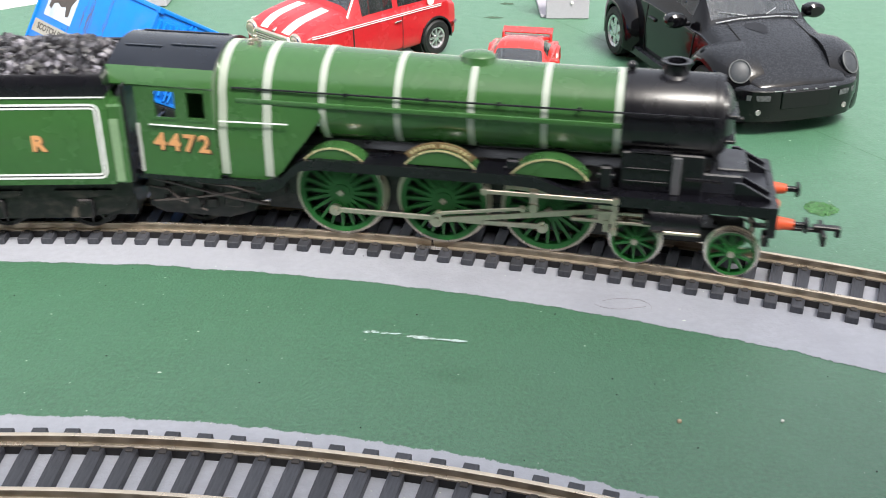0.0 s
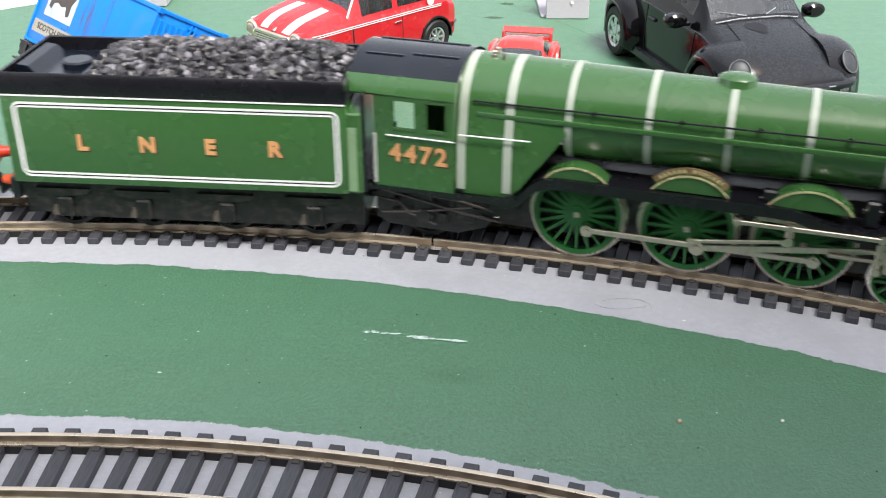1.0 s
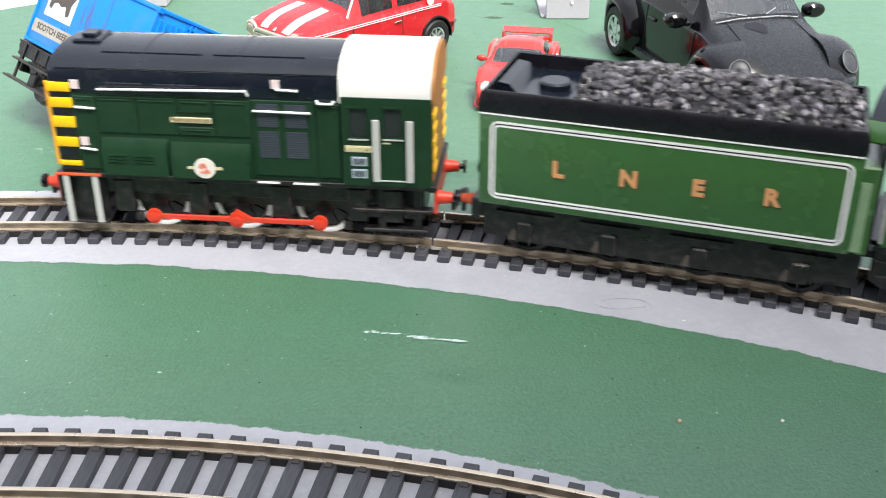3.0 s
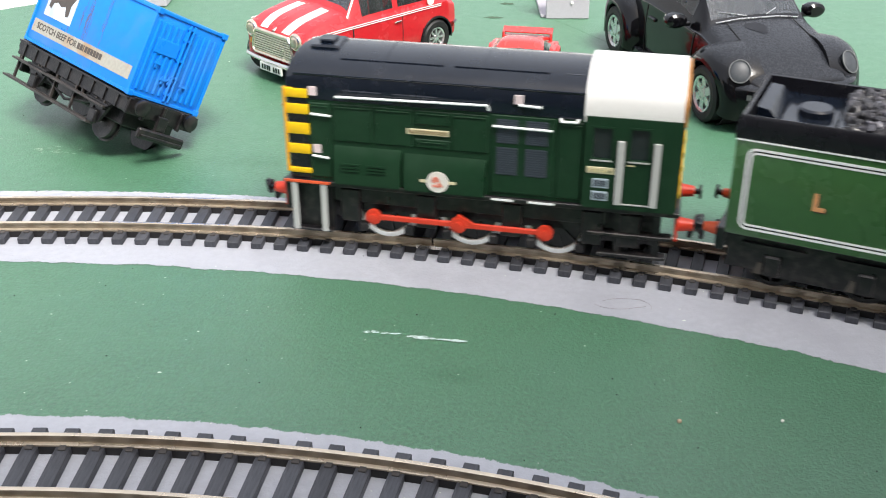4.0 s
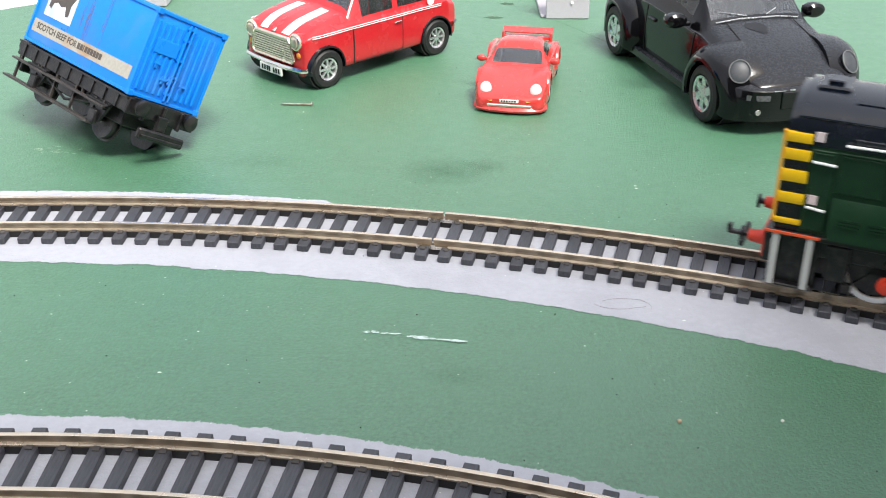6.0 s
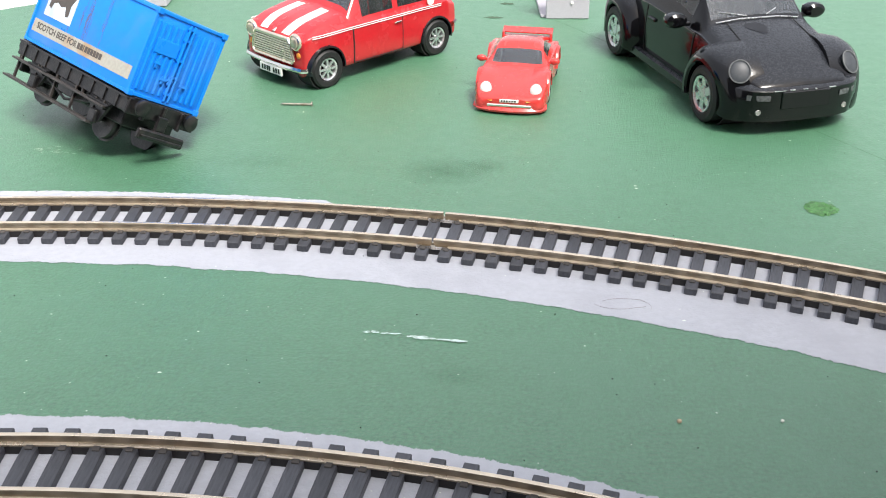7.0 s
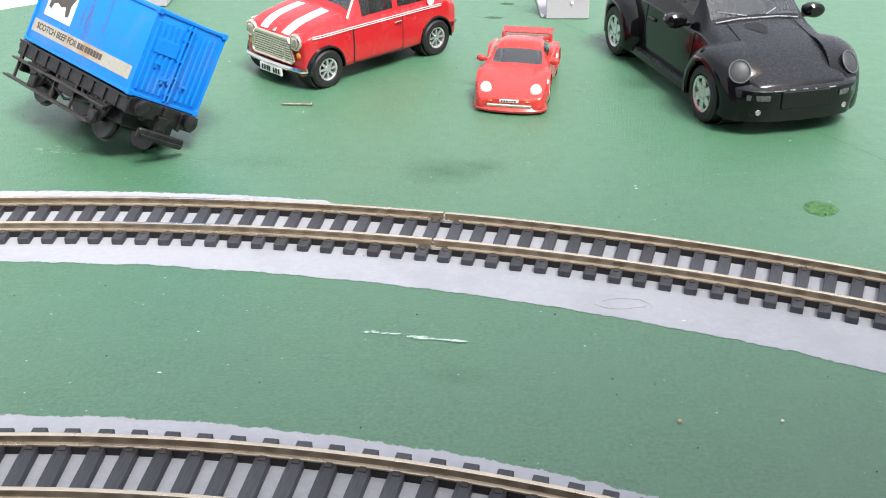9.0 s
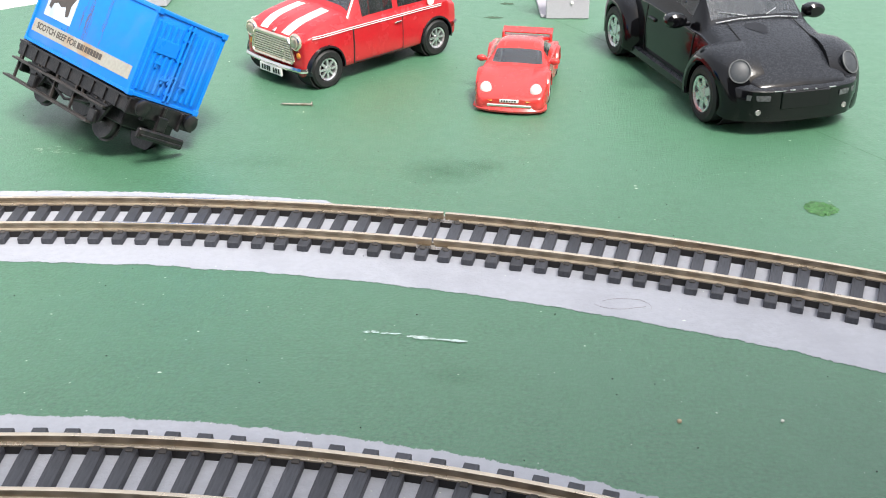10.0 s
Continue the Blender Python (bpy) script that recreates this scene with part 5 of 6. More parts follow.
    for s in (-1, 1):
        for x in (30.2, -30.2):
            bm = bmesh.new()
            arch_ring(bm, x, 8.0, 8.4, s * (w * 0.90), s * (w + 0.6), 0.95, -8, 188)
            part("wheel_arch", bm, BLACK, car, "glossy black wheel arch flare")
            well_box(car, x, 8.0, 8.9, s * 11.5, s * 19.6)
            car_wheel(car, x, s * 17.9, 7.7, 7.7, 6.4, ALLOY, 8, "black tyre on a silver eight-spoke wheel", RUBBER, 0.6)
        # coachlines, door gaps, handle
        for z in (21.1, 21.9):
            bm = bmesh.new()
            path_rod(bm, [(36.6, s * (w * 0.955 + 0.25), z - 0.2), (32.5, s * (w * 0.985 + 0.12), z - 0.15), (20, s * (w + 0.02), z + 0.1), (-20, s * (w + 0.02), z + 0.3), (-33, s * (w + 0.0), z + 0.2)], 0.17, 6)
            part("coachline", bm, CAR_WHITE, car)
        for x in (16.2, -10.6):
            bm = bmesh.new()
            path_rod(bm, [(x, s * (w * 0.99), 6.8), (x, s * (w + 0.02), 15), (x, s * (w * 0.985), 22.4)], 0.36 if x > 0 else 0.2, 6)
            part("door_gap", bm, WELL, car)
        bm = bmesh.new()
        path_rod(bm, [(16.2, s * (w * 0.985), 7.2), (-10.6, s * (w * 0.985), 7.2)], 0.22, 6)
        part("door_gap", bm, WELL, car)
        bm = bmesh.new()
        box(bm, -9.6, -6.0, s * 20.9 - 0.4, s * 20.9 + 0.4, 18.8, 19.6, 0.25)
        part("door_handle", bm, CHROME, car)
        bm = bmesh.new()
        path_rod(bm, [(17.5, s * 18.2, 25.2), (9, s * 15.6, 37)], 0.4, 6)
        part("window_trim", bm, CAR_WHITE, car)
        # round lamps on the wings
        bm = bmesh.new()
        lathe(bm, [(36.0, 3.0), (39.0, 3.3), (40.3, 3.35)], (0, s * 14.2, 19.4), "x", 28)
        hl = part("headlamp", bm, MINI_RED, car)
        bm = bmesh.new()
        lathe(bm, [(40.1, 3.4), (40.6, 3.5), (41.2, 3.3), (41.5, 2.8), (41.1, 2.5)], (0, s * 14.2, 19.4), "x", 28)
        part("lamp_ring", bm, OLD_CHROME, hl, "yellowed chrome lamp ring")
        bm = bmesh.new()
        lathe(bm, [(41.0, 2.6), (41.8, 2.0), (42.1, 0.6)], (0, s * 14.2, 19.4), "x", 24)
        part("lens", bm, MINI_LENS, hl, "brassy clear headlamp lens")
        bm = bmesh.new()
        lathe(bm, [(38.6, 1.3), (40.6, 1.2), (41.0, 0.5)], (0, s * 15.4, 14.2), "x", 14)
        part("indicator", bm, AMBER, car)
    # grille
    bm = bmesh.new()
    grl = [(-11.6, 18.6), (-10.2, 20.2), (10.2, 20.2), (11.6, 18.6), (13.2, 12.0), (12.2, 10.8), (-12.2, 10.8), (-13.2, 12.0)]
    prism(bm, grl, 39.4, 41.2, "yz")
    gr = part("grille", bm, mat("grille_shadow", (0.16, 0.16, 0.16), 0.5), car, "chrome slatted grille")
    for k in range(9):
        bm = bmesh.new()
        z = 11.5 + k * 0.95
        box(bm, 41.0, 41.8, -12.2 + 0.1 * k, 12.2 - 0.1 * k, z, z + 0.62, 0.1)
        part("slat", bm, OLD_CHROME, gr)
    bm = bmesh.new()
    path_rod(bm, [(41.3, p[0], p[1]) for p in grl] + [(41.3, *grl[0])], 0.7, 8)
    part("grille_surround", bm, OLD_CHROME, gr)
    bm = bmesh.new()
    pts = [(34, -21.3, 8.6), (38.0, -20.6, 8.6), (41.4, -17.8, 8.6), (42.6, -9, 8.6), (42.9, 0, 8.6), (42.6, 9, 8.6), (41.4, 17.8, 8.6), (38.0, 20.6, 8.6), (34, 21.3, 8.6)]
    loft(bm, [[(x, y, z - 0.9), (x + 0.5, y * 1.01, z), (x, y, z + 0.9), (x - 1, y * 0.98, z + 0.9), (x - 1, y * 0.98, z - 0.9)] for x, y, z in pts[1:-1]])
    part("front_bumper", bm, CHROME, car, "chrome front bumper")
    bm = bmesh.new()
    loft(bm, [[(x, y, 11.0), (x - 0.6, y * 1.01, 12), (x, y, 13), (x + 1, y * 0.98, 13), (x + 1, y * 0.98, 11)] for x, y in ((-40, -20.8), (-44.2, -18.2), (-45.2, 0), (-44.2, 18.2), (-40, 20.8))])
    part("rear_bumper", bm, CHROME, car, "chrome rear bumper")
    bm = bmesh.new()
    box(bm, 42.4, 43.2, -7.2, 7.2, 4.4, 7.8, 0.2)
    pl = part("number_plate", bm, CAR_WHITE, car, "white plate with dark bars")
    bm = bmesh.new()
    for k, y in enumerate((-5.2, -3.6, -2.0, -0.6, 2.2, 3.8, 5.4)):
        box(bm, 43.1, 43.35, y - 0.5, y + 0.5, 5.1, 7.1)
    part("bars", bm, BLACK, pl, smooth=False)
    bm = bmesh.new()
    rod(bm, (38.6, 0, 21.6), (40.4, 0, 20.9), 0.8)
    part("bonnet_badge", bm, CHROME, car)
    bm = bmesh.new()
    rod(bm, (-27, 20.0, 24.4), (-27, 20.5, 24.4), 1.9, seg=20)
    part("fuel_cap", bm, CAR_WHITE, car)
    place_car(car, (-38.7, 452.5), -135.2)
    return car


def make_beetle():
    car = empty("toy_car")
    tagged(car, "dusty black die-cast beetle car with silver wheels", "toy car", "toy cars on the board")
    w = 24.5

    def sec(x, half, zb, zw, side, top, wt):
        """sill, waist and roof of one station"""
        return (x, [(half * 0.86, zb), (half * 0.98, zb + 2), (half, zb + (zw - zb) * 0.5), (half * 0.97, zw - 0.8), (half * 0.93, zw + 0.5), (wt, side), (wt * 0.68, top - 0.6), (0, top)])
    st = [(66.5, [(13, 8), (14.5, 9), (15, 11), (15, 14), (14.5, 16.0), (12.5, 17.2), (8, 18.2), (0, 18.6)]),
          sec(64.5, 19.0, 7, 16.6, 18.6, 20.2, 16.5), sec(58, 22.0, 6.5, 19.2, 21.2, 23.2, 18.6), sec(48, 23.4, 6.5, 22.4, 24.8, 27.2, 19.6), sec(36, 24, 6.5, 25.4, 28.2, 30.2, 19.4), sec(27.5, 24, 6.5, 27.0, 30.4, 31.8, 18.6),
          sec(25.0, 24.2, 6.5, 27.4, 31.0, 32.4, 19.2), sec(14, 24.5, 6.5, 28.0, 40.0, 42.6, 18.0), sec(6.5, 24.5, 6.5, 28.2, 44.2, 47.2, 17.2), sec(-4, 24.5, 6.5, 28.3, 46.0, 49.6, 16.8), sec(-16, 24.5, 6.5, 28.3, 45.6, 49.2, 16.6), sec(-28, 24.3, 6.5, 28.0, 42.8, 46.4, 16.4),
          sec(-40, 23.5, 6.5, 27.0, 37.0, 40.6, 16.2), sec(-52, 22, 6.8, 24.0, 29.0, 32.2, 15.5), sec(-60, 20, 7.2, 19.0, 22.0, 24.2, 14.5),
          (-64.5, [(14, 8), (16, 9.5), (16.5, 12), (16.5, 14), (15.5, 16), (13, 17.2), (8, 18), (0, 18.4)])]

    def pick(u, v, p, side):
        if 6.1 < u < 7.9 and v > 5.2:
            return "screen"
        if 11.3 < u < 12.9 and v > 5.4:
            return "rear"
        if 4.25 < v < 4.88 and (6.9 < u < 9.6 or 9.8 < u < 11.3):
            return "near" if side > 0 else "off"
        return "body"
    fx = lambda x: 41.3 + (x - 41.3) * 0.84 if x > 41.3 else x
    st = [(fx(x), q) for x, q in st]
    wells = [(41.3, 10.6, 12.4, 12), (-41.3, 10.6, 12.4, 12)]
    shell = car_shell(st, 7, 6, pick, wells, car, {"body": ("body", CAR_BLACK, ""), "screen": ("windscreen", SCREEN, "milky clear windscreen"), "rear": ("rear_window", GLASS, ""), "near": ("side_window", GLASS, ""), "off": ("side_window", GLASS, "")})
    # a patch of the bonnet wiped clean of dust
    top = np.array([v.co for v in shell["body"].data.vertices]) / MM
    top = top[(top[:, 2] > 18) & (top[:, 0] > 10)]
    bm = bmesh.new()
    rows = []
    for k in range(9):
        u = k / 8
        hw = 3.2 * (0.35 + 0.65 * math.sin(math.pi * min(1, 0.15 + 0.8 * u))) * (1 + 0.25 * math.sin(5 * u))
        row = []
        for v in (-1, -0.5, 0, 0.5, 1):
            x, y = 28.5 + 8.5 * u, -4.6 + 1.8 * u + hw * v
            d2 = (top[:, 0] - x) ** 2 + (top[:, 1] - y) ** 2 + 0.05
            near = np.argsort(d2)[:4]
            wt_ = 1 / d2[near]
            row.append(bm.verts.new((x, y, float((top[near, 2] * wt_).sum() / wt_.sum()) + 0.14)))
        rows.append(row)
    for a, b in zip(rows, rows[1:]):
        for k in range(4):
            bm.faces.new((a[k], a[k + 1], b[k + 1], b[k]))
    part("wiped_patch", bm, mat("clean_black_paint", (0.004, 0.004, 0.006), 0.14, spec=0.35), car, "dust-free dark patch on the bonnet")
    # bulging wings over each wheel
    for s in (-1, 1):
        for e, x in ((1, 41.3), (-1, -41.3)):
            bm = bmesh.new()
            rings = []
            n = 30
            for k in range(n + 1):
                a = math.radians(-22 + 224 * k / n)
                c, sn = math.cos(a), math.sin(a)
                fwd = 1.05 if c * e > 0 else 1.0
                ring = []
                for d, y in ((11.4, 14), (11.4, 28.7), (12.0, 29.5), (13.6, 29.4), (15.6, 28.0), (17.4, 24.8), (18.4, 20.0), (18.6, 14)):
                    ring.append((x + d * c * (1 + (fwd - 1) * (d - 11.4) / 7), s * (y - 2.2 * max(0, c * e) ** 3), 10.4 + d * sn * (1.0 if sn > 0 else 0.75)))
                rings.append(ring)
            loft(bm, rings)
            part("front_wing" if e > 0 else "rear_wing", bm, CAR_BLACK, car)
            well_box(car, x, 10.6, 12.2, s * 13, s * 24)
            car_wheel(car, x, s * 25.0, 10.4, 10.4, 7.2, ALLOY, 6, "black tyre on a silver six-spoke wheel", RUBBER, 0.66)
        bm = bmesh.new()
        m = Matrix.Translation((54.9, s * 21.8, 22.6)) @ Euler((0, radians(-34), s * radians(22))).to_matrix().to_4x4()
        bmesh.ops.create_uvsphere(bm, u_segments=24, v_segments=14, radius=1.0, matrix=m @ Matrix.Diagonal((1.0, 3.7, 4.1, 1)))
        hl = part("headlamp", bm, LENS, car, "round clear headlamp")
        bm = bmesh.new()
        path_rod(bm, [m @ Vector((0.5, 3.75 * math.cos(a), 4.15 * math.sin(a))) for a in [2 * math.pi * k / 24 for k in range(25)]], 0.24, 6)
        part("headlamp_ring", bm, mat("grey_lamp_ring", (0.10, 0.105, 0.11), 0.5), hl)
        bm = bmesh.new()
        loft(bm, [[(30, s * 25.2, 5.2), (30, s * 26.6, 5.4), (30, s * 26.4, 8.0), (30, s * 24.2, 8.4)], [(-30, s * 25.2, 5.2), (-30, s * 26.6, 5.4), (-30, s * 26.4, 8.0), (-30, s * 24.2, 8.4)]])
        part("side_sill", bm, CAR_BLACK, car)
        for x in (22.0, -19.0):
            bm = bmesh.new()
            path_rod(bm, [(x, s * 24.3, 8), (x, s * 24.6, 17), (x, s * 23.9, 27.4)], 0.25, 6)
            part("door_gap", bm, WELL, car)
        bm = bmesh.new()
        box(bm, -16, -10, s * 24.5 - 0.7, s * 24.5 + 0.7, 22.4, 23.8, 0.4)
        part("door_handle", bm, CAR_BLACK, car)
        bm = bmesh.new()
        rings = []
        for d, f in ((-3.0, 0.5), (-2.4, 0.85), (0, 1.0), (1.6, 0.9), (2.4, 0.6)):
            rings.append([(16.5 + d, s * 29.2 + 4.6 * f * math.cos(a), 31.0 + 3.0 * f * math.sin(a)) for a in [2 * math.pi * k / 18 for k in range(18)]])
        loft(bm, rings)
        box(bm, 15.5, 17.5, min(s * 23, s * 27), max(s * 23, s * 27), 28.6, 30.2, 0.4)
        part("door_mirror", bm, CAR_BLACK, car)
        bm = bmesh.new()
        box(bm, 13.7, 14.2, min(s * 25.6, s * 32.6), max(s * 25.6, s * 32.6), 29.2, 32.8, 0.3)
        part("mirror_glass", bm, CHROME, car)
        # low front lamps
        bm = bmesh.new()
        loft(bm, [[(x, y * s, z) for z in (14.0, 15.9)] + [(x - 2, y * s, z) for z in (15.9, 14.0)] for x, y in ((63.9, 13.6), (63.0, 17.0), (60.9, 21.2))])
        part("indicator", bm, mat("smoked_indicator", (0.07, 0.072, 0.078), 0.16, vary=0.7, grain=900), car, "silver front indicator")
        bm = bmesh.new()
        lathe(bm, [(58.5, 1.1), (62.6, 1.1), (62.9, 0.9), (62.7, 0.6)], (0, s * 17.0, 9.6), "x", 18)
        part("fog_lamp", bm, mat("fog_lamp_glass", (0.30, 0.30, 0.29), 0.2, metal=0.4, vary=0.4, grain=900), car)
    bm = bmesh.new()
    ends = [(54.5, 25.4), (58.8, 23.4), (62, 19), (63.8, 12), (64.4, 0), (63.8, -12), (62, -19), (58.8, -23.4), (54.5, -25.4)]
    loft(bm, [[(x - 4, y * 0.94, 5.4), (x - 0.8, y, 5.8), (x - 0.2, y, 8.8), (x + 0.3, y, 12.2), (x + 0.1, y, 17.3), (x - 0.4, y * 0.995, 17.8), (x - 4.2, y * 0.94, 19.3), (x - 7.0, y * 0.9, 19.0)] for x, y in ends])
    bp = part("front_bumper", bm, CAR_BLACK, car, "worn black front bumper with silver chips")
    bm = bmesh.new()
    box(bm, 63.8, 64.8, -9.5, 9.5, 10.8, 17.2, 0.3)
    part("number_plate_panel", bm, CAR_BLACK, bp)
    rng = random.Random(8)
    bm = bmesh.new()
    for y0, y1, z in ((-9.8, -9.2, 12.0), (-6.4, -4.5, 17.5), (-1.5, 0.4, 17.6), (3.2, 4.0, 17.4), (8.8, 9.6, 11.6), (-12.5, -8.0, 17.4), (9.0, 11.8, 17.3), (6.8, 7.1, 11.0)):
        x = 64.4 - 0.004 * ((y0 + y1) / 2) ** 2 * 1.3
        box(bm, x - 0.6, x + 0.22, y0, y1, z, z + rng.uniform(0.15, 0.3))
    part("paint_chips", bm, ALLOY, bp, "bare metal paint chips", smooth=False)
    bm = bmesh.new()
    loft(bm, [[(-x, y, 5.5), (-x - 0.5, y, 9), (-x - 0.3, y, 14), (-x + 3, y * 0.95, 15)] for x, y in ((56, 25), (62, 22), (66, 14), (67, 0), (66, -14), (62, -22), (56, -25))])
    part("rear_bumper", bm, CAR_BLACK, car)
    bm = bmesh.new()
    for s in (-1, 1):
        path_rod(bm, [(26, s * 13.5, 32.0), (43.5, s * 14.2, 27.9), (55.3, s * 14.0, 22.3), (60.0, s * 12.0, 19.1)], 0.18, 6)
    path_rod(bm, [(60.0, -12.0, 19.1), (61.5, -6, 18.2), (61.9, 0, 18.0), (61.5, 6, 18.2), (60.0, 12.0, 19.1)], 0.18, 6)
    part("bonnet_gap", bm, WELL, car)
    bm = bmesh.new()
    for s in (-1, 1):
        path_rod(bm, [(24.5, s * 4.0, 33.2), (22.0, s * 12 - 3, 34.6)], 0.2, 6)
    path_rod(bm, [(25.5, -17, 31.5), (26.0, -8, 32.6), (26.0, 8, 32.6), (25.5, 17, 31.5)], 0.28, 6)
    part("wiper", bm, ALLOY, car)
    bm = bmesh.new()
    box(bm, -45, 52, -14, 14, 5.5, 11)
    part("floor_pan", bm, WELL, car)
    for x in (-2, -24):
        for y in (-10, 10):
            bm = bmesh.new()
            box(bm, x - 7, x + 6, y - 7, y + 7, 11, 18, 1.5)
            box(bm, x - 11, x - 6.5, y - 7, y + 7, 14, 35, 1.8)
            part("seat", bm, SEAT, car)
    bm = bmesh.new()
    box(bm, 12, 22, -20, 20, 24, 27.5, 1.0)
    part("dashboard", bm, SEAT, car)
    bm = bmesh.new()
    path_rod(bm, [(9.5, 10 + 5.2 * math.cos(a), 27 + 5.2 * math.sin(a)) for a in [2 * math.pi * k / 18 for k in range(19)]], 0.55)
    part("steering_wheel", bm, SEAT, car)
    place_car(car, (111.6, 427.6), -75.3)
    return car


LENS = mat("smoked_lens", (0.045, 0.050, 0.058), 0.42, spec=0.3, vary=0.15)


def make_sports_car():
    car = empty("toy_car")
    tagged(car, "small coral red toy sports car with rear wing", "toy car", "toy cars on the board")
    w = 13.6

    def sec(x, half, zb, zw, side, top, wt):
        return (x, [(half * 0.9, zb), (half, zb + 1.0), (half * 1.0, zb + (zw - zb) * 0.55), (half * 0.96, zw - 0.4), (half * 0.90, zw + 0.3), (wt, side), (wt * 0.65, top - 0.25), (0, top)])
    st = [(35.6, [(9.5, 2.0), (10.6, 2.4), (10.8, 3.2), (10.4, 4.2), (9.8, 4.9), (8, 5.4), (5, 5.8), (0, 6.0)]),
          sec(34.0, 12.6, 1.6, 6.4, 6.9, 7.0, 8.5), sec(29, 13.6, 1.5, 8.8, 8.4, 8.2, 8.5), sec(20, 13.9, 1.6, 11.2, 10.6, 9.8, 8.4), sec(11, 13.4, 1.6, 11.8, 11.8, 11.4, 9.4), sec(9.6, 13.3, 1.6, 11.9, 12.0, 11.9, 10.4),
          sec(0.5, 13.2, 1.6, 12.2, 18.0, 19.4, 8.8), sec(-6, 13.4, 1.6, 12.4, 18.6, 20.0, 8.4), sec(-13, 13.8, 1.6, 12.6, 17.4, 18.9, 8.0), sec(-22, 14.2, 1.8, 12.6, 13.6, 15.2, 7.8), sec(-30, 13.6, 2.4, 11.0, 11.2, 11.8, 7.8),
          (-33.5, [(11, 4), (12, 5), (12.2, 7), (12, 8.4), (11, 9.2), (9, 9.8), (6, 10.0), (0, 10.2)])]

    def pick(u, v, p, side):
        if 5.12 < u < 5.72 and v > 5.1:
            return "screen"
        if 7.6 < u < 8.8 and v > 5.4:
            return "rear"
        if 4.3 < v < 4.9 and 5.8 < u < 8.3:
            return "near" if side > 0 else "off"
        return "body"
    fx = lambda x: x * 0.9 + 3.6
    st = [(fx(x), [(y, z if z < 11 else 11 + (z - 11) * 0.84) for y, z in q]) for x, q in st]
    wells = [(20.0, 5.4, 6.0, 8), (-13.0, 5.6, 6.2, 8)]
    car_shell(st, 7, 6, pick, wells, car, {"body": ("body", TOY_RED, ""), "screen": ("windscreen", SCREEN, "milky clear windscreen"), "rear": ("rear_window", GLASS, ""), "near": ("side_window", GLASS, ""), "off": ("side_window", GLASS, "")})
    for s in (-1, 1):
        for x, y in ((20.0, 11.6), (-13.0, 11.6)):
            bm = bmesh.new()
            arch_ring(bm, x, 5.5, 6.0, s * 12.4, s * (14.1 if x > 0 else 14.5), 1.0, -5, 185, 22)
            part("wheel_arch", bm, TOY_RED, car)
            well_box(car, x, 5.2, 4.9, s * 9.0, s * 12)
            car_wheel(car, x, s * y, 5.3, 5.3, 4.4, ALLOY, 5, "silver toy wheel", RUBBER, 0.72)
        bm = bmesh.new()
        m = Matrix.Translation((31.2, s * 9.5, 8.2)) @ Euler((0, radians(-34), 0)).to_matrix().to_4x4()
        bmesh.ops.create_uvsphere(bm, u_segments=20, v_segments=10, radius=1.0, matrix=m @ Matrix.Diagonal((1.5, 2.3, 2.7, 1)))
        part("headlamp", bm, LAMP, car, "round white headlamp")
        bm = bmesh.new()
        bmesh.ops.create_uvsphere(bm, u_segments=14, v_segments=8, radius=1.0, matrix=Matrix.Translation((9.8, s * 14.4, 13.0)) @ Matrix.Diagonal((1.2, 2.0, 1.3, 1)))
        box(bm, 9.2, 10.4, min(s * 12, s * 15), max(s * 12, s * 15), 12.2, 13.2)
        part("door_mirror", bm, TOY_RED, car)
        bm = bmesh.new()
        box(bm, -25.5, -21.0, s * 9.9 - 0.5, s * 9.9 + 0.5, 9, 14.8, 0.3)
        part("wing_upright", bm, TOY_RED, car)
    bm = bmesh.new()
    prism(bm, [(-27.4, 14.6), (-22.5, 14.0), (-22.3, 14.5), (-27.2, 15.5)], -10.4, 10.4)
    part("rear_wing", bm, TOY_RED, car, "high red rear wing")
    bm = bmesh.new()
    loft(bm, [[(x - 3, y, 1.0), (x + 1.2, y * 1.02, 1.0), (x + 1.5, y * 1.03, 1.8), (x + 0.6, y * 1.02, 2.7), (x - 3, y, 2.9)] for x, y in ((31, 13.6), (33.8, 11.6), (35.4, 7), (36, 0), (35.4, -7), (33.8, -11.6), (31, -13.6))])
    part("front_splitter", bm, TOY_RED, car)
    bm = bmesh.new()
    box(bm, 35.2, 36.1, -8.4, 8.4, 2.7, 3.9, 0.3)
    part("air_intake", bm, CHROME, car)
    bm = bmesh.new()
    box(bm, 35.2, 36.0, -3.6, 3.6, 4.6, 5.8, 0.15)
    pl = part("number_plate", bm, CAR_WHITE, car, "white plate with dark bars")
    bm = bmesh.new()
    for k in range(6):
        box(bm, 35.9, 36.1, -3.0 + k * 1.0, -2.4 + k * 1.0, 4.9, 5.5)
    part("bars", bm, BLACK, pl, smooth=False)
    bm = bmesh.new()
    for y0, y1 in ((-8.6, -5.2), (5.2, 8.6)):
        box(bm, 33.8, 35.2, y0, y1, 4.7, 5.4, 0.15)
    part("front_lamps", bm, LAMP, car)
    bm = bmesh.new()
    box(bm, -26, 26, -8, 8, 2, 4.5)
    box(bm, -6, 0, -7, 7, 4, 12, 1)
    part("interior", bm, SEAT, car)
    bm = bmesh.new()
    prism(bm, [(-26.0, 11.4), (-21.8, 11.8), (-21.6, 13.0), (-25.6, 12.8)], -10.2, 10.2)
    part("wing_base", bm, TOY_RED, car)
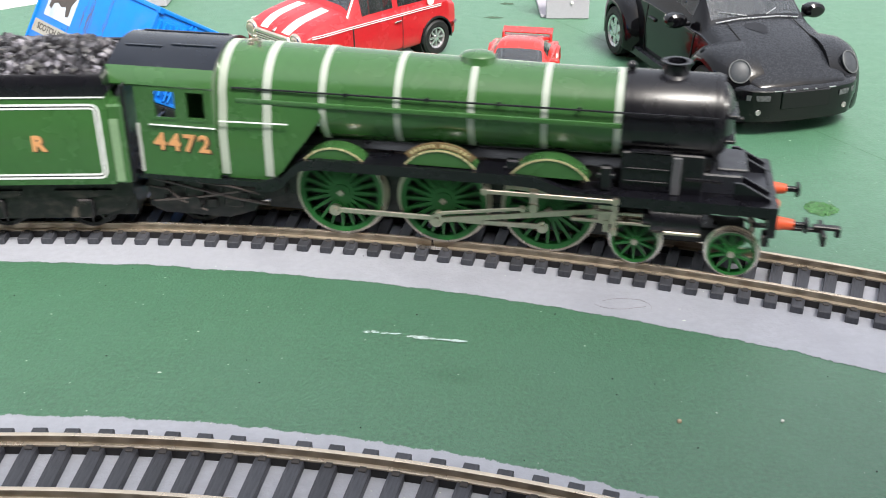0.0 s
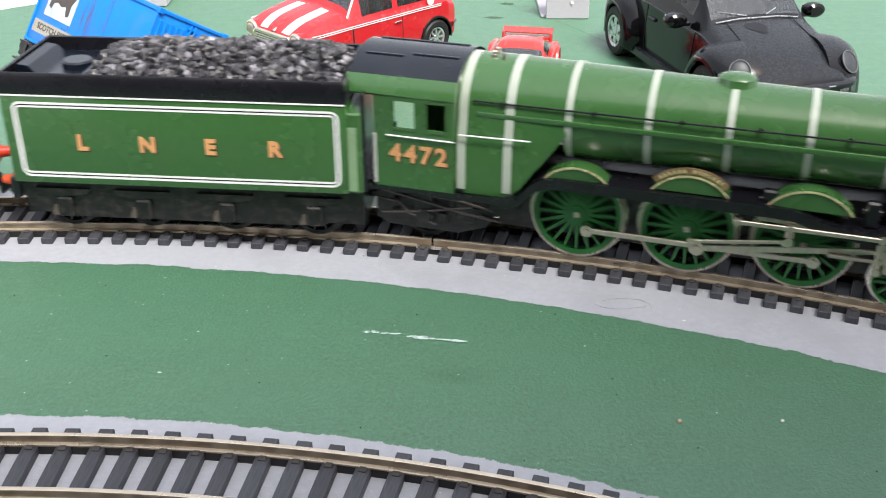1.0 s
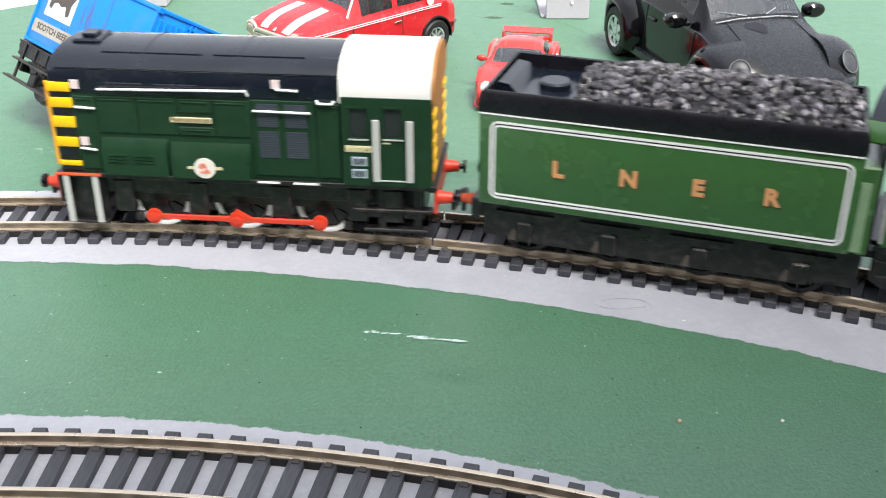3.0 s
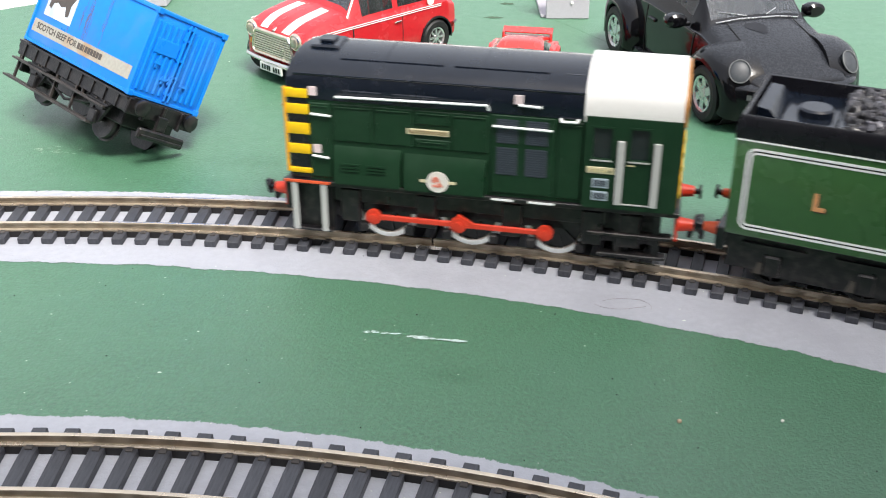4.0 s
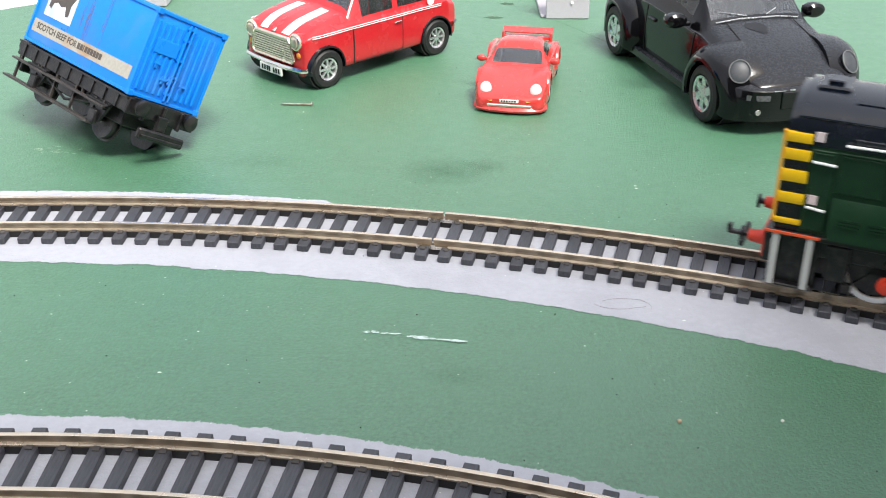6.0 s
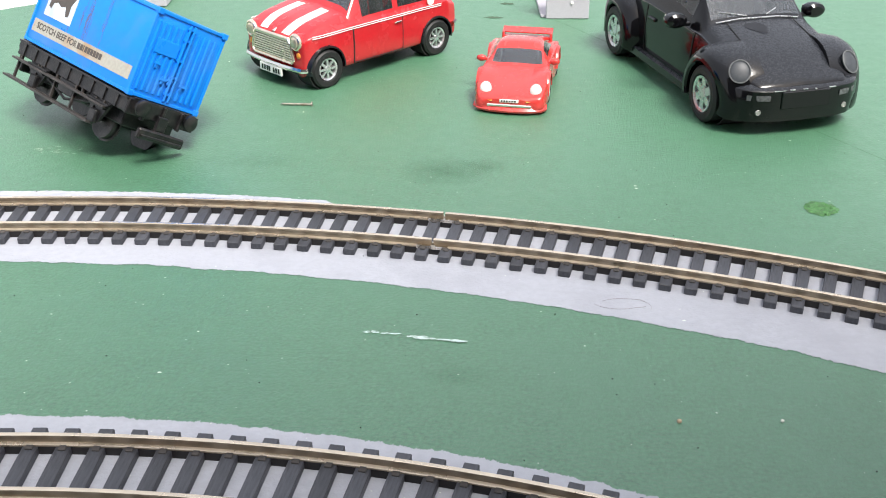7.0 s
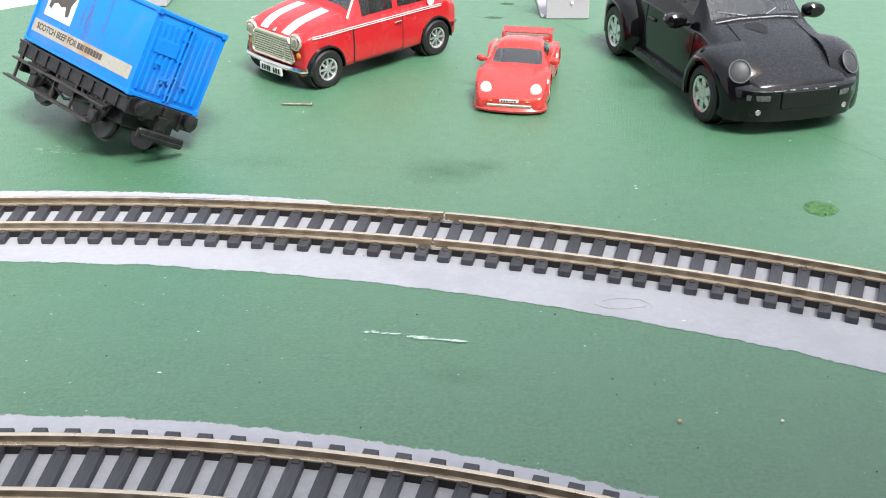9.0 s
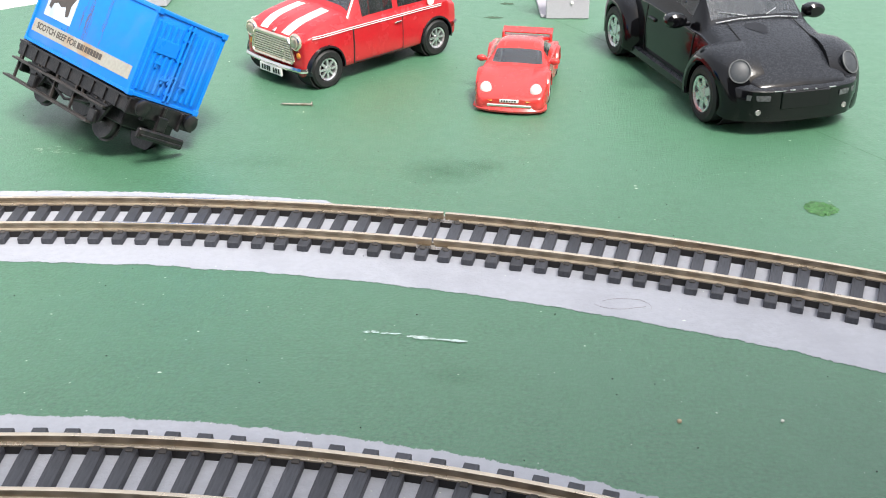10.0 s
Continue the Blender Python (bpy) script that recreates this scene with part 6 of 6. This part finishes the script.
    for s in (-1, 1):
        bm = bmesh.new()
        loft(bm, [[(35.4, s * 6.4, 4.6), (36.2, s * 6.4, 5.1), (35.3, s * 6.4, 5.6)], [(33.8, s * 11.6, 4.6), (34.6, s * 11.6, 5.1), (33.7, s * 11.6, 5.6)]])
        part("indicator", bm, AMBER, car, "amber front indicator strip")
    place_car(car, (31.1, 422.0), -100.4)
    return car


# ---- the derailed goods wagon ----
WAGON_BLUE = mat("bright_blue_plastic", (0.006, 0.20, 0.74), 0.36, spec=0.3, vary=0.05, grain=400, dirt=(0.10, 0.17, 0.30), dirt_amount=0.25, dirt_scale=90)
WAGON_BLACK = mat("weathered_wagon_frame", (0.005, 0.005, 0.006), 0.4, vary=0.4, grain=700, dirt=(0.045, 0.038, 0.036), dirt_amount=0.4, dirt_scale=420, bump=0.12, bump_scale=1400)
WORN_BOARD = mat("worn_footboard_plastic", (0.030, 0.027, 0.026), 0.45, vary=0.5, grain=700, dirt=(0.075, 0.062, 0.055), dirt_amount=0.5, dirt_scale=300)
BANNER = mat("faded_silver_banner", (0.36, 0.35, 0.31), 0.5, vary=0.12, dirt=(0.34, 0.20, 0.09), dirt_amount=0.7, dirt_scale=90)


def make_wagon():
    wag = empty("goods_wagon")
    tagged(wag, "blue container wagon on a black chassis, derailed and tilted", "railway wagon")
    L, W, H = 67.4, 29.1, 28.8
    bm = bmesh.new()
    box(bm, -L, 0, 0, W, 0, H, 0.4, 2)
    body = part("container", bm, WAGON_BLUE, wag, "bright blue container body, scuffed")
    # corner posts, rails
    for y in (-0.35, W - 0.65):
        for x in (-L - 0.3, -0.7):
            bm = bmesh.new()
            box(bm, x, x + 1.0, y, y + 1.0, -0.2, H + 0.2, 0.15)
            part("corner_post", bm, WAGON_BLUE, body)
    for x0, x1, y0, y1 in ((-L - 0.3, 0.3, -0.45, 0.5), (-L - 0.3, 0.3, W - 0.5, W + 0.45), (-0.5, 0.5, -0.3, W + 0.3)):
        for z in (-0.3, H - 0.7):
            bm = bmesh.new()
            box(bm, x0, x1, y0, y1, z, z + 1.1, 0.15)
            part("frame_rail", bm, WAGON_BLUE, body)
    for x, y in ((0.2, -0.2), (0.2, W - 1.5)):
        for z in (-0.6, H - 1.2):
            bm = bmesh.new()
            box(bm, -1.2, 0.9, y - 0.2, y + 1.9, z, z + 2.0, 0.2)
            part("corner_casting", bm, WAGON_BLUE, body)
    # ribbed end doors
    for k in range(11):
        y = 1.6 + k * 2.36
        if abs(y - W / 2) < 1.0:
            continue
        bm = bmesh.new()
        box(bm, -0.2, 0.55, y, y + 1.15, 2.0, H - 3.0, 0.25)
        part("rib", bm, WAGON_BLUE, body)
    bm = bmesh.new()
    box(bm, -0.2, 0.75, 3.4, 12.6, 15.4, 20.4, 0.2)
    part("door_panel", bm, WAGON_BLUE, body)
    for y in (W / 2 - 0.9, W / 2 + 0.9):
        bm = bmesh.new()
        rod(bm, (0.9, y, 1), (0.9, y, H - 1), 0.42, seg=10)
        for z in (3, 9, 15, 22, 26):
            box(bm, 0.1, 1.2, y - 0.7, y + 0.7, z, z + 0.8, 0.1)
        part("locking_bar", bm, WAGON_BLUE, body)
    for y, z in ((5.0, 11.8), (9.4, 7.2), (12.0, 7.6), (17.5, 7.0)):
        bm = bmesh.new()
        box(bm, 0.4, 1.1, y, y + 2.6, z, z + 0.8, 0.15)
        box(bm, 0.4, 1.0, y + 0.4, y + 1.4, z - 1.2, z + 1.6, 0.15)
        part("door_latch", bm, WAGON_BLUE, body)
    # side panel seams, banner, poster
    rust = mat("rust_streak", (0.13, 0.10, 0.14), 0.7, vary=0.3, grain=500, dirt=(0.12, 0.07, 0.06), dirt_amount=0.9, dirt_scale=200)
    rr = random.Random(21)
    for x0, n_s, spread in ((-35.5, 16, 2.2), (-25.0, 7, 0.7), (-44.5, 3, 0.6)):
        bm = bmesh.new()
        for k in range(n_s):
            x, top = x0 + rr.gauss(0, spread), H - 1 - rr.uniform(0, 12)
            ln, wd = rr.uniform(3, 13), rr.uniform(0.07, 0.22)
            zs = [max(1.2, top - ln * u / 6) for u in range(7)]
            lft = [bm.verts.new((x - wd * rr.uniform(0.2, 1), -0.03 - 0.002 * k, z)) for z in zs]
            rgt = [bm.verts.new((x + wd * rr.uniform(0.2, 1), -0.03 - 0.002 * k, z)) for z in zs]
            for u in range(6):
                bm.faces.new((lft[u], lft[u + 1], rgt[u + 1], rgt[u]))
        part("rust_streaks", bm, rust, body, "dark rusty scratches running down", smooth=False)
    bm = bmesh.new()
    box(bm, -24.2, -23.9, -0.1, 0.1, 1.0, H - 1.0)
    part("seam", bm, WAGON_BLUE, body, smooth=False)
    bm = bmesh.new()
    box(bm, -65.5, -2.4, -0.12, 0.1, 3.8, 8.4)
    ban = part("banner", bm, BANNER, body, "faded silver banner with dark lettering", smooth=False)
    ink = mat("dark_banner_ink", (0.07, 0.06, 0.055), 0.6)
    words("SCOTCH BEEF FOR", 3.15, ink, ban, pose(-49.4 * MM, -0.16 * MM, 6.2 * MM, 90, 0, 0), "lettering", 0.02, "", 1.0, 0.09)
    bm = bmesh.new()
    for k, x in enumerate((-35.2, -33.4, -31.6, -30.4, -28.6, -26.8, -25.0, -23.2, -21.4)):
        box(bm, x, x + (1.5 if k != 2 else 0.6), -0.2, -0.1, 5.2, 7.3)
    part("bars", bm, ink, ban, smooth=False)
    bm = bmesh.new()
    box(bm, -61.5, -43.8, -0.12, 0.1, 10.8, 27.5)
    pos = part("poster", bm, mat("faded_poster_white", (0.55, 0.60, 0.68), 0.5, vary=0.08, dirt=(0.30, 0.40, 0.60), dirt_amount=0.6, dirt_scale=150), body, "white panel with a torn black shape", smooth=False)
    bm = bmesh.new()
    shape = [(-55.6, 27.4), (-56.2, 22.5), (-55.0, 20.0), (-55.4, 15.4), (-54.0, 14.6), (-53.4, 17.0), (-51.6, 17.6), (-49.8, 16.6), (-47.6, 17.4), (-46.6, 14.0), (-45.2, 14.4), (-45.4, 18.4), (-44.2, 21.0), (-44.6, 25.4), (-45.4, 27.4)]
    prism(bm, [(-61.0 + (x + 56.2) * 1.32, z - 1.0) for x, z in shape], -0.2, -0.1)
    part("printed_shape", bm, ink, pos, smooth=False)
    # chassis
    cx = -L / 2
    bm = bmesh.new()
    box(bm, -L - 2, 2.0, 2, W - 2, -2.2, -0.5, 0.2)
    part("deck", bm, WAGON_BLACK, wag)
    for s, y in ((-1, 1.4), (1, W - 1.4)):
        bm = bmesh.new()
        box(bm, -L - 2, 1.6, y - 1.1, y + 1.1, -6.2, -0.9, 0.3)
        for k in range(9):
            x = -L + 2 + k * 7.6
            box(bm, x, x + 1.0, y + s * 1.1 - 0.5, y + s * 1.1 + 0.5, -6.0, -1.2, 0.1)
        box(bm, -L - 2, 1.6, y + s * 1.0 - 0.4, y + s * 1.9, -1.7, -1.0) if s > 0 else box(bm, -L - 2, 1.6, y - 1.9, y - 0.6, -1.7, -1.0)
        part("solebar", bm, WAGON_BLACK, wag)
        for z, out, x0, x1 in ((-7.6, 2.6, -L - 2, -8.0), (-14.6, 3.2, -L - 3, -13.0)):
            bm = bmesh.new()
            mid = 0.2 + (out - 0.2) * 0.55
            for a, b in ((0.2, mid - 0.1), (mid + 0.1, out)):
                box(bm, x0, x1, min(y + s * a, y + s * b), max(y + s * a, y + s * b), z - 0.7, z + (0.2 if a < 1 else 0.05), 0.15)
            for k in range(5):
                x = x0 + 3 + k * (x1 - x0 - 6) / 4
                box(bm, x, x + 0.8, min(y, y + s * 1.0), max(y, y + s * 1.0), z, -2.0, 0.1)
            part("footboard", bm, WORN_BOARD, wag, "long grey brown footboard")
        for x in (-L + 14, -13.5):
            bm = bmesh.new()
            prism(bm, [(x - 6.5, -6), (x + 6.5, -6), (x + 2.6, -13.6), (x - 2.6, -13.6)], y - 0.5, y + 0.5)
            box(bm, x - 2.2, x + 2.2, min(y, y + s * 2.0), max(y, y + s * 2.0), -14.6, -10.0, 0.4)
            for k in range(3):
                box(bm, x - 6.5 + k, x + 6.5 - k, min(y, y + s * 1.6), max(y, y + s * 1.6), -7.4 - k * 0.8, -6.8 - k * 0.8)
            part("axle_guard", bm, WAGON_BLACK, wag)
            wh = empty("wheel")
            wh.parent = wag
            wh.matrix_basis = pose(x * MM, (W / 2 + s * 8.6) * MM, -12.6 * MM)
            bm = bmesh.new()
            r = 6.3
            lathe(bm, [(s * 1.0, r * 0.25), (s * 0.6, r * 0.5), (s * 1.1, r * 0.82), (s * 1.1, r), (-s * 0.8, r), (-s * 0.8, r + 0.8), (-s * 1.3, r + 0.8), (-s * 1.3, r * 0.3)], axis="y", seg=36)
            part("tyre", bm, WAGON_BLACK, wh)
        bm = bmesh.new()
        path_rod(bm, [(-L + 20, y, -9), (-L / 2, y, -12.5), (-19, y, -9)], 0.5)
        box(bm, -L / 2 - 5, -L / 2 + 5, min(y, y + s), max(y, y + s), -11, -6, 0.4)
        part("brake_gear", bm, WAGON_BLACK, wag)
    for x in (-L + 14, -13.5):
        bm = bmesh.new()
        rod(bm, (x, 1, -12.6), (x, W - 1, -12.6), 0.9)
        part("axle", bm, WAGON_BLACK, wag)
    for e, x in ((1, 1.2), (-1, -L - 1.2)):
        bm = bmesh.new()
        box(bm, x - 0.9, x + 0.9, 0.4, W - 0.4, -6.4, -1.0, 0.3)
        for y in (7, W / 2, W - 7):
            box(bm, x - 0.8 + e, x + 0.8 + e, y - 0.6, y + 0.6, -7.2, -0.8, 0.2)
        part("headstock", bm, WAGON_BLACK, wag)
        for y in (4.4, W - 4.4):
            bm = bmesh.new()
            lathe(bm, [(x, 1.7), (x + e * 1.6, 1.4), (x + e * 2.6, 1.1), (x + e * 2.8, 2.7), (x + e * 3.8, 2.7), (x + e * 4.2, 2.0)], (0, y, -3.0), "x", 20)
            part("buffer", bm, WAGON_BLACK, wag)
        bm = bmesh.new()
        box(bm, min(x - e * 6, x + e * 5), max(x - e * 6, x + e * 5), W / 2 - 1.2, W / 2 + 1.2, -10.8, -9.4, 0.3)
        box(bm, x + e * 4 - 1.0, x + e * 4 + 1.0, W / 2 - 9.5, W / 2 + 9.5, -12.6, -9.0, 0.5)
        box(bm, x + e * 5.2 - 0.5, x + e * 5.2 + 0.5, W / 2 - 8.5, W / 2 + 8.5, -11.8, -10.9, 0.2)
        box(bm, x + e * 2 - 0.8, x + e * 2 + 0.8, W / 2 - 2, W / 2 + 2, -9.8, -4, 0.3)
        part("coupling", bm, WAGON_BLACK, wag)
    bm = bmesh.new()
    box(bm, -L + 3, -3, 4.2, W - 4.2, -11.5, -2.0, 0.4)
    for x in (-L + 24, -L / 2, -24):
        box(bm, x - 1.2, x + 1.2, 2.6, W - 2.6, -10.5, -4.0, 0.3)
    part("underframe_block", bm, WAGON_BLACK, wag)
    m = Matrix(((0.7168, 0.5774, 0.3909, -102.5 * MM), (-0.6947, 0.6393, 0.3296, 337.4 * MM), (-0.0596, -0.5078, 0.8594, 26.3 * MM), (0, 0, 0, 1)))
    q = m.to_quaternion().to_matrix().to_4x4()
    wag.matrix_basis = Matrix.Translation((-102.5 * MM, 337.4 * MM, WAGON_Z * MM)) @ q
    return wag


WAGON_Z = 26.3


# ---- small things on the board ----
def stain(cx, cy, rx, ry, strength):
    """A faint darker green mark that fades out at its edge."""
    ma = bpy.data.materials.new("darker_green_patch")
    ma.use_nodes = True
    n, l = ma.node_tree.nodes, ma.node_tree.links
    b, out = n["Principled BSDF"], n["Material Output"]
    b.inputs["Base Color"].default_value, b.inputs["Roughness"].default_value = (0.030, 0.095, 0.045, 1), 0.6
    tc, gr, ns, clear, mx = (n.new("ShaderNode" + k) for k in ("TexCoord", "TexGradient", "TexNoise", "BsdfTransparent", "MixShader"))
    mp, m1, m2 = n.new("ShaderNodeMapping"), n.new("ShaderNodeMath"), n.new("ShaderNodeMath")
    gr.gradient_type = "SPHERICAL"
    mp.inputs["Scale"].default_value = (1 / (rx * MM), 1 / (ry * MM), 1)
    ns.inputs["Scale"].default_value, ns.inputs["Detail"].default_value = 260, 8
    m1.operation, m2.operation, m2.inputs[1].default_value, m2.use_clamp = "MULTIPLY", "MULTIPLY", strength * 3.2, True
    l.new(tc.outputs["Object"], mp.inputs[0])
    l.new(mp.outputs[0], gr.inputs[0])
    l.new(tc.outputs["Object"], ns.inputs[0])
    l.new(gr.outputs["Fac"], m1.inputs[0])
    l.new(ns.outputs["Fac"], m1.inputs[1])
    l.new(m1.outputs[0], m2.inputs[0])
    l.new(m2.outputs[0], mx.inputs[0])
    l.new(clear.outputs[0], mx.inputs[1])
    l.new(b.outputs[0], mx.inputs[2])
    l.new(mx.outputs[0], out.inputs[0])
    bm = bmesh.new()
    bm.faces.new([bm.verts.new((rx * math.cos(a), ry * math.sin(a), 0)) for a in [2 * math.pi * k / 32 for k in range(32)]])
    ob = part("stain", bm, ma, smooth=False)
    ob.matrix_basis = pose(cx * MM, cy * MM, 0.09 * MM)
    tagged(ob, "faint darker patch on the green board", "stain")


def make_small():
    bm = bmesh.new()
    rod(bm, (-61.4, 396.5, 0.6), (-50.4, 395.8, 0.6), 0.42, seg=10)
    rod(bm, (-62.6, 396.6, 0.5), (-61.4, 396.5, 0.6), 0.05, 0.42, seg=10)
    rod(bm, (-50.4, 395.8, 0.62), (-50.0, 395.78, 0.62), 1.1, seg=14)
    tagged(part("nail", bm, mat("dull_nail", (0.42, 0.38, 0.33), 0.35, metal=0.9, dirt=(0.2, 0.12, 0.08), dirt_amount=0.6, dirt_scale=400)), "small dull steel nail lying on the green board", "nail")
    # grey open plastic tray
    tray = empty("plastic_tray")
    tagged(tray, "grey plastic tray standing on the board", "tray")
    grey = mat("grey_plastic", (0.42, 0.41, 0.46), 0.4, vary=0.05)
    for nm, dims in (("front_panel", (49.3, 69.8, 514.6, 516.4, 0.1, 34)), ("base", (47.0, 69.8, 516.4, 556, 0.1, 1.6)), ("back_panel", (47.0, 69.8, 556, 558, 0.1, 34)), ("side_panel", (68.0, 69.8, 516.4, 556, 1.6, 34))):
        bm = bmesh.new()
        box(bm, *dims, 0.3)
        part(nm, bm, grey, tray)
    bm = bmesh.new()
    rod(bm, (61.5, 514.0, 8.0), (61.5, 515.0, 8.0), 0.7)
    part("stud", bm, CAR_WHITE, tray)
    store = empty("storage_box")
    tagged(store, "pale grey plastic box standing at the back of the board", "box")
    for nm, dims in (("body", (-178, -137.2, 536, 575, 0.1, 30)), ("lid", (-178.8, -136.6, 535.4, 575.6, 30, 33))):
        bm = bmesh.new()
        box(bm, *dims, 0.5)
        part(nm, bm, grey, store)
    # joint between two boards
    bm = bmesh.new()
    jr = random.Random(14)
    pts = [(62.1 + 88.6 * u, 497.7 - 155.2 * u) for u in [-0.1 + 0.02 * k for k in range(78)]]
    va = [bm.verts.new((x - jr.uniform(0.02, 0.14), y - 0.05, 0.1)) for x, y in pts]
    vb = [bm.verts.new((x + jr.uniform(0.02, 0.14), y + 0.05, 0.1)) for x, y in pts]
    for k in range(len(pts) - 1):
        bm.faces.new((va[k], vb[k], vb[k + 1], va[k + 1]))
    tagged(part("board_joint", bm, mat("dark_joint", (0.04, 0.115, 0.055), 0.8, vary=0.3), smooth=False), "thin joint line between two green boards", "joint", kind="structure")
    for cx, cy, rx, ry, k in ((0.6, 333.5, 17, 13, 0.16), (14, 338, 9, 7, 0.12), (-62, 342, 20, 8, 0.06), (3, 214, 9, 5, 0.07)):
        stain(cx, cy, rx, ry, k)
    # filled hole with a rough rim
    rng = random.Random(2)
    bm = bmesh.new()
    n = 44
    rings = []
    for r, z in ((5.2, 0.02), (4.4, 0.35), (3.4, 0.45), (2.6, 0.12), (1.2, 0.06)):
        rings.append([(117.1 + r * rng.uniform(0.86, 1.1) * math.cos(2 * math.pi * k / n), 304.8 + r * rng.uniform(0.86, 1.1) * math.sin(2 * math.pi * k / n), z + rng.uniform(0, 0.2)) for k in range(n)])
    loft(bm, rings, True, False, True)
    tagged(part("filled_hole", bm, mat("old_green_filler", (0.055, 0.165, 0.05), 0.5, vary=0.6, grain=700, bump=0.5, bump_scale=2500), smooth=False), "patched screw hole with a rough green rim in the board", "patch")
    bm = bmesh.new()
    for pts in ([(42.0, 248.3), (46, 249.6), (52, 248.8), (54.5, 245.8), (54.0, 243.6)], [(39.8, 246.8), (42, 245.0), (46.5, 244.2), (53, 245.4)]):
        sm = smooth_rows([(x, y, 0.3) for x, y in pts], 8)
        path_rod(bm, [tuple(p) for p in sm], 0.045, 5)
    tagged(part("stray_hair", bm, mat("hair_fibre", (0.30, 0.28, 0.28), 0.5)), "thin dark stray fibre on the grey bed", "fibre")
    for cx, cy, a, b in ((24.5, 517.0, 5.2, 2.0), (32.0, 542.0, 4.0, 2.2)):
        bm = bmesh.new()
        ring = [(cx + a * rng.uniform(0.5, 1.1) * math.cos(2 * math.pi * k / 26), cy + b * rng.uniform(0.5, 1.1) * math.sin(2 * math.pi * k / 26), 0.13) for k in range(26)]
        bm.faces.new([bm.verts.new(q) for q in ring])
        tagged(part("scuff", bm, mat("scuffed_board", (0.05, 0.085, 0.05), 0.7, vary=0.4, grain=600), smooth=False), "dark scuffed patch in the green paint", "scuff")
    bm = bmesh.new()
    for k in range(16):
        x, y, ln = rng.uniform(-143, -127), rng.uniform(348, 355), rng.uniform(1.0, 3.4)
        an = rng.uniform(-0.25, 0.35)
        vs = [bm.verts.new((x + u * ln * math.cos(an) - v * math.sin(an), y + u * ln * math.sin(an) + v * math.cos(an), 0.15)) for u, v in ((0, -0.05), (0.5, -0.16), (1, 0), (0.5, 0.14))]
        bm.faces.new(vs)
    tagged(part("scratches", bm, mat("pale_scratch", (0.50, 0.60, 0.50), 0.7), smooth=False), "pale scratches in the green paint", "scratches", kind="stuff")
    bm = bmesh.new()
    bmesh.ops.create_icosphere(bm, subdivisions=1, radius=0.6, matrix=Matrix.Translation((52.3, 195.9, 0.4)))
    tagged(part("crumb", bm, mat("tan_crumb", (0.45, 0.34, 0.24), 0.7)), "tiny tan crumb on the green board", "crumb")
    bm = bmesh.new()
    bmesh.ops.create_icosphere(bm, subdivisions=1, radius=0.45, matrix=Matrix.Translation((75.2, 196.1, 0.3)))
    tagged(part("paint_chip", bm, mat("white_chip", (0.75, 0.74, 0.70), 0.6)), "tiny white chip of paint on the board", "chip")


make_wagon()
make_mini()
make_beetle()
make_sports_car()
make_small()


# ---- movement ----
def along(start, t):
    """Angle on the far track's circle."""
    return start + 0.1169 * t - 0.000247 * ((t - 2.5) ** 2 - 6.25)


def train_pose(start, t, turn=0.0, drop=0.0):
    f = along(start, t)
    x, y, _ = arc(FAR_C, FAR_R, f)
    return pose(x * MM, y * MM, drop * MM, 0, 0, -math.degrees(f) + turn)


def motions():
    times = [i / 10 for i in range(101)]
    for thing, start, turn, drop in ((locomotive, 0.2022, 0.7, 0.0), (tender, -0.0433, -1.0, -0.4), (shunter, -0.2529, 0.0, 0.0)):
        walk(thing, [(t, train_pose(start, t, turn, drop)) for t in times])
    run = lambda t: (along(0, t)) * FAR_R
    for spins in (LOCO_SPIN, TENDER_SPIN, SHUNT_SPIN):
        for wheel, x, y, z, r, yaw in spins:
            walk(wheel, [(t, pose(x * MM, y * MM, z * MM, 0, 0, yaw) @ Matrix.Rotation(run(t) / r, 4, "Y")) for t in times])

    def crank(t):
        a = PIN_A + run(t) / R_DRIVE
        return PIN * math.sin(a), PIN * math.cos(a)
    walk(loco_rods["coupling"], [(t, pose((-29.3 + crank(t)[0]) * MM, -11.2 * MM, (Z_DRIVE + crank(t)[1]) * MM)) for t in times])
    cross = []
    for t in times:
        px, pz = crank(t)
        hz = 19.6
        dz = hz - (Z_DRIVE + pz)
        cx = px + math.sqrt(47.0 ** 2 - dz ** 2)
        cross.append((t, px, Z_DRIVE + pz, cx, hz, math.degrees(math.atan2(dz, cx - px))))
    walk(loco_rods["main"], [(t, pose(px * MM, -12.3 * MM, pz * MM, 0, -a, 0)) for t, px, pz, cx, hz, a in cross])
    walk(loco_rods["crosshead"], [(t, pose(cx * MM, -13.2 * MM, hz * MM)) for t, px, pz, cx, hz, a in cross])
    walk(loco_rods["eccentric"], [(t, pose((px * 0.45) * MM, -13.4 * MM, (Z_DRIVE + (pz - Z_DRIVE) * 0.45) * MM, 0, -math.degrees(math.atan2(19.0 - Z_DRIVE - (pz - Z_DRIVE) * 0.45, 25.0 - px * 0.45)), 0)) for t, px, pz, cx, hz, a in cross])
    base = math.radians(145) - run(4.5) / 8.6
    walk(shunter_rod, [(t, pose((-23.5 + 2.7 * math.sin(base + run(t) / 8.6)) * MM, -15.3 * MM, (12.6 + 2.7 * math.cos(base + run(t) / 8.6)) * MM)) for t in times])


motions()
